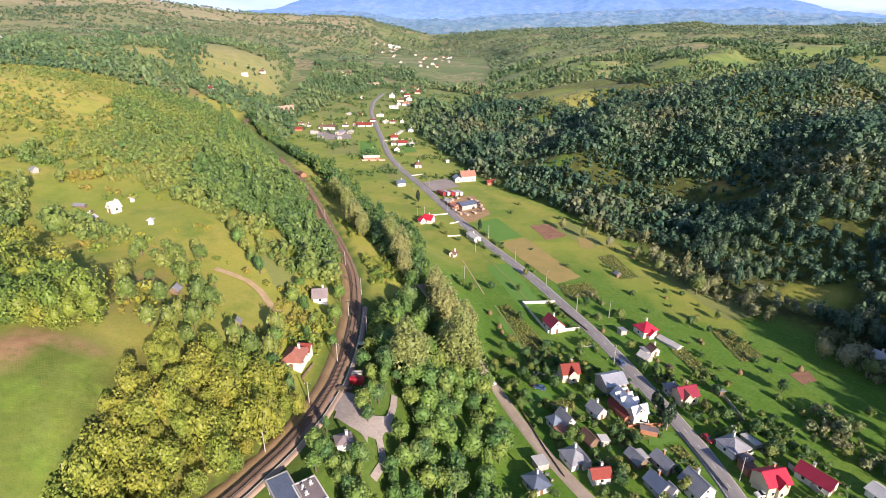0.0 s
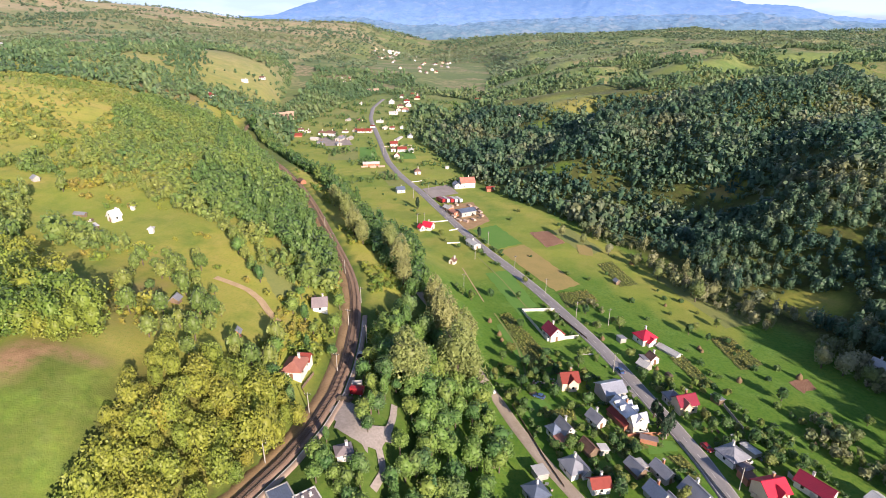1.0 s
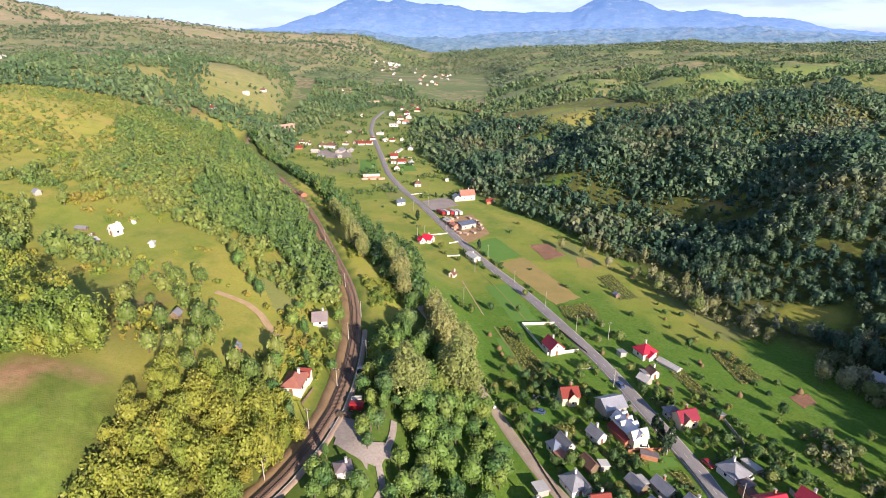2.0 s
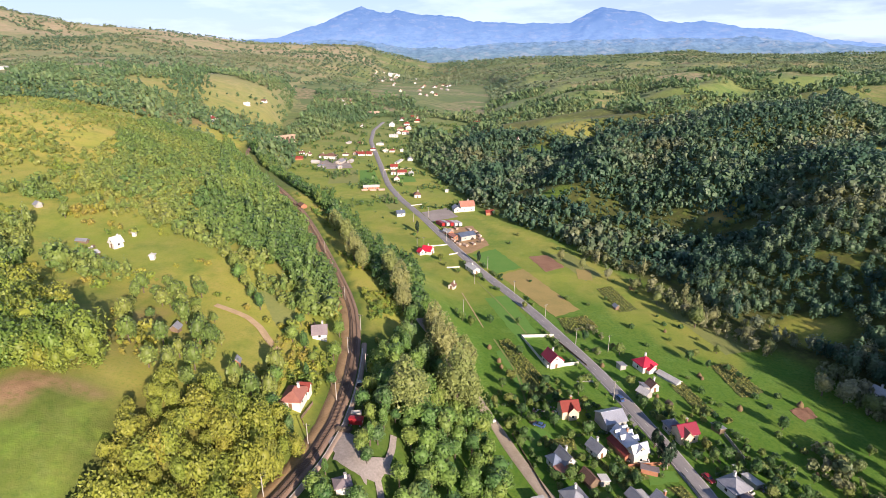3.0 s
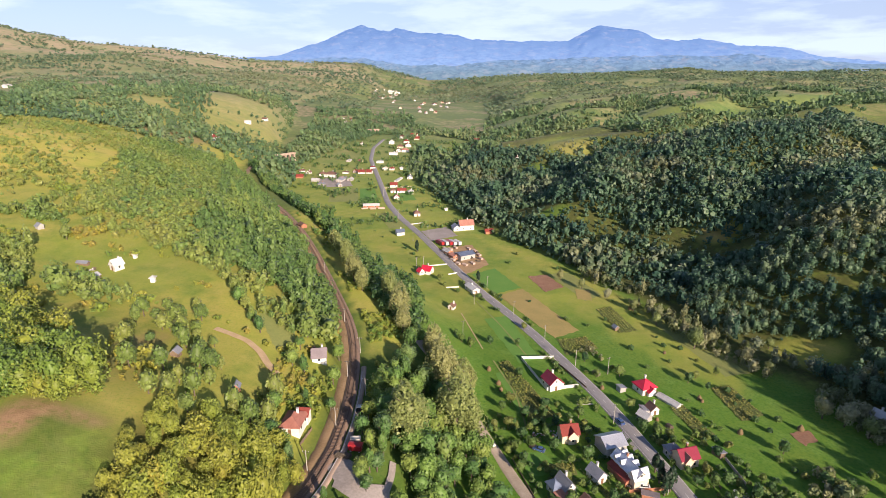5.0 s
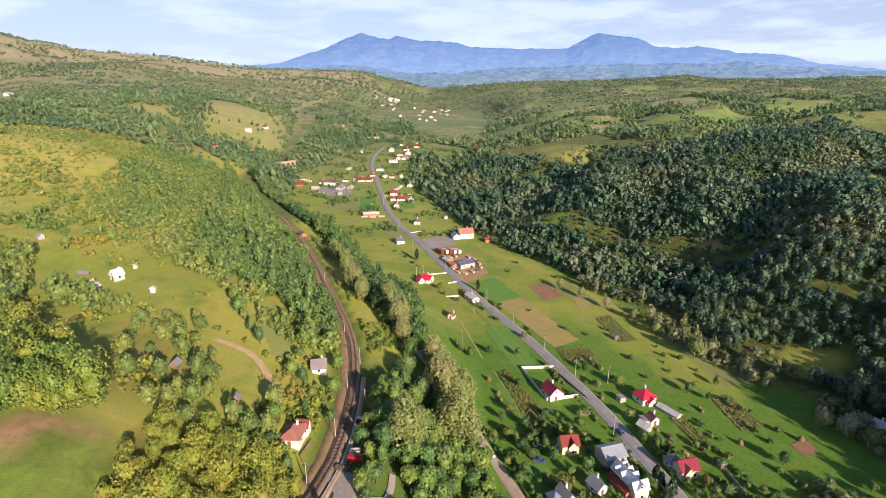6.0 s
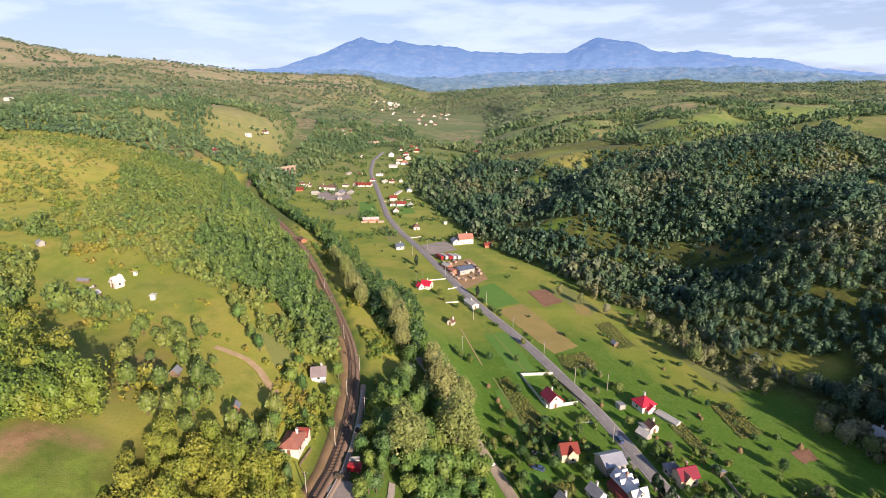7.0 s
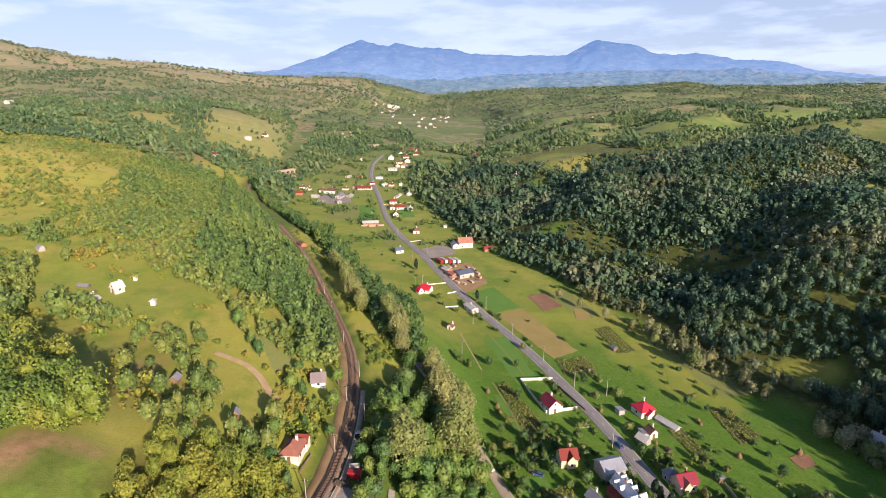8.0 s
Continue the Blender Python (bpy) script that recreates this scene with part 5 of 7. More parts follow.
def tree_kind(seed, high, radius, crown_high, leaves, leaf, mat, lobes=9, cone=0.0, spread=0.6, bottom=None, core=0.70):
    """Meshes of one kind of tree: trunk and crown."""
    tv, tq = crown_template(seed, leaves, leaf / radius, lobes, crown_high / 2 / radius, cone, core, spread=spread)
    tv = tv * radius
    tv[:, 2] += high - crown_high / 2 if bottom is None else bottom + crown_high / 2
    return trunk_mesh(seed, high * 0.8, 0.028 * high + 0.05, radius), quads_mesh("crown", tv, tq, mat)


def plant(kind, x, y, scale, turn, label, category="tree", group="", name="tree", tall=1.0):
    tm, cm = kind
    root = new(name)
    root.empty_display_size = 1
    root.matrix_basis = pose(x, y, place(x, y), 0, 0, turn) @ Matrix.Diagonal((scale, scale, scale * tall, 1))
    tagged(root, label, category, group)
    for nm, me in (("trunk", tm), ("crown", cm)):
        ob = new(nm, me)
        ob.parent = root
    return root


LEAVES_FRUIT = foliage("fruit_tree_leaves", [(0.11, 0.19, 0.045), (0.17, 0.24, 0.05), (0.23, 0.27, 0.06)])
LEAVES_GARDEN = foliage("garden_leaves", [(0.045, 0.11, 0.036), (0.085, 0.165, 0.042), (0.135, 0.21, 0.046), (0.2, 0.22, 0.055)], "", 0.25)
LEAVES_SPRUCE = foliage("spruce_needles", [(0.018, 0.045, 0.022), (0.03, 0.065, 0.03)])
LEAVES_GROVE = foliage("grove_leaves", [(0.065, 0.15, 0.042), (0.105, 0.205, 0.048), (0.155, 0.255, 0.052), (0.215, 0.285, 0.058), (0.09, 0.175, 0.064)], "", 0.25)
BROAD = [tree_kind(s, 9.5, 3.3, 8.0, 520, 0.34, LEAVES_GROVE, 11) for s in (41, 42, 43, 44)] + [tree_kind(45, 11, 2.6, 9.5, 560, 0.33, LEAVES_GROVE, 7, 0.5)]
POPLAR = [tree_kind(s, 25, 7.2, 22.5, 2600, 0.40, LEAVES_POPLAR, 26, 0.3, 0.72, core=0.55) for s in (51, 52)]
FRUIT = [tree_kind(s, 4.6, 2.1, 4.2, 360, 0.27, LEAVES_FRUIT) for s in (61, 62, 63)]
GARDEN = [tree_kind(s, 5.0, 2.0, 4.3, 340, 0.27, LEAVES_GARDEN) for s in (71, 72, 73)]
SPRUCE = [tree_kind(s, 9.5, 2.7, 9.0, 620, 0.34, LEAVES_SPRUCE, 8, 0.9, 0.6) for s in (81, 82)]
SHRUB = [tree_kind(s, 1.9, 1.3, 1.9, 120, 0.3, LEAVES_GARDEN, bottom=0.0) for s in (91, 92)]

LEAVES_SALLOW = foliage("sallow_leaves", [(0.13, 0.18, 0.06), (0.19, 0.235, 0.075), (0.25, 0.26, 0.11), (0.3, 0.31, 0.2)], "", 0.25)
WILLOW = [tree_kind(s, 8.5, 3.3, 7.6, 560, 0.33, LEAVES_SALLOW, 12) for s in (111, 112, 113)]

rt = random.Random(5)
for x, y in GROVE_POINTS:
    plant(rt.choice(BROAD), x, y, rt.uniform(0.7, 1.15), rt.uniform(0, 360), "green broadleaf tree on the bank below the station", group="grove trees", tall=rt.uniform(0.85, 1.2))

POPLAR_AT = [(-10, 141, 1.00, 0.9), (5, 159, 1.10, 1.0), (0, 183, 1.00, 1.0), (10, 160, 0.80, 0.9), (9, 186, 0.80, 1.0), (-19, 227, 0.85, 0.9), (-26, 249, 0.75, 0.9), (-17, 215, 0.60, 0.9), (-46, 266, 0.75, 0.9), (-54, 291, 0.70, 0.9), (-61, 308, 0.65, 0.9), (-66, 317, 0.60, 0.9), (-3, 202, 0.75, 1.0), (-40, 254, 0.60, 0.9)]
FRUIT_AT = [(-108, 171), (-102, 157), (-92, 141), (-98, 164), (-97, 175), (-85, 146), (-87, 165), (-88, 176), (-78, 141), (-72, 137), (-71, 145), (-72, 156), (-78, 154), (-76, 131), (-81, 130), (-60, 134), (-64, 130), (-70, 128), (-71, 179), (-66, 173), (-74, 193), (-79, 200), (-83, 206), (-62, 167), (-58, 164), (-87, 212), (-77, 174), (-82, 179), (-181, 250), (-51, 136), (-53, 149), (-55, 133), (-112, 181), (-93, 190), (-103, 188)]
GARDEN_AT = [(121, 190), (96, 157), (112, 198), (111, 207), (106, 203), (121, 209), (126, 141), (124, 142), (126, 137), (115, 133), (132, 142), (120, 158), (141, 145), (44, 153), (32, 162), (38, 164), (29, 166), (27, 174), (40, 160), (60, 153), (51, 156), (79, 168), (75, 171), (83, 143), (82, 148), (88, 142), (93, 143), (88, 148), (68, 120), (67, 114), (31, 112), (44, 112), (37, 114)]
YARD_AT = [(50, 116), (24, 110), (34, 208), (43, 254), (24, 238), (37, 236), (68, 208), (76, 213), (66, 221), (75, 185), (78, 208), (35, 134), (43, 133), (40, 134), (25, 173), (24, 184), (20, 173), (109, 127), (121, 127), (126, 127), (100, 129), (99, 137), (96, 142), (22, 293), (28, 189), (53, 179), (-1, 322), (2, 312), (10, 302), (14, 234), (10, 238), (7, 244), (28, 153), (25, 149)]
SPRUCE_AT = [(71, 144), (73, 140.5), (71.5, 149), (70.5, 138.5), (-18, 379), (23, 319)]
# willows at (136, 129), (143, 133), (149, 139) are unseen, added to shade the corner
WILLOW_AT = [(122, 233, 1.2), (131, 236, 1.0), (140, 220, 0.9), (144, 209, 0.8), (113, 258, 0.9), (107, 276, 0.8), (97, 292, 0.8), (86, 308, 0.8), (76, 322, 0.8), (147, 178, 1.15), (152, 173, 1.25), (150, 184, 0.9), (156, 166, 1.1), (127, 139, 0.55), (131, 137, 0.65), (126, 144, 0.5), (136, 129, 0.7), (143, 133, 0.9), (149, 139, 1.0), (158, 233, 0.7)]
SHRUB_AT = [(99, 288), (107, 272), (108, 244), (91, 232), (93, 215), (105, 220), (115, 232), (118, 221), (108, 235), (78, 342), (79, 331), (90, 347), (74, 386), (81, 369), (47, 353), (55, 372), (-36, 400), (-27, 386), (-20, 372), (-16, 365), (-55, 432), (-47, 415), (120, 176), (122, 170), (129, 176), (125, 189), (119, 196), (118, 187), (119, 181), (88, 264), (77, 257), (67, 264), (51, 288), (35, 296), (118, 149), (120, 146), (116, 154)]
STATION_AT = [(-28, 102), (-30, 99), (-26, 100), (-23, 100), (-22, 122), (-20, 118), (-21, 126), (-18, 125), (-24, 139), (-23, 146), (-30, 112), (-22, 97), (-20, 101), (-18, 98), (-21, 133), (-30, 105), (-45, 129), (-42, 124), (-49, 132), (-51, 143), (-44, 152), (-44, 161), (-48, 167), (-53, 182), (-53, 193), (-53, 170), (-54, 161), (-63, 175), (-69, 186), (-74, 193), (-80, 201), (-83, 204), (-60, 168), (-54, 156), (-38, 166), (-36, 151), (-39, 183), (-24, 97), (-22, 95), (-19, 95), (-18, 101), (-20, 104), (-29, 103), (-31, 105), (-13, 105), (-12, 102), (-12, 99), (-22, 120), (-20, 124), (-20, 117), (-19, 126), (-15, 128), (-14, 136), (-21, 104)]

for x, y, s, k in POPLAR_AT:
    plant(rt.choice(POPLAR), x, y, s, rt.uniform(0, 360), "tall pale yellow-green poplar below the railway", group="poplars", name="poplar", tall=k)
for x, y in [k for k in STATION_AT if off_track(*k, DRIVE, 3.0, 5.0, 2.5) and off_track(*k, TRACK, 3.0, 8.0)]:
    plant(rt.choice(BROAD), x, y, rt.uniform(0.5, 0.85), rt.uniform(0, 360), "green broadleaf tree near the railway cottages", group="railway trees")
more = [(x, y) for x, y in jittered(-125, -48, 128, 192, 6.5, np.random.default_rng(3)) if inside(ORCHARD, x, y) and patchy(x, y, 13, 2.0) > 0.56 and math.hypot(x + 64, y - 146) > 9 ]
more = [k for k in FRUIT_AT + more if off_track(*k, TRACK, 4.0, 8.0)]
for x, y in more:
    plant(rt.choice(FRUIT), x, y, rt.uniform(0.8, 1.5), rt.uniform(0, 360), "light green fruit tree on the hillside meadow", group="orchard trees", name="fruit_tree", tall=rt.uniform(1.1, 1.5))
for x, y in [k for k in GARDEN_AT + YARD_AT if off_track(*k, LANE_LINE, 4.0, 5.0)]:
    plant(rt.choice(GARDEN), x, y, rt.uniform(0.65, 1.25), rt.uniform(0, 360), "green garden tree among the village plots", group="garden trees", name="garden_tree")
for x, y, s in WILLOW_AT:
    plant(rt.choice(WILLOW), x, y, s, rt.uniform(0, 360), "grey-green willow at the brook below the woods", group="brook willows", name="willow", tall=rt.uniform(0.95, 1.25))
for x, y in SPRUCE_AT:
    plant(rt.choice(SPRUCE), x, y, rt.uniform(0.9, 1.25), rt.uniform(0, 360), "dark green spruce beside the houses", group="spruces", name="spruce")
for x, y in SHRUB_AT:
    plant(rt.choice(SHRUB), x, y, rt.uniform(0.7, 1.4), rt.uniform(0, 360), "small green shrub on the meadow", "shrub", "meadow shrubs", "shrub")


# ---- houses ----
def part(name, bm, mat, parent, label=""):
    """Links a bmesh as one mesh object under a thing or a part."""
    me = bpy.data.meshes.new(name)
    bmesh.ops.recalc_face_normals(bm, faces=bm.faces)
    bm.to_mesh(me)
    bm.free()
    me.materials.append(mat)
    ob = new(name, me)
    ob.parent = parent
    if label:
        ob["label"] = label
    return ob


def boxed(*a):
    return box(bmesh.new(), *a)


def prism(bm, outline, y0, y1):
    """Extrudes an outline of (x, z) along y."""
    a = [bm.verts.new((x, y0, z)) for x, z in outline]
    b = [bm.verts.new((x, y1, z)) for x, z in outline]
    n = len(outline)
    bm.faces.new(a)
    bm.faces.new(b[::-1])
    for i in range(n):
        bm.faces.new((a[i], a[(i + 1) % n], b[(i + 1) % n], b[i]))
    return bm


def gable_roof(w, d, eave, ridge, over=0.45, thick=0.16):
    k = (ridge - eave) / (w / 2)
    e = w / 2 + over
    ze = eave - over * k
    return prism(bmesh.new(), [(-e, ze), (0, ridge), (e, ze), (e, ze + thick), (0, ridge + thick * 1.3), (-e, ze + thick)], -d / 2 - over, d / 2 + over)


def hip_roof(w, d, eave, ridge, over=0.45, thick=0.16):
    bm = bmesh.new()
    a, b = w / 2 + over, d / 2 + over
    r = max(0.0, b - a) + 0.05
    lo = [bm.verts.new(c) for c in ((-a, -b, eave - 0.1), (a, -b, eave - 0.1), (a, b, eave - 0.1), (-a, b, eave - 0.1))]
    up = [bm.verts.new(c) for c in ((-a, -b, eave + thick), (a, -b, eave + thick), (a, b, eave + thick), (-a, b, eave + thick))]
    s, n = bm.verts.new((0, -r, ridge)), bm.verts.new((0, r, ridge))
    bm.faces.new(lo[::-1])
    for i in range(4):
        bm.faces.new((lo[i], lo[(i + 1) % 4], up[(i + 1) % 4], up[i]))
    bm.faces.new((up[0], up[1], s))
    bm.faces.new((up[1], up[2], n, s))
    bm.faces.new((up[2], up[3], n))
    bm.faces.new((up[3], up[0], s, n))
    return bm


def window_on(parent, x, y, z, face, wide=1.1, high=1.25):
    """A window with its frame and pane on a wall that faces -y, +y, -x or +x."""
    h, k = wide / 2, high / 2
    if face in ("-y", "+y"):
        s = -1 if face == "-y" else 1
        fr = boxed(x - h, x + h, min(y - 0.06 * s, y + 0.07 * s), max(y - 0.06 * s, y + 0.07 * s), z - k, z + k)
        f0, f1 = sorted((y + 0.02 * s, y + 0.085 * s))
        pa = boxed(x - h + 0.12, x + h - 0.12, f0, f1, z - k + 0.12, z + k - 0.12)
    else:
        s = -1 if face == "-x" else 1
        fr = boxed(min(x - 0.06 * s, x + 0.07 * s), max(x - 0.06 * s, x + 0.07 * s), y - h, y + h, z - k, z + k)
        f0, f1 = sorted((x + 0.02 * s, x + 0.085 * s))
        pa = boxed(f0, f1, y - h + 0.12, y + h - 0.12, z - k + 0.12, z + k - 0.12)
    w = part("window", fr, FRAME, parent, "white framed window")
    part("pane", pa, GLASS, w)
    return w


def wing(root, cx, cy, w, d, eave, ridge, style, wall, roof, turn=0, near=True, doors=True):
    """One block of a house: walls, roof, windows and door. The ridge runs along y; turn 90 runs it along x."""
    m = pose(cx, cy, 0, 0, 0, turn)
    bm = bmesh.new()
    if style == "gable":
        prism(bm, [(-w / 2, -1.2), (w / 2, -1.2), (w / 2, eave), (0, ridge - 0.02), (-w / 2, eave)], -d / 2, d / 2)
        rf = gable_roof(w, d, eave, ridge)
    elif style == "hip":
        box(bm, -w / 2, w / 2, -d / 2, d / 2, -1.2, eave)
        rf = hip_roof(w, d, eave, ridge)
    elif style == "shed":
        prism(bm, [(-w / 2, -1.2), (w / 2, -1.2), (w / 2, eave), (-w / 2, ridge)], -d / 2, d / 2)
        k = (ridge - eave) / w
        rf = prism(bmesh.new(), [(-w / 2 - 0.3, ridge + 0.3 * k), (w / 2 + 0.3, eave - 0.3 * k), (w / 2 + 0.3, eave - 0.3 * k + 0.14), (-w / 2 - 0.3, ridge + 0.3 * k + 0.14)], -d / 2 - 0.3, d / 2 + 0.3)
    else:
        box(bm, -w / 2, w / 2, -d / 2, d / 2, -1.2, eave)
        rf = boxed(-w / 2 + 0.2, w / 2 - 0.2, -d / 2 + 0.2, d / 2 - 0.2, eave, eave + 0.12)
        for x0, x1, y0, y1 in ((-w / 2, w / 2, -d / 2, -d / 2 + 0.3), (-w / 2, w / 2, d / 2 - 0.3, d / 2), (-w / 2, -w / 2 + 0.3, -d / 2 + 0.3, d / 2 - 0.3), (w / 2 - 0.3, w / 2, -d / 2 + 0.3, d / 2 - 0.3)):
            rim = part("parapet", boxed(x0, x1, y0, y1, eave, ridge + 0.15), wall, root)
            rim.matrix_basis = m
    made = [part("wall", bm, wall, root), part("roof", rf, roof, root)]
    body = made[0]
    body.matrix_basis = m
    made[1].matrix_basis = m
    if style in ("gable", "hip") and near:
        cap = part("ridge_cap", boxed(-0.14, 0.14, -(d / 2 + 0.4) if style == "gable" else -max(0.1, (d - w) / 2), (d / 2 + 0.4) if style == "gable" else max(0.1, (d - w) / 2), ridge + 0.05, ridge + 0.24), roof, root)
        cap.matrix_basis = m
    storeys = [1.6] if eave < 4.2 else [1.6, 4.2]
    if eave > 7.4:
        storeys.append(6.8)
    for z in storeys:
        if z + 0.7 > eave:
            continue
        cols = max(1, int(w // 3.2))
        for i in range(cols):
            x = (i + 0.5) * w / cols - w / 2
            if not (doors and i == 0 and z < 2):
                window_on(body, x, -d / 2, z, "-y")
        rows = max(1, int(d // 3.4))
        for i in range(rows if near else min(rows, 2)):
            y = (i + 0.5) * d / (rows if near else min(rows, 2)) - d / 2
            window_on(body, -w / 2, y, z, "-x")
            if near:
                window_on(body, w / 2, y, z, "+x")
    if style == "gable" and ridge - eave > 2.2:
        window_on(body, 0, -d / 2, eave + 0.75, "-y", 0.9, 1.0)
    if doors:
        x = 0.5 * w / max(1, int(w // 3.2)) - w / 2
        part("door", boxed(x - 0.5, x + 0.5, -d / 2 - 0.06, -d / 2 + 0.05, 0.0, 2.05), DOORWOOD, body, "brown wooden door")
    return body


def chimney_on(root, x, y, z, mat):
    c = part("chimney", boxed(x - 0.3, x + 0.3, y - 0.3, y + 0.3, z - 1.2, z + 0.9), mat, root)
    part("cap", boxed(x - 0.4, x + 0.4, y - 0.4, y + 0.4, z + 0.9, z + 1.03), GREYWALL, c)


HOUSE_SPOTS = []


def house(x, y, rot, blocks, label, category="house", group="", chimney=True, near=True, name="house", lift=0.0):
    """blocks: (cx, cy, w, d, eave, ridge, style, wall, roof, turn)."""
    if near:
        blocks = [(cx * 0.9, cy * 0.9, w * 0.9, d * 0.9, eave * 0.95, ridge * 0.94, *rest) for cx, cy, w, d, eave, ridge, *rest in blocks]
    HOUSE_SPOTS.append((x, y, max(b[3] for b in blocks)))
    a = radians(rot)
    ca, sa = math.cos(a), math.sin(a)
    lows = []
    for cx, cy, w, d, *_ in blocks:
        for sx in (-0.5, 0, 0.5):
            for sy in (-0.5, 0, 0.5):
                lx, ly = cx + sx * w, cy + sy * d
                lows.append(place(x + lx * ca - ly * sa, y + lx * sa + ly * ca))
    root = new(name)
    root.empty_display_size = 1
    root.matrix_basis = pose(x, y, 0.5 * (min(lows) + max(lows)) - 0.05 + lift, 0, 0, rot)
    tagged(root, label, category, group)
    for i, (cx, cy, w, d, eave, ridge, style, wall, roof, turn) in enumerate(blocks):
        wing(root, cx, cy, w, d, eave, ridge, style, wall, roof, turn, near, i == 0 and category == "house")
    if chimney:
        cx, cy, w, d, eave, ridge, style, wall, roof, turn = blocks[0]
        chimney_on(root, cx + (0.9 if turn == 0 else w * 0.2), cy + d * 0.18, ridge + 0.1, BRICK if wall is not WHITE else WHITE)
    return root


# near houses, sheds and halls
house(46.9, 200.9, 20, [(0, 0, 6.4, 8, 3.6, 6.4, "gable", WHITE, MAROON, 0), (3.7, -1.2, 1.9, 4, 2.4, 3.1, "shed", WHITE, RED, 0)], "white two-storey house with maroon sheet-tile roof inside a walled yard")
house(85.1, 197.5, 20, [(0, 0, 7.6, 7.2, 3.1, 6, "hip", WHITE, RED, 0), (0.4, -4, 4, 2.4, 2.2, 3.8, "gable", WHITE, RED, 0)], "white house with bright red hipped roof and front porch")
house(75.4, 197.5, 20, [(0, 0, 3.2, 3.2, 2, 2.6, "shed", GREYWALL, SLATE, 0)], "grey garden shed with a lean-to roof", category="shed", chimney=False, name="shed")
house(82.8, 182.2, 15, [(0, 0, 4, 4, 2.6, 4.3, "gable", WHITE, BROWN, 0), (-3.4, 0.6, 2.9, 4, 2.1, 2.8, "shed", GREYWALL, SLATE, 0)], "small white house with brown roof and grey lean-to")
house(78.3, 178.0, 12, [(0, 0, 4, 4.8, 2.2, 3.6, "gable", GREYWALL, PALEROOF, 20)], "low outbuilding with pale sheet roof", category="shed", chimney=False, name="shed")
house(46.2, 166.6, 8, [(0, 0, 6.1, 7, 4, 6.5, "gable", CREAM, BRICKRED, 90), (0.6, -2.6, 3.4, 2.7, 4, 5.9, "gable", CREAM, BRICKRED, 0)], "cream two-storey house with red tiled roof and front gable")
house(59.9, 160.6, 16, [(0, 0, 8.4, 8.8, 4.3, 6.5, "gable", GREYWALL, SHEET, 90)], "grey hall with a wide silver sheet-metal roof", category="hall", chimney=False, name="hall")
house(61.8, 147.2, 20, [(0, 0, 5.0, 13.6, 4.6, 7.0, "gable", CREAM, SHEET, 0), (-3.5, 0.8, 2.2, 10.4, 2.4, 3.4, "shed", BRICK, BRICKRED, 180), (0.2, -5.2, 3.6, 6.2, 4.6, 7.0, "gable", CREAM, SHEET, 90), (1.7, -0.6, 1.7, 2.2, 5.6, 6.7, "gable", CREAM, SHEET, 90), (1.7, 2.6, 1.7, 2.2, 5.6, 6.7, "gable", CREAM, SHEET, 90), (1.7, 5.4, 1.7, 2.2, 5.6, 6.7, "gable", CREAM, SHEET, 90), (-1.6, 1.2, 1.6, 2.0, 5.6, 6.6, "gable", CREAM, SHEET, 90), (-1.6, 4.4, 1.6, 2.0, 5.6, 6.6, "gable", CREAM, SHEET, 90)], "long cream two-storey house with silver roof and dormers")
house(83.3, 153.5, 14, [(0, 0, 6, 7.6, 4, 6.5, "gable", CREAM, MAROON, 90), (-1.3, -2.6, 2.9, 2.7, 4, 5.8, "gable", CREAM, PINKTILE, 0), (-1.9, 5.1, 4.8, 4.4, 3.1, 5.3, "hip", GREYWALL, SLATE, 0)], "cream house with maroon roof, cross gable and grey rear wing")
house(51.1, 146.2, 27, [(0, 0, 4.5, 5.9, 2.8, 4.8, "gable", WHITE, SLATE, 0)], "small white gabled house with grey slate sheets")
house(39.6, 141.1, 24, [(0, 0, 4.4, 6.4, 3.1, 5.5, "gable", WHITE, SLATE, 0), (-3.7, 1.3, 3.7, 4.3, 2.6, 4.8, "hip", WHITE, BLUEROOF, 0), (-2.9, -3.5, 5.9, 3.7, 2.2, 2.8, "shed", PLANK, PINKTILE, 180)], "rambling house with grey gables and a pale lean-to")
house(45.5, 133.4, 24, [(0, 0, 4, 5.6, 2.2, 4, "gable", PLANK, BROWN, 0)], "old brown wooden barn with a sagging roof", category="barn", chimney=False, name="barn")
house(49.8, 132.9, 10, [(0, 0, 3, 2.9, 2.1, 2.6, "shed", GREYWALL, PALEROOF, 0)], "small hut with pale sheet roof", category="shed", chimney=False, name="shed")
house(39.0, 125.3, 22, [(0, 0, 6.6, 7.2, 2.6, 5, "hip", WHITE, SLATE, 0), (2.1, -3.5, 2.9, 2.4, 2.4, 4, "gable", WHITE, SLATE, 0)], "white house with grey hipped roof")
house(44.6, 118.3, 8, [(0, 0, 4.3, 5.9, 3.1, 4.8, "gable", WHITE, BRICKRED, 90)], "small white house with red tiled roof")
house(28.7, 123.5, 20, [(0, 0, 4, 4.2, 2.2, 2.6, "shed", GREYWALL, PALEROOF, 0)], "flat hut with a white sheet roof", category="shed", chimney=False, name="shed")
house(26.2, 115.6, 24, [(0, 0, 5.9, 6.4, 2.6, 4.6, "hip", WHITE, BLUEROOF, 0)], "house with blue-grey hipped sheet roof")
house(57.3, 124.9, 24, [(0, 0, 4, 6, 2.4, 4, "gable", PLANK, SLATE, 0), (3, 0.4, 2.1, 4, 2.1, 2.6, "shed", PLANK, PALEROOF, 0)], "grey slate-roofed barn with a lean-to", category="barn", chimney=False, name="barn")
house(64.6, 123.1, 24, [(0, 0, 4.2, 6.8, 2.8, 4.5, "gable", GREYWALL, SLATE, 0)], "narrow house with grey slate sheet roof")
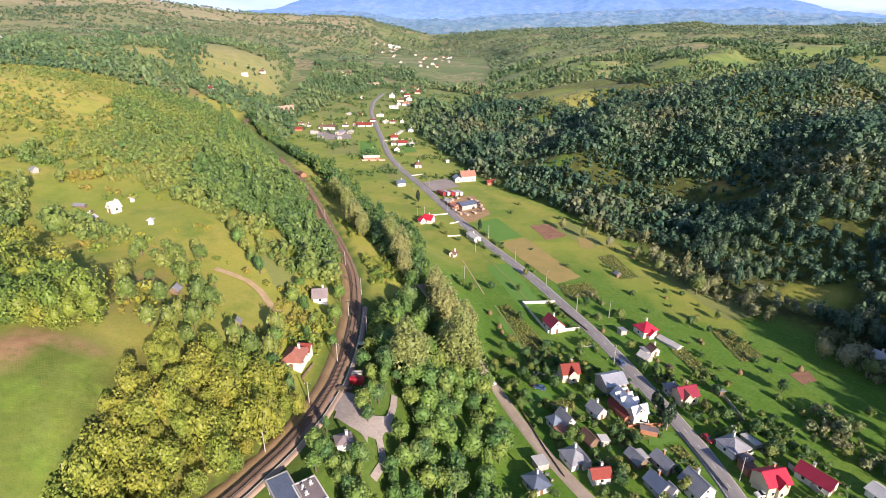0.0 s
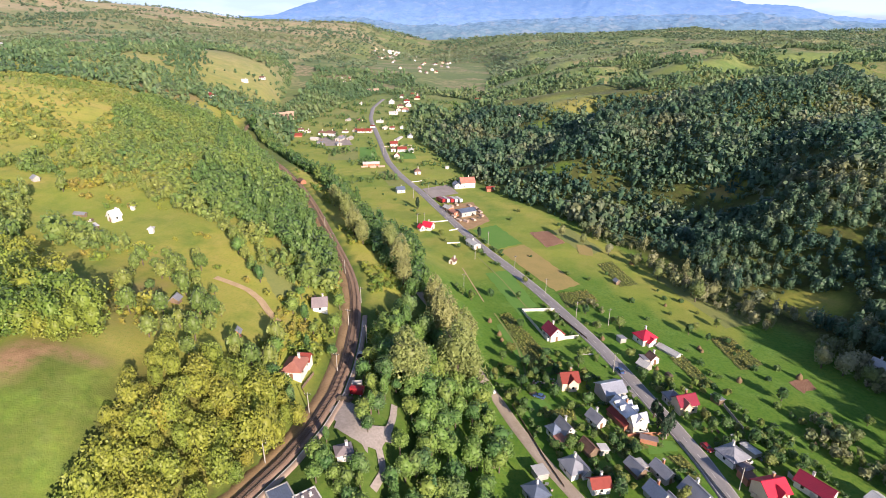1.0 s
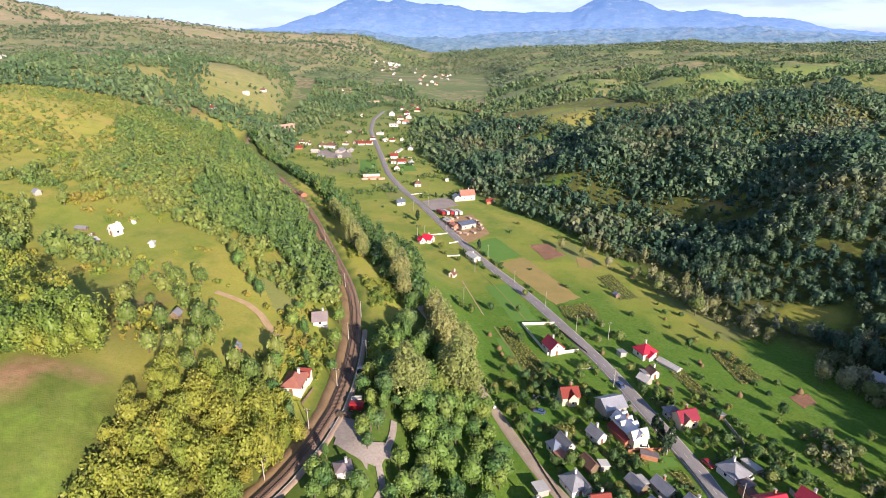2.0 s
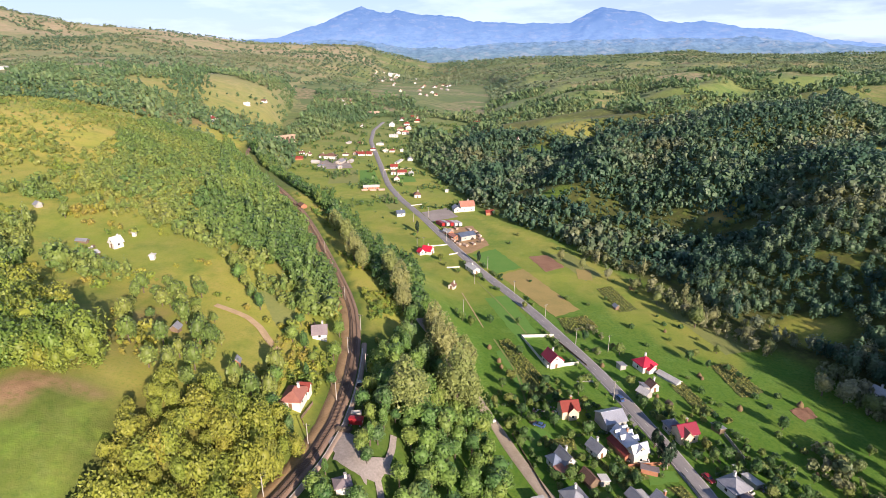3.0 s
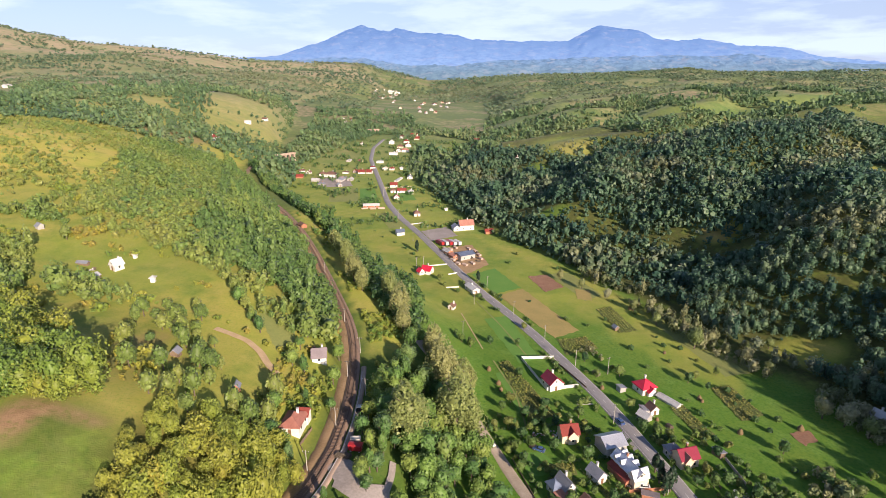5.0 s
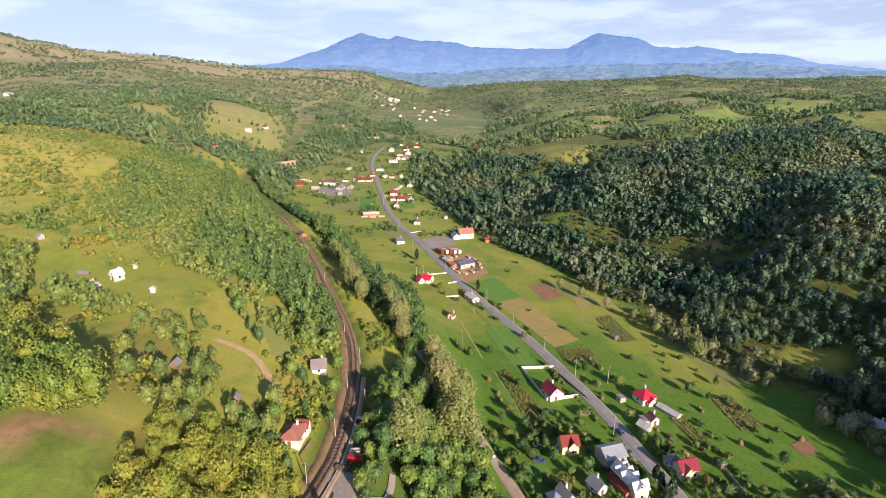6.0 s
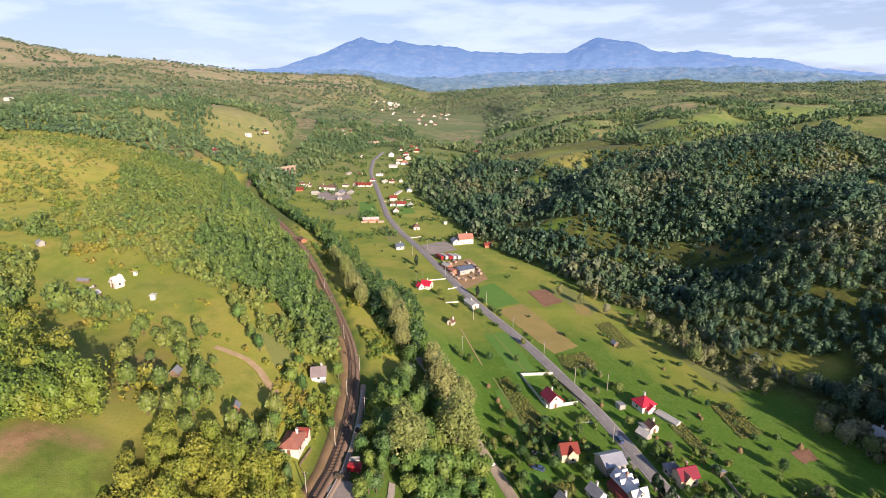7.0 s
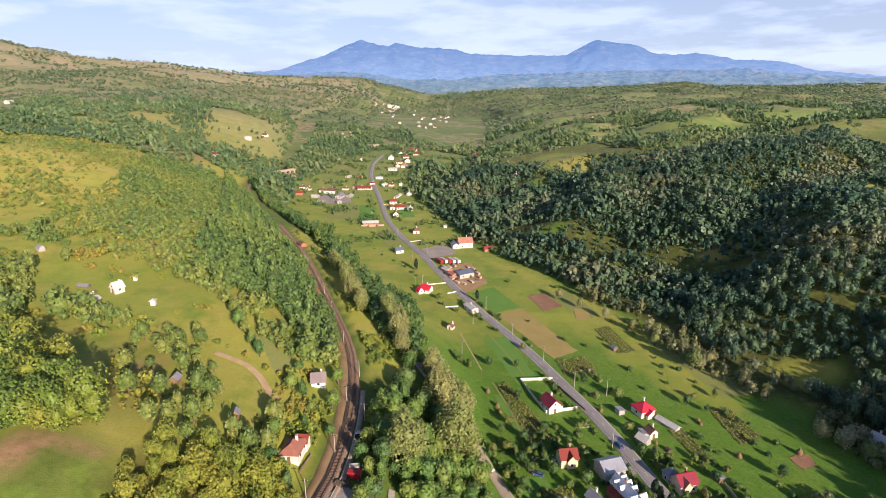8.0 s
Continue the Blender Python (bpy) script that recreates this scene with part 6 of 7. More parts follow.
house(60.0, 115.0, 24, [(0, 0, 5.1, 6.4, 2.6, 4.8, "gable", GREYWALL, BLUEROOF, 0), (2.2, -3.5, 2.7, 2.6, 2.4, 4, "gable", WHITE, SLATE, 0)], "house with blue-grey sheet roof and a small front gable")
house(70.3, 113.8, 20, [(0, 0, 6.7, 8, 3.4, 6.4, "gable", WHITE, SLATE, 0)], "white gabled house with dark slate sheets by the road")
house(88.4, 130.0, 22, [(0, 0, 7.2, 7.2, 2.6, 5.2, "hip", WHITE, SLATE, 0), (-0.8, -5.1, 4.8, 3.2, 2.1, 2.5, "shed", PLANK, BITUMEN, 90)], "white house with grey hipped roof and dark lean-to")
house(91.4, 115.4, 12, [(0, 0, 7.2, 7.8, 4.6, 7.0, "gable", CREAM, RED, 90), (0.3, -3.3, 2.4, 2.4, 4.6, 6.4, "gable", CREAM, RED, 0)], "cream two-storey house with bright red roof and small gable")
house(88.8, 121.8, 12, [(0, 0, 4, 4.8, 2.2, 2.8, "shed", BRICK, BROWN, 0)], "brown-roofed annex beside the road", category="shed", chimney=False, name="shed")
house(105.6, 117.2, 32, [(0, 0, 5.8, 10.0, 2.8, 4.9, "gable", WHITE, MAROON, 0)], "long white house with maroon sheet roof")
house(120.0, 111.3, 20, [(0, 0, 5.6, 6.4, 2.6, 4, "gable", WHITE, PALEROOF, 0)], "white outbuilding with pale roof", category="barn", chimney=False, name="barn")
house(167.3, 174.5, 25, [(0, 0, 4.8, 7.2, 2.8, 4.6, "gable", WHITE, PALEROOF, 0)], "white farm building among riverside trees")
house(92.1, 189.0, 31, [(0, 0, 3.2, 10.4, 1.4, 2.2, "gable", PALEROOF, PALEROOF, 0)], "long pale polytunnel behind the red-roofed house", category="polytunnel", chimney=False, name="polytunnel")
house(97.0, 157.5, 25, [(0, 0, 3.2, 4, 1.9, 2.6, "shed", PLANK, SLATE, 0)], "small plank shed beside the garden", category="shed", chimney=False, name="shed")
house(95.5, 132.9, 25, [(0, 0, 3.2, 5.6, 1.5, 2.1, "shed", GREYWALL, PALEROOF, 0)], "low lean-to with pale sheets and stored boards", category="shed", chimney=False, name="shed")
house(65.6, 137.4, 70, [(0, 0, 2.8, 5.6, 1.7, 2.1, "shed", BRICK, BITUMEN, 0)], "low flat shed beside the yard wall", category="shed", chimney=False, name="shed")
house(-44.5, 139.1, -5, [(0, 0, 6.4, 8.6, 2.8, 5.1, "hip", WHITE, OLDTILE, 0), (1.8, 5, 3.7, 3.5, 2.4, 4.1, "gable", WHITE, BRICKRED, 90)], "white railway cottage with faded pink tiled roof")
house(-45.5, 179.4, 10, [(0, 0, 6.4, 5.6, 2.6, 5, "gable", WHITE, BITUMEN, 90), (-2.2, 3.6, 2.6, 2.6, 2.2, 3.6, "gable", WHITE, BROWN, 0)], "white cottage with mauve-grey tiled roof above the railway")
house(-24.9, 108.0, 20, [(0, 0, 4.2, 3.7, 2.4, 3.4, "hip", WHITE, BITUMEN, 0)], "small white station hut with grey roof", category="hut", name="station_hut")
house(-35.6, 91.8, 35, [(0, 0, 5.9, 10.4, 2.9, 3, "flat", GREYWALL, BLUEROOF, 0)], "station platform hall with flat dark blue roof", category="station", chimney=False, name="station_hall")
house(-29.4, 91.0, 35, [(0, 0, 6.1, 8.8, 4.8, 5, "flat", WHITE, BITUMEN, 0), (-1, 2.1, 0.6, 0.6, 5.7, 5.8, "flat", WHITE, BITUMEN, 0), (-1, -0.3, 0.6, 0.6, 5.7, 5.8, "flat", WHITE, BITUMEN, 0), (1.1, 2.3, 0.6, 0.6, 5.7, 5.8, "flat", WHITE, BITUMEN, 0)], "white two-storey station building with flat mauve felt roof", category="station", chimney=False, name="station_building")
house(-25.4, 134.9, 5, [(0, 0, 3.4, 1.9, 2.1, 2.3, "flat", GREYWALL, PALEROOF, 0)], "grey hut with a white flat roof by the track", category="hut", chimney=False, name="hut")
house(-63.5, 146.2, 10, [(0, 0, 1.9, 2.4, 1.9, 2.9, "gable", BRICK, SLATE, 0)], "small brick garden hut with grey roof on the meadow", category="hut", chimney=False, name="hut", lift=0.6)
house(-143.6, 225.2, -30, [(0, 0, 4.3, 4.7, 2.8, 5.2, "gable", WHITE, PALEROOF, 0)], "white farmhouse with pale roof on the hillside")
house(-122.6, 214.6, 10, [(0, 0, 2, 2.1, 2.2, 3.1, "hip", WHITE, PALEROOF, 0)], "small white hut on the hillside", category="hut", chimney=False, name="hut")
house(-147.1, 214.9, -35, [(0, 0, 3.1, 3.7, 1.5, 2.2, "shed", PLANK, PALEROOF, 0)], "low barn with pale sheet roof on the hillside", category="barn", chimney=False, name="barn")
house(-159.4, 226.9, 80, [(0, 0, 1.9, 5.6, 1.3, 1.9, "gable", PLANK, SLATE, 0)], "long low sheep shed with grey roof", category="shed", chimney=False, name="shed")
house(-159.5, 214.9, 75, [(0, 0, 1.6, 3.7, 0.9, 1.3, "gable", PLANK, PALEROOF, 0)], "low stack of boards under pale sheets", category="shed", chimney=False, name="shed")
house(-199.1, 258.2, 0, [(0, 0, 3.1, 3.1, 1.9, 3.1, "gable", GREYWALL, SLATE, 60)], "weathered hut high on the slope", category="hut", chimney=False, name="hut")
house(-142.4, 238.0, 0, [(0, 0, 1.6, 1.6, 1.7, 2.2, "shed", WHITE, PALEROOF, 0)], "tiny white shed beside the farmhouse", category="shed", chimney=False, name="shed")
house(-87.1, 158.2, 0, [(0, 0, 2.7, 2.9, 1.7, 2.9, "gable", PLANK, SLATE, 0)], "dark wooden hut between orchard trees", category="hut", chimney=False, name="hut")
house(-121.9, 287.5, 5, [(0, 0, 2.9, 3.1, 2.2, 3.8, "gable", WHITE, PALEROOF, 0)], "white cottage half hidden in the hillside trees")
house(-9.3, 335.7, 35, [(0, 0, 6, 6.4, 2.8, 5.2, "gable", WHITE, RED, 30), (-5, 0.8, 3.5, 3.5, 2.4, 4.3, "gable", WHITE, RED, 0)], "white house with bright red roof and annex beside the road", near=False)
house(18.6, 305.2, 25, [(0, 0, 4.5, 10.4, 2.6, 3.6, "gable", WHITE, PALEROOF, 0)], "long low white building with pale sheet roof by the road", near=False)
house(5.8, 279.0, -25, [(0, 0, 3.2, 3.7, 2.1, 3.6, "gable", WHITE, BROWN, 0)], "tiny white cottage with brown roof", near=False)
house(-33.9, 422.7, 20, [(0, 0, 5.6, 6.4, 2.9, 4.8, "gable", WHITE, BLUEROOF, 90)], "white house with blue-grey roof beside the road", near=False)
house(-22.8, 483.2, 10, [(0, 0, 5.6, 6.4, 2.8, 5.3, "hip", WHITE, BROWN, 0)], "white house with brown hipped roof", near=False)
house(20.5, 439.4, 12, [(0, 0, 8.8, 12, 4.5, 8.1, "gable", WHITE, PINKTILE, 90), (-8.8, -0.8, 5.6, 8.8, 2.9, 4.8, "gable", WHITE, SLATE, 0)], "large white building with broad pink tiled roof and side wing", near=False)
house(38.9, 425.9, 10, [(0, 0, 4, 6.4, 2.2, 3.6, "gable", BRICK, BRICKRED, 90)], "red-roofed shed at the wood's edge", category="shed", chimney=False, name="shed", near=False)
house(4.4, 501.8, 0, [(0, 0, 2.9, 3.2, 2.1, 2.9, "hip", WHITE, PALEROOF, 0)], "small white hut in the meadow", category="hut", chimney=False, name="hut", near=False)
house(16.6, 365.9, 30, [(0, 0, 8.8, 12, 3.4, 4.6, "gable", GREYWALL, BLUEROOF, 90), (-7.2, 3.2, 4.8, 6.4, 2.6, 3.4, "gable", BRICK, PINKTILE, 0)], "sawmill hall with blue-grey sheet roof", category="hall", chimney=False, name="sawmill_hall", near=False)
house(4.6, 376.1, 30, [(0, 0, 4.8, 7.2, 2.2, 3.3, "gable", BRICK, PALEROOF, 0)], "sawmill shed with pale roof", category="shed", chimney=False, name="shed", near=False)
house(-68.5, 513.4, 8, [(0, 0, 5.6, 15.2, 2.6, 4, "gable", BRICK, PALEROOF, 90)], "long low barn with pale roof beside the road", category="barn", chimney=False, name="barn", near=False)
house(90.1, 253.2, 15, [(0, 0, 2.1, 2.7, 1.9, 2.8, "gable", PLANK, SLATE, 0)], "small grey hay hut on the meadow", category="hut", chimney=False, name="hut", near=False)
house(-98.3, 368.4, 35, [(0, 0, 4, 6.4, 2.2, 3.4, "gable", BRICK, BROWN, 0)], "rust-brown shed beside the railway", category="shed", chimney=False, name="shed", near=False)
house(-46.6, 547.9, 5, [(0, 0, 5.6, 5.6, 2.9, 5.5, "gable", WHITE, BRICKRED, 0)], "white house with red roof by the road", near=False)
house(-52.8, 580.7, 5, [(0, 0, 5.6, 6.4, 2.9, 5.2, "hip", WHITE, BROWN, 0)], "white house with brown roof", near=False)
house(-43.6, 580.8, 5, [(0, 0, 6.4, 9.6, 2.8, 4.8, "gable", WHITE, BRICKRED, 90)], "white house with red-brown roof", near=False)
house(-33.5, 575.3, 5, [(0, 0, 5.6, 7.2, 2.8, 4.6, "hip", WHITE, PALEROOF, 0)], "white house with pale roof", near=False)
house(-54.8, 610.9, 5, [(0, 0, 6.4, 8, 2.8, 5, "gable", WHITE, BRICKRED, 90)], "white house with red roof", near=False)
house(89.6, 642.4, 0, [(0, 0, 7.2, 8, 2.9, 5.5, "gable", WHITE, BRICKRED, 0)], "white house with red roof among the woods", near=False)
house(212.3, 468.5, 20, [(0, 0, 4, 5.6, 2.1, 3.1, "shed", PLANK, PALEROOF, 0)], "hut with a pale sheet roof in the woods", category="hut", chimney=False, name="hut", near=False, lift=2.0)

# houses of the village up the valley
house(-138, 670, -12, [(0, 0, 10.1, 14.4, 3.6, 6.5, "hip", WHITE, BROWN, 90)], "far white house with brown roof in the village", group="village houses", near=False)
house(-121, 642, -12, [(0, 0, 7.2, 14.4, 2.5, 4.3, "gable", GREYWALL, SLATE, 0)], "far grey house with grey roof in the village", group="village houses", near=False)
house(-150, 677, 18, [(0, 0, 6.5, 8.6, 2.5, 5, "hip", WHITE, BROWN, 90)], "far white house with brown roof in the village", group="village houses", near=False)
house(-110, 646, -12, [(0, 0, 5.8, 8.6, 2.2, 3.6, "gable", GREYWALL, PALEROOF, 0)], "far grey house with pale roof in the village", group="village houses", near=False)
house(-103, 691, 5, [(0, 0, 6.5, 8.6, 2.5, 5, "gable", WHITE, BRICKRED, 90)], "far white house with red roof in the village", group="village houses", near=False)
house(-93, 692, -12, [(0, 0, 6.5, 7.2, 2.5, 5, "gable", WHITE, BRICKRED, 90)], "far white house with red roof in the village", group="village houses", near=False)
house(-123, 690, -12, [(0, 0, 5, 7.2, 2.2, 3.6, "hip", WHITE, BROWN, 90)], "far white house with brown roof in the village", group="village houses", near=False)
house(-112, 699, -5, [(0, 0, 5, 7.2, 2.2, 3.6, "gable", GREYWALL, BRICKRED, 0)], "far grey house with red roof in the village", group="village houses", near=False)
house(-186, 666, 5, [(0, 0, 5.8, 7.9, 2.2, 4.3, "hip", WHITE, BRICKRED, 0)], "far white house with red roof in the village", group="village houses", near=False)
house(-175, 661, 5, [(0, 0, 5.8, 8.6, 2.2, 4.3, "gable", BRICK, BRICKRED, 90)], "far brick house with red roof in the village", group="village houses", near=False)
house(-170, 688, -5, [(0, 0, 5.8, 7.2, 2.2, 4.3, "gable", WHITE, BROWN, 0)], "far white house with brown roof in the village", group="village houses", near=False)
house(-151, 641, -12, [(0, 0, 5.8, 8.6, 2.2, 3.6, "gable", GREYWALL, PALEROOF, 90)], "far grey house with pale roof in the village", group="village houses", near=False)
house(-139, 618, 5, [(0, 0, 5.8, 7.9, 2.2, 3.6, "hip", GREYWALL, SLATE, 90)], "far grey house with grey roof in the village", group="village houses", near=False)
house(-117, 612, 18, [(0, 0, 5, 7.2, 2.2, 3.2, "gable", GREYWALL, PALEROOF, 0)], "far grey house with pale roof in the village", group="village houses", near=False)
house(-181, 699, 18, [(0, 0, 5, 7.2, 2.2, 3.6, "gable", WHITE, BROWN, 90)], "far white house with brown roof in the village", group="village houses", near=False)
house(-134, 782, -5, [(0, 0, 6.5, 10.1, 1.8, 2.9, "gable", GREYWALL, PALEROOF, 0)], "far grey house with pale roof in the village", group="village houses", near=False)
house(-117, 779, -12, [(0, 0, 5.8, 7.2, 2.2, 4.3, "hip", CREAM, PINKTILE, 0)], "far cream house with pink roof in the village", group="village houses", near=False)
house(-88, 772, 5, [(0, 0, 5.8, 10.1, 2.5, 3.6, "hip", WHITE, PALEROOF, 90)], "far white house with pale roof in the village", group="village houses", near=False)
house(-75, 717, -5, [(0, 0, 6.5, 7.2, 2.9, 4, "gable", WHITE, CREAM, 0)], "far white house with cream roof in the village", group="village houses", near=False)
house(-66, 718, -5, [(0, 0, 6.5, 6.5, 2.5, 4.3, "hip", WHITE, BRICKRED, 90)], "far white house with red roof in the village", group="village houses", near=False)
house(-54, 723, 5, [(0, 0, 4.3, 4.3, 2.2, 3.6, "hip", WHITE, PALEROOF, 90)], "far white house with pale roof in the village", group="village houses", near=False)
house(-39, 659, 5, [(0, 0, 6.5, 8.6, 2.2, 4.3, "gable", WHITE, SLATE, 0)], "far white house with grey roof in the village", group="village houses", near=False)
house(-52, 648, -12, [(0, 0, 4.3, 21.6, 1.4, 1.9, "gable", WHITE, PALEROOF, 0)], "far white house with pale roof in the village", group="village houses", near=False)
house(-88, 962, 5, [(0, 0, 9.4, 11.5, 3.6, 7.2, "gable", WHITE, PALEROOF, 0)], "far white house with pale roof in the village", group="village houses", near=False)
house(-74, 1034, -5, [(0, 0, 9.4, 11.5, 3.6, 6.5, "hip", WHITE, BROWN, 90)], "far white house with brown roof in the village", group="village houses", near=False)
house(-53, 1053, -12, [(0, 0, 9.4, 13, 3.6, 7.2, "gable", WHITE, BRICKRED, 90)], "far white house with red roof in the village", group="village houses", near=False)
house(-46, 1019, 5, [(0, 0, 8.6, 11.5, 2.9, 5.8, "gable", CREAM, BRICKRED, 90)], "far cream house with red roof in the village", group="village houses", near=False)
house(-63, 981, 5, [(0, 0, 8.6, 10.1, 2.9, 5.8, "hip", WHITE, BRICKRED, 90)], "far white house with red roof in the village", group="village houses", near=False)
house(-58, 937, 10, [(0, 0, 9.4, 11.5, 3.6, 6.5, "gable", WHITE, BRICKRED, 0)], "far white house with red roof in the village", group="village houses", near=False)
house(-70, 921, -5, [(0, 0, 7.9, 10.1, 2.9, 5.8, "hip", CREAM, BROWN, 90)], "far cream house with brown roof in the village", group="village houses", near=False)
house(-59, 880, 5, [(0, 0, 8.6, 11.5, 3.6, 6.5, "hip", WHITE, PINKTILE, 90)], "far white house with pink roof in the village", group="village houses", near=False)
house(-75, 848, -5, [(0, 0, 6.5, 13, 2.9, 4.3, "gable", WHITE, PALEROOF, 90)], "far white house with pale roof in the village", group="village houses", near=False)
house(-70, 884, 5, [(0, 0, 7.2, 10.1, 2.9, 5, "gable", WHITE, BROWN, 0)], "far white house with brown roof in the village", group="village houses", near=False)
house(62, 992, 5, [(0, 0, 9.4, 11.5, 3.6, 6.5, "gable", WHITE, BRICKRED, 90)], "far white house with red roof in the village", group="village houses", near=False)
house(53, 882, 18, [(0, 0, 7.2, 9.4, 2.9, 5.8, "gable", WHITE, BRICKRED, 0)], "far white house with red roof in the village", group="village houses", near=False)
house(7, 821, -5, [(0, 0, 5.8, 8.6, 2.2, 3.6, "gable", WHITE, PALEROOF, 90)], "far white house with pale roof in the village", group="village houses", near=False)
house(-292, 695, -12, [(0, 0, 8.6, 11.5, 2.9, 5.8, "gable", WHITE, BRICKRED, 0)], "far white house with red roof in the village", group="village houses", near=False)
house(-301, 731, -5, [(0, 0, 7.2, 8.6, 2.9, 5, "hip", GREYWALL, BROWN, 0)], "far grey house with brown roof in the village", group="village houses", near=False)
house(-320, 913, 18, [(0, 0, 7.2, 10.1, 2.9, 5, "gable", WHITE, PALEROOF, 90)], "far white house with pale roof in the village", group="village houses", near=False)
house(-207, 1195, 5, [(0, 0, 8.6, 11.5, 2.9, 5.8, "gable", WHITE, BROWN, 0)], "far white house with brown roof in the village", group="village houses", near=False)
house(-204, 1238, 18, [(0, 0, 8.6, 11.5, 2.9, 5.8, "hip", WHITE, BRICKRED, 90)], "far white house with red roof in the village", group="village houses", near=False)
house(-221, 1237, 10, [(0, 0, 7.9, 10.1, 2.9, 5, "gable", WHITE, PALEROOF, 0)], "far white house with pale roof in the village", group="village houses", near=False)
house(-309, 969, -5, [(0, 0, 7.2, 8.6, 2.9, 5, "gable", WHITE, BROWN, 90)], "far white house with brown roof in the village", group="village houses", near=False)
house(-1032, 1341, -12, [(0, 0, 13, 17.3, 4.3, 7.2, "gable", WHITE, PALEROOF, 0)], "far white house with pale roof in the village", group="village houses", near=False)
house(-494, 1207, -5, [(0, 0, 10.1, 13, 3.6, 6.5, "gable", WHITE, PALEROOF, 90)], "far white house with pale roof in the village", group="village houses", near=False)
house(-137, 939, 10, [(0, 0, 6.5, 7.2, 2.9, 5, "gable", WHITE, BROWN, 0)], "far white house with brown roof in the village", group="village houses", near=False)
house(-93, 729, 5, [(0, 0, 5, 6.5, 2.2, 3.6, "hip", WHITE, BRICKRED, 90)], "far white house with red roof in the village", group="village houses", near=False)


# ---- garden greenery between the houses ----
rg = random.Random(23)
GARDENS = [(y, x) for y in range(104, 190, 3) for x in range(18, 128, 3)]
for y, x in GARDENS:
    x, y = x + rg.uniform(-1.4, 1.4), y + rg.uniform(-1.4, 1.4)
    lane_x, road_x = float(eased(LANE, y)), float(eased(ROAD, y))
    between = lane_x + 3.5 < x < road_x - 5.5
    beside = road_x + 5.5 < x < road_x + 30 and y < 168
    if not (between or beside) or patchy(x, y, 7, 4.0) < (0.38 if y < 160 else 0.5) or rg.random() < 0.25:
        continue
    if any(math.hypot(x - a, y - b) < 0.5 * d + 2.4 for a, b, d in HOUSE_SPOTS) or 0 < 148 - y < 12 and 58 < x < 76:
        continue
    k = rg.random()
    if k < 0.6:
        plant(rg.choice(SHRUB), x, y, rg.uniform(0.6, 1.5), rg.uniform(0, 360), "green garden shrub between the village houses", "shrub", "garden shrubs", "shrub")
    elif k < 0.86:
        plant(rg.choice(FRUIT), x, y, rg.uniform(0.45, 0.8), rg.uniform(0, 360), "light green fruit tree in a village garden", group="garden fruit trees", name="fruit_tree")
    else:
        plant(rg.choice(GARDEN), x, y, rg.uniform(0.6, 1.0), rg.uniform(0, 360), "green garden tree among the village plots", group="garden trees", name="garden_tree")
# hedges along the plot boundaries
hedge = []
for y0 in (112, 121, 131, 141, 152, 163, 171):
    a, b = float(eased(LANE, y0)) + 4, float(eased(ROAD, y0)) - 6
    for x in np.arange(a, b, 1.3):
        if patchy(x, y0, 9, 1.0) > 0.45:
            hedge.append((x + rg.uniform(-0.3, 0.3), y0 + 0.12 * (x - a) + rg.uniform(-0.3, 0.3)))
for y0 in (110, 124, 136, 147, 158, 170):
    a = float(eased(ROAD, y0)) + 8
    for x in np.arange(a, a + 24, 1.3):
        if patchy(x, y0, 9, 3.0) > 0.5:
            hedge.append((x + rg.uniform(-0.3, 0.3), y0 + 0.12 * (x - a) + rg.uniform(-0.3, 0.3)))
hedge = np.array([h for h in hedge if all(math.hypot(h[0] - a, h[1] - b) > 0.5 * d + 1.2 for a, b, d in HOUSE_SPOTS)])
scatter(hedge, BUSHES, 0.75 + 0.4 * rng.uniform(size=len(hedge)), "hedge", LEAVES_FRESH, "low green hedges and vines between garden plots", "hedge", rng, (0.8, 1.3), stems=False)

# plots, hedges and trees of the village up the valley
plot("pasture", [(-125, 600), (-95, 605), (-85, 540), (-115, 535)], PASTURE, "yellowed pasture in the valley", "field", 0.06)
plot("mown_meadow", [(-92, 600), (-76, 602), (-62, 530), (-82, 528)], MOWN, "bright mown meadow in the valley", "field", 0.09)
plot("mown_meadow", [(-55, 590), (-34, 585), (-26, 545), (-44, 540)], MOWN, "bright mown meadow in the valley", "field", 0.09)
plot("pasture", [(-190, 860), (-130, 870), (-125, 800), (-180, 790)], PASTURE, "yellowed pasture up the valley", "field", 0.06)
plot("pasture", [(-60, 490), (-46, 492), (-30, 445), (-44, 440)], PASTURE, "yellowed strip of pasture beside the road", "field", 0.06)
p = jittered(-215, 30, 400, 1000, 5.2, rng)
rail, road, edge = eased(RAIL, p[:, 1]), eased(ROAD, p[:, 1]), eased(EDGE, p[:, 1])
keep = (p[:, 0] > rail + 40) & (p[:, 0] < edge - 2) & (np.abs(p[:, 0] - road) > 7) & (patchy(p[:, 0], p[:, 1], 12, 6.0) > 0.6) & (p[:, 1] > 440)
keep &= np.array([all(math.hypot(a - c, b - d) > 0.5 * e + 3 for c, d, e in HOUSE_SPOTS) for a, b in p])
p = p[keep]
scatter(p, SMALL_CROWNS, 1.3 + 1.3 * rng.uniform(size=len(p)) ** 2, "village_trees", LEAVES_FRESH, "small green trees and hedges round the far village houses", "trees", rng, (0.9, 1.3), stems=False)


# ---- things about the valley ----
def turned(bm, m):
    bm.transform(m)
    return bm


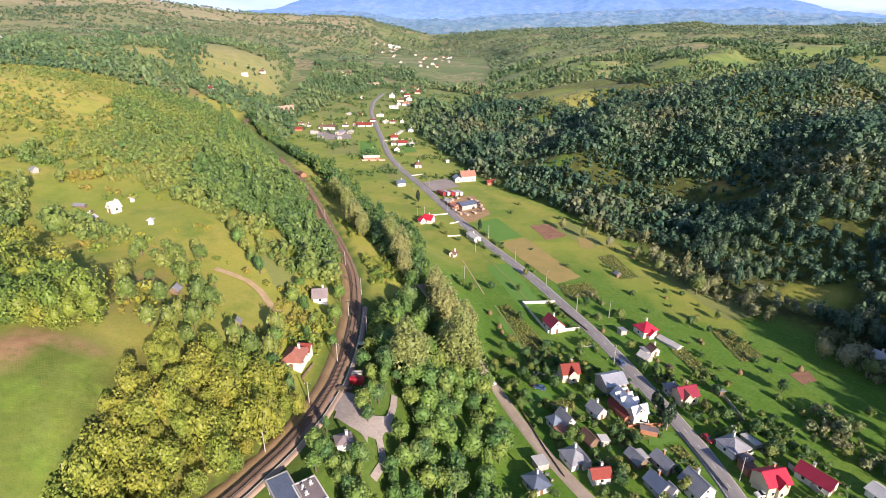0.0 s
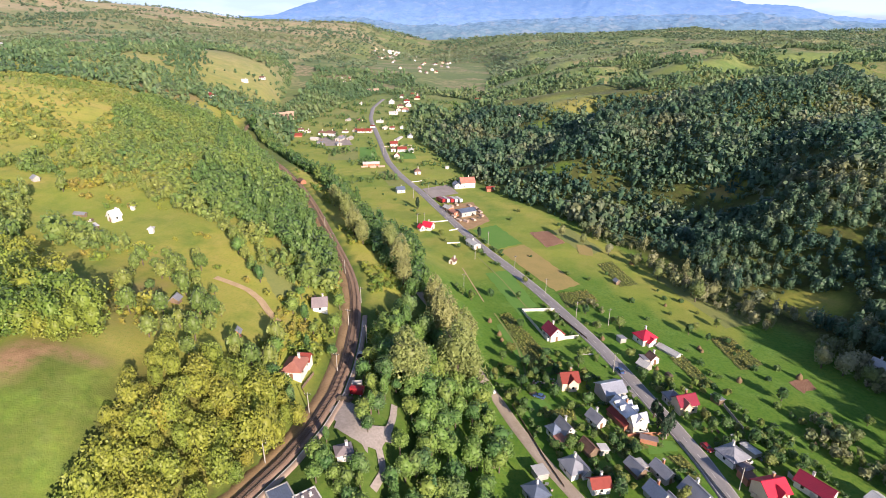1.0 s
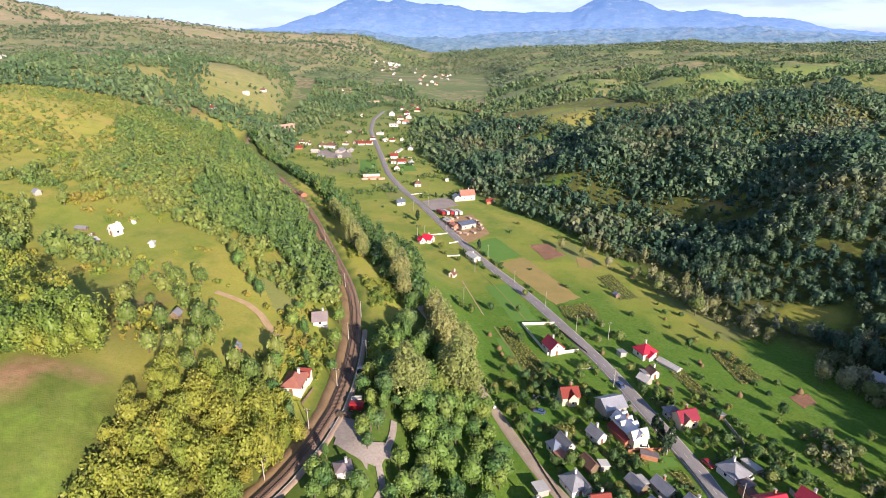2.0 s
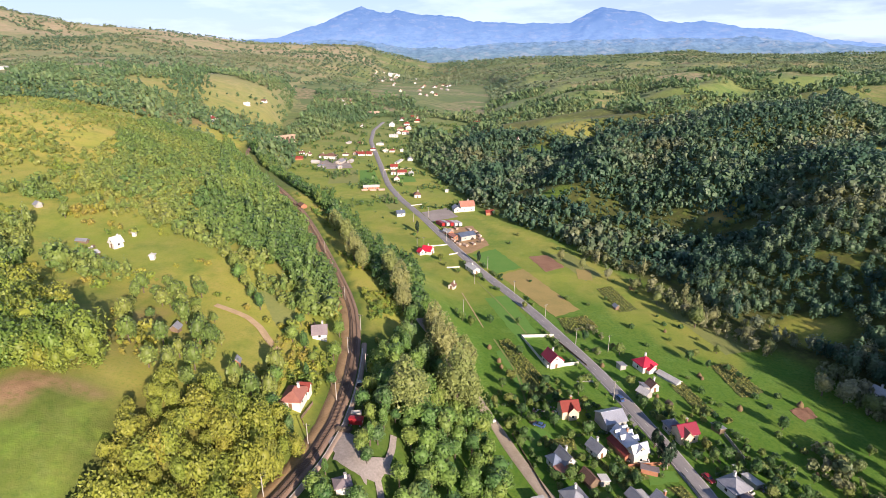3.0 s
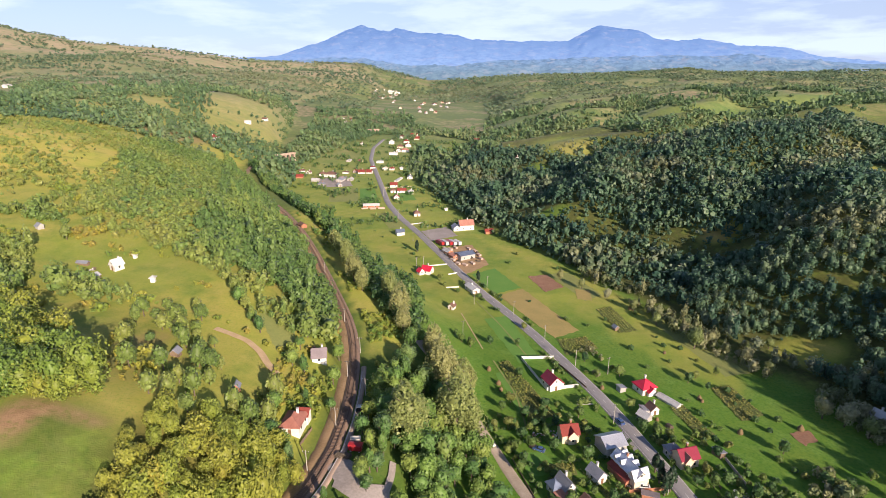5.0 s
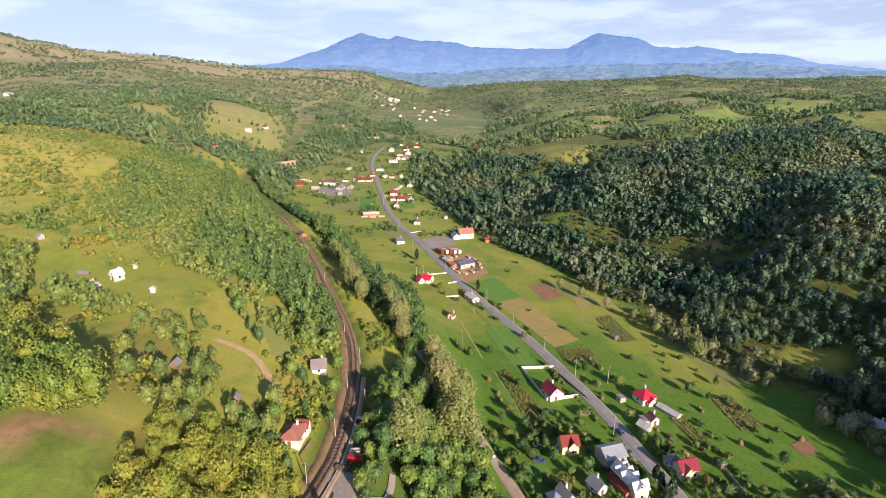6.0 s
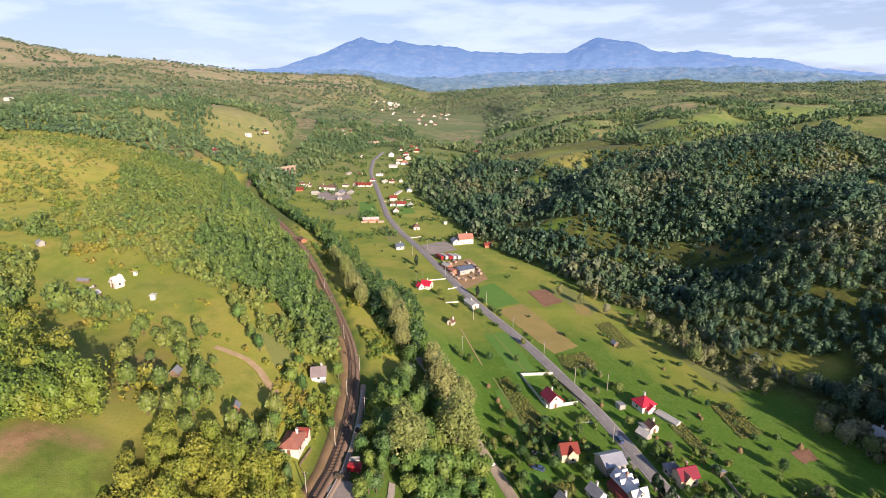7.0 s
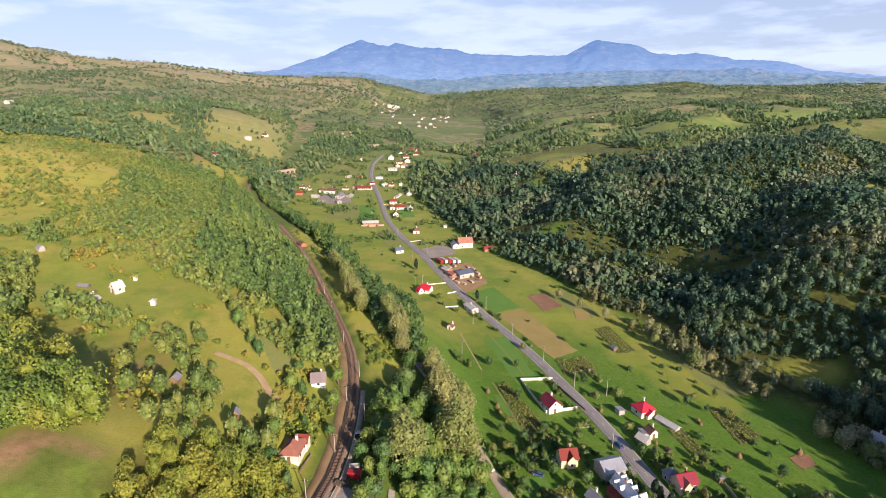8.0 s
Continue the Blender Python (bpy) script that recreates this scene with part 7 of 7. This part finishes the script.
def tube(bm, a, b, r0, r1, sides=8):
    """A tapered round bar from a to b."""
    a, b = Vector(a), Vector(b)
    d = (b - a).normalized()
    u = d.orthogonal().normalized()
    w = d.cross(u)
    ra = [bm.verts.new(a + (u * math.cos(t) + w * math.sin(t)) * r0) for t in (2 * math.pi * k / sides for k in range(sides))]
    rb = [bm.verts.new(b + (u * math.cos(t) + w * math.sin(t)) * r1) for t in (2 * math.pi * k / sides for k in range(sides))]
    for k in range(sides):
        bm.faces.new((ra[k], ra[(k + 1) % sides], rb[(k + 1) % sides], rb[k]))
    bm.faces.new(ra[::-1])
    bm.faces.new(rb)
    return bm


def thing(name, x, y, rot, label, category, group="", lift=0.0):
    root = new(name)
    root.empty_display_size = 1
    root.matrix_basis = pose(x, y, place(x, y) + lift, 0, 0, rot)
    return tagged(root, label, category, group)


def utility_pole(x, y, rot, high=8.5):
    root = thing("utility_pole", x, y, rot, "grey concrete utility pole with crossarm", "utility pole", "utility poles")
    part("pole", tube(bmesh.new(), (0, 0, -0.5), (0, 0, high), 0.16, 0.1), POLEWOOD, root)
    arm = part("crossarm", boxed(-0.9, 0.9, -0.06, 0.06, high - 0.7, high - 0.55), DARKSTEEL, root)
    for k in (-0.8, 0.0, 0.8):
        part("insulator", tube(bmesh.new(), (k, 0, high - 0.55), (k, 0, high - 0.3), 0.06, 0.04, 6), FRAME, arm)
    return root


def haystack(x, y, s, seed):
    r = random.Random(seed)
    bm = bmesh.new()
    sides, rings = 12, [(1.0, -0.2), (1.25, 0.5), (1.2, 1.1), (0.85, 1.8), (0.4, 2.4), (0.1, 2.75)]
    vs = [[bm.verts.new(((a + r.uniform(-0.1, 0.1)) * math.cos(2 * math.pi * k / sides), (a + r.uniform(-0.1, 0.1)) * math.sin(2 * math.pi * k / sides), z + r.uniform(-0.06, 0.06))) for k in range(sides)] for a, z in rings]
    for a, b in zip(vs, vs[1:]):
        for k in range(sides):
            bm.faces.new((a[k], a[(k + 1) % sides], b[(k + 1) % sides], b[k]))
    bm.faces.new(vs[-1])
    root = thing("haystack", x, y, r.uniform(0, 360), "brown cone-shaped haystack on the meadow", "haystack", "haystacks")
    root.scale = (s, s, s)
    part("heap", bm, HAY, root)
    part("stake", tube(bmesh.new(), (0, 0, 2.2), (0, 0, 2.95), 0.05, 0.04, 6), POLEWOOD, root)


def fence(points, high, mat, label, panel=2.5, posts=True, name="fence"):
    """Panels between posts along a line of points on the land."""
    root = thing(name, points[0][0], points[0][1], 0, label, "fence")
    z_root = place(*points[0])
    x0, y0 = points[0]
    for (ax, ay), (bx, by) in zip(points, points[1:]):
        length = math.hypot(bx - ax, by - ay)
        n = max(1, round(length / panel))
        ang = math.degrees(math.atan2(by - ay, bx - ax))
        for i in range(n):
            t0, t1 = i / n, (i + 1) / n
            px, py = ax + (bx - ax) * t0, ay + (by - ay) * t0
            qx, qy = ax + (bx - ax) * t1, ay + (by - ay) * t1
            z = min(place(px, py), place(qx, qy)) - z_root
            m = pose(px - x0, py - y0, z, 0, 0, ang)
            part("panel", turned(boxed(0.06, length / n - 0.06, -0.05, 0.05, -0.3, high), m), mat, root)
            if posts:
                part("post", turned(boxed(-0.09, 0.09, -0.09, 0.09, -0.4, high + 0.12), m), mat, root)


def wheel(parent, x, y, r, wide=0.22):
    w = part("wheel", tube(bmesh.new(), (x - wide / 2, y, r), (x + wide / 2, y, r), r, r, 12), TYRE, parent)
    s = 1 if x > 0 else -1
    part("rim", tube(bmesh.new(), (x + s * wide / 2, y, r), (x + s * (wide / 2 + 0.02), y, r), r * 0.6, r * 0.55, 10), PALEROOF, w)


def car(x, y, rot, paint, label, lift=0.3):
    root = thing("car", x, y, rot, label, "car", "parked cars", lift)
    body = prism(bmesh.new(), [(-2.1, 0.3), (2.1, 0.3), (2.15, 0.7), (1.9, 0.88), (0.9, 0.98), (-1.5, 1.0), (-2.1, 0.9)], -0.85, 0.85)
    part("body", turned(body, pose(0, 0, 0, 0, 0, 90)), paint, root)
    cab = prism(bmesh.new(), [(-1.7, 0.99), (0.95, 0.96), (0.35, 1.42), (-1.2, 1.45)], -0.74, 0.74)
    part("cabin_glass", turned(cab, pose(0, 0, 0, 0, 0, 90)), GLASS, root)
    top = prism(bmesh.new(), [(-1.25, 1.43), (0.4, 1.41), (0.3, 1.49), (-1.15, 1.51)], -0.7, 0.7)
    part("roof", turned(top, pose(0, 0, 0, 0, 0, 90)), paint, root)
    for sx in (-0.8, 0.8):
        for sy in (-1.35, 1.3):
            wheel(root, sx, sy, 0.32)
        part("headlight", boxed(sx * 0.75 - 0.17, sx * 0.75 + 0.17, 2.08, 2.17, 0.6, 0.76), FRAME, root)
        part("tail_light", boxed(sx * 0.8 - 0.14, sx * 0.8 + 0.14, -2.14, -2.05, 0.65, 0.85), REDPAINT, root)


def lorry(x, y, rot, paint, cover, label):
    root = thing("lorry", x, y, rot, label, "lorry", "parked lorries", 0.15)
    cab = prism(bmesh.new(), [(3.2, 0.5), (5.3, 0.5), (5.35, 1.7), (5.0, 2.9), (3.2, 3.0)], -1.2, 1.2)
    c = part("cab", turned(cab, pose(0, 0, 0, 0, 0, 90)), paint, root)
    part("windscreen", turned(boxed(-1.05, 1.05, 5.18, 5.3, 1.75, 2.6), pose(0, 0, 0, 0, 0, 0)), GLASS, c)
    part("load_box", boxed(-1.25, 1.25, -5.2, 2.9, 1.0, 3.5), cover, root)
    part("chassis", boxed(-0.5, 0.5, -5.0, 5.0, 0.6, 0.95), DARKSTEEL, root)
    for sx in (-1.05, 1.05):
        for sy in (-4.2, -3.0, 1.2, 4.2):
            wheel(root, sx, sy, 0.5, 0.3)


def goods_wagon(x, y, rot):
    root = thing("trailer_hut", x, y, rot, "red wheeled hut with rounded roof beside the track", "wheeled hut", lift=0.0)
    body = part("body", boxed(-1.1, 1.1, -1.9, 1.9, 0.6, 2.2), REDPAINT, root)
    part("roof", prism(bmesh.new(), [(-1.25, 2.15), (1.25, 2.15), (0.9, 2.45), (0, 2.6), (-0.9, 2.45)], -2.1, 2.1), REDPAINT, root)
    window_on(body, 0, -1.9, 1.5, "-y", 0.8, 0.7)
    for sx in (-1.0, 1.0):
        for sy in (-1.3, 1.3):
            wheel(root, sx, sy, 0.38)


def tractor(x, y, rot):
    root = thing("tractor", x, y, rot, "dark blue farm tractor parked by the track", "tractor")
    part("bonnet", boxed(-0.4, 0.4, 0.4, 2.2, 0.8, 1.5), BLUEPAINT, root)
    cab = part("cab", boxed(-0.7, 0.7, -1.0, 0.4, 0.9, 2.4), GLASS, root)
    part("cab_roof", boxed(-0.8, 0.8, -1.1, 0.5, 2.4, 2.52), PALEROOF, cab)
    for sx in (-0.95, 0.95):
        wheel(root, sx, -0.6, 0.75, 0.4)
        wheel(root, sx * 0.85, 1.6, 0.45, 0.25)


def woodpile(x, y, rot, rows=4, cols=7, long_=2.2, label="stack of cut logs on the ground"):
    root = thing("woodpile", x, y, rot, label, "woodpile", "woodpiles")
    for k in range(rows):
        for i in range(cols - k):
            cx = (i - (cols - k) / 2 + 0.5) * 0.36
            part("log", tube(bmesh.new(), (cx, -long_ / 2, 0.16 + k * 0.31), (cx, long_ / 2, 0.16 + k * 0.31), 0.175, 0.16, 7), BARK, root)


def timber_stack(x, y, rot, wide=1.9, long_=4.2, layers=3, label="stack of pale sawn boards on the ground"):
    """Sawn boards in layers with sticks between them."""
    root = thing("timber_stack", x, y, rot, label, "timber stack", "timber stacks", 0.15)
    for k in range(layers):
        z = 0.2 + k * 0.42
        for sy in (-0.4, 0.4):
            part("stick", boxed(-wide / 2, wide / 2, sy * long_ - 0.06, sy * long_ + 0.06, z - 0.1, z), PLANK, root)
        for i in range(4):
            x0 = -wide / 2 + i * wide / 4
            o = 0.15 * math.sin(3.1 * k + 1.7 * i + x)
            part("board", boxed(x0 + 0.02, x0 + wide / 4 - 0.02, -long_ / 2 + o, long_ / 2 + o, z, z + 0.31), SAWN, root)


def rubbish_heap(x, y, rot, seed, label="heap of pale boards and scrap beside the house"):
    """Old boards, sheets and blocks thrown on a heap."""
    r = random.Random(seed)
    root = thing("scrap_heap", x, y, rot, label, "scrap heap", "scrap heaps", 0.05)
    for k in range(14):
        m = pose(r.uniform(-1.6, 1.6), r.uniform(-2.6, 2.6), r.uniform(0.05, 0.7), r.uniform(-25, 25), r.uniform(-25, 25), r.uniform(0, 180))
        w, d, h = r.choice([(0.9, 0.7, 0.05), (1.6, 0.25, 0.08), (0.5, 0.5, 0.4), (1.2, 0.9, 0.06)])
        part(r.choice(["board", "sheet", "crate"]) if h < 0.2 else "crate", turned(boxed(-w / 2, w / 2, -d / 2, d / 2, 0, h), m), r.choice([PALEROOF, WHITE, PLANK, SAWN, SLATE]), root)


def viaduct(x, y, rot, spans, wide, high, label):
    root = thing("viaduct", x, y, rot, label, "viaduct")
    bm = bmesh.new()
    box(bm, -spans * wide / 2 - 2, spans * wide / 2 + 2, -2.2, 2.2, high - 1.2, high)
    part("deck", bm, PLATFORM, root)
    for k in range(spans + 1):
        px = (k - spans / 2) * wide
        part("pier", boxed(px - wide * 0.13, px + wide * 0.13, -1.9, 1.9, -6, high - 1.2), PLATFORM, root)
    for k in range(spans):
        cx = (k - spans / 2 + 0.5) * wide
        r = wide * 0.37
        arc = [(cx - r, high - 1.2)] + [(cx - r * math.cos(t), high - 1.2 - r * (1 - math.sin(t))) for t in (math.pi * i / 10 for i in range(11))] + [(cx + r, high - 1.2)]
        b2 = bmesh.new()
        for i in range(len(arc) - 1):
            (x1, z1), (x2, z2) = arc[i], arc[i + 1]
            if abs(x1 - x2) > 1e-4:
                prism(b2, [(x1, z1), (x2, z2), (x2, high - 1.15), (x1, high - 1.15)], -1.85, 1.85)
        part("arch", b2, PLATFORM, root)
    for s in (-2.1, 2.1):
        part("parapet", boxed(-spans * wide / 2 - 2, spans * wide / 2 + 2, s - 0.15, s + 0.15, high, high + 0.9), PLATFORM, root)


def apartment_block(x, y, rot, wide=15, deep=12, storeys=5):
    root = thing("apartment_block", x, y, rot, "far pale five-storey apartment block", "apartment block", "apartment blocks")
    h = storeys * 2.9
    body = part("wall", boxed(-wide / 2, wide / 2, -deep / 2, deep / 2, -3, h), WHITE, root)
    part("roof", boxed(-wide / 2 - 0.3, wide / 2 + 0.3, -deep / 2 - 0.3, deep / 2 + 0.3, h, h + 0.5), BITUMEN, root)
    for s in range(storeys):
        for k in range(4):
            window_on(body, (k + 0.5) * wide / 4 - wide / 2, -deep / 2, s * 2.9 + 1.6, "-y", 1.8, 1.5)


# poles, haystacks, fences, vehicles
for x, y in [(39.5, 270.5), (51.3, 241.6), (60.8, 217.0), (73.6, 210.4), (10.8, 245.4), (65.6, 175.4), (27.9, 307.6), (-22.4, 405.8), (-38.8, 472.3), (18.7, 285.4), (-61.4, 561.2), (71.8, 138.9), (84.7, 118.1), (3.1, 359.2), (-10.9, 418.5), (-16.7, 342.5), (-12.2, 344.8)]:
    utility_pole(x, y, 20)
for x, y in [(-25.8, 159.9), (-33.8, 171.4), (-42.5, 216.0), (-54.3, 249.9), (-32.8, 143.1), (-37.1, 123.4), (-43.6, 104.5), (-63.2, 275.0), (-31.8, 189.2)]:
    utility_pole(x, y, -10, 7.0)
for i, (x, y) in enumerate([(105.7, 189.1), (105.5, 191.2), (110.6, 169.0), (134.2, 170.9), (117.6, 135.8), (67.8, 198.6), (24.5, 202.2), (123.9, 240.5), (105.9, 228.5), (25.0, 197.6), (21.3, 213.5), (105.8, 277.8), (82.9, 177.0)]):
    haystack(x, y, 0.6 + 0.12 * (i % 4), i)
fence([(52.2, 224.0), (37.1, 223.4), (44.3, 197.5), (58.2, 200.3)], 1.5, WHITE, "white rendered wall round the yard", 3.0, True)
fence([(101.6, 123.2), (104.4, 111.7)], 1.7, PALEROOF, "pale concrete panel fence between the houses", 2.0, True)
fence([(98.1, 154.9), (98.6, 142.7)], 1.3, GREYWALL, "grey concrete garden wall", 3.0, True)
fence([(52.4, 221.2), (61.3, 198.9)], 1.0, PLANK, "wooden paling fence along the road", 2.0, True)
fence([(59.7, 139.7), (73.7, 141.0)], 1.3, BRICK, "low brick wall before the yard", 3.0, True)
fence([(24.5, 155.3), (31.3, 130.1), (35.0, 119.0)], 0.75, PLANK, "weathered wooden fence along the lane", 2.2, True)
fence([(75.5, 136.9), (79.5, 114.0)], 1.0, GREYWALL, "grey concrete roadside fence", 2.5, True)
fence([(-8.4, 348.3), (3.6, 351.7)], 0.8, WHITE, "white yard wall by the road", 3.0, False)
fence([(4.5, 332.1), (10.5, 335.2)], 0.8, WHITE, "white gate wall by the road", 3.0, False)
fence([(2.9, 309.6), (10.9, 310.6)], 0.8, WHITE, "white rendered garden wall", 3.0, False)
fence([(-26.8, 452.3), (-15.8, 457.8)], 0.8, WHITE, "white wall before the house", 3.0, False)
fence([(-64.9, 601.4), (-34.8, 611.2)], 0.8, CREAM, "long pale plot wall", 4.0, False)
fence([(86.9, 116.0), (91.6, 111.7)], 1.4, CREAM, "cream front garden wall", 2.5, True)
fence([(88.8, 148.6), (90.0, 141.1)], 1.0, PLANK, "weathered wooden garden fence", 2.2, True)
fence([(-39.6, 140.2), (-41.2, 132.5), (-38.8, 128.9)], 1.0, PLANK, "wooden fence round the cottage garden", 2.2, True)
fence([(54.4, 187.6), (61.1, 187.2)], 0.8, PALEROOF, "low stack of pale boards beside the plot", 3.0, False)
car(82.7, 134.1, 200, REDPAINT, "red car driving along the road")
car(68.0, 175.4, 18, BLUEPAINT, "blue car on the road beside the hall")
car(17.4, 162.6, 215, WHITEPAINT, "white van-like car on the gravel lane")
car(64.9, 141.6, 80, WHITEPAINT, "white car parked before the long house")
car(62.1, 142.1, 80, DARKSTEEL, "dark car parked before the long house")
car(92.0, 129.1, 30, WHITEPAINT, "white car in the yard")
car(34.5, 159.7, 60, BLUEPAINT, "blue car behind the lane")
car(88.1, 112.5, 100, WHITEPAINT, "white car in the front yard")
lorry(-1.2, 395.9, 28, REDPAINT, REDPAINT, "parked lorry with a red load box by the sawmill")
lorry(2.2, 396.0, 28, WHITEPAINT, PALEROOF, "parked lorry with a pale load box by the sawmill")
lorry(5.3, 396.0, 28, REDPAINT, REDPAINT, "parked lorry with a red load box by the sawmill")
lorry(8.3, 396.0, 28, WHITEPAINT, PALEROOF, "parked lorry with a pale load box by the sawmill")
lorry(11.8, 396.0, 28, REDPAINT, PALEROOF, "parked lorry with a pale load box by the sawmill")
goods_wagon(-24.9, 132.0, 80)
tractor(-26.3, 150.6, -10)
woodpile(-27.1, 129.0, 70)
woodpile(32.8, 161.7, 40)
woodpile(51.8, 171.0, 10)
woodpile(21.4, 363.6, 60)
woodpile(26.2, 376.1, 20)
woodpile(26.2, 357.6, 80)
woodpile(-29.2, 129.0, 60)
woodpile(27.9, 155.9, 30)
woodpile(85.9, 172.9, 20)
woodpile(11.9, 357.5, 30)
for x, y, rot in ((2.5, 385, 28), (6.5, 383.5, 30), (10.5, 387, 26), (1.5, 378.5, 30), (20.5, 384, 24), (24.5, 379, 30), (27, 370, 26), (11.5, 352, 36), (16, 349.5, 40), (21.5, 352.5, 30), (27.5, 362, 30), (8, 360, 32)):
    timber_stack(x, y, rot)
timber_stack(-58, 507, 98, 2.0, 6.0, 4, "stack of reddish boards beside the long barn")
timber_stack(-66, 505.5, 98, 2.0, 6.0, 4, "stack of reddish boards beside the long barn")
timber_stack(-74, 506.5, 98, 2.0, 6.0, 3, "stack of reddish boards beside the long barn")
rubbish_heap(95.4, 138.6, 20, 1)
rubbish_heap(97.2, 131.2, 30, 2)
rubbish_heap(36.4, 167.5, 80, 3, "heap of pale boards and scrap at the garden's end")
rubbish_heap(41.5, 168.2, 70, 4, "heap of pale boards and scrap at the garden's end")
rubbish_heap(28.8, 119.2, 20, 5, "heap of old boards beside the lane")
rubbish_heap(-153, 222, 20, 6, "scattered boards and scrap at the hill farm")
viaduct(-212.5, 725.4, 55, 5, 7.5, 9, "pale stone railway viaduct among trees")
viaduct(-133.2, 1076.0, 30, 3, 6.5, 8, "far pale stone railway viaduct")
apartment_block(-223, 2421, 8)
apartment_block(-213, 2444, 8)
apartment_block(-203, 2467, 8)
apartment_block(-192, 2489, 8)

# the far town
rf = random.Random(11)
TOWN_A = [(-228, 2589), (-232, 2266), (-196, 2225), (-280, 2403), (-60, 1521), (-22, 1997), (-190, 2327), (-273, 2369), (-194, 2221), (-192, 2223), (-195, 2172), (-220, 2167), (-258, 2509), (-174, 2079), (-103, 2142), (-215, 2149), (-175, 2012), (-180, 2351), (27, 2069), (16, 2031), (-197, 2240), (-239, 2142), (-63, 2042)]
TOWN_B = [(-221, 2426), (-111, 2379), (-150, 2592), (-206, 2232), (-69, 1726), (-29, 1981), (17, 1840), (-3, 1904), (-120, 1608), (-186, 2190), (-270, 2290), (-42, 1487), (-272, 2207), (-44, 2332), (-30, 1633), (2, 2083), (-17, 1527), (-220, 2690), (-227, 2469), (-226, 2494), (-226, 2134), (-185, 2234), (-69, 1962)]
for x, y in TOWN_A + TOWN_B:
    w = rf.uniform(6, 9)
    roof = rf.choice([BRICKRED, BROWN, PALEROOF, PINKTILE])
    tone = {BRICKRED: "red", BROWN: "brown", PALEROOF: "pale", PINKTILE: "pink"}[roof]
    house(x, y, rf.uniform(-40, 40), [(0, 0, w, w * 1.3, 3.2, 6.4, "gable", rf.choice([WHITE, CREAM, GREYWALL]), roof, 0)], "distant town house with " + tone + " roof", group="town houses", near=False, chimney=False)
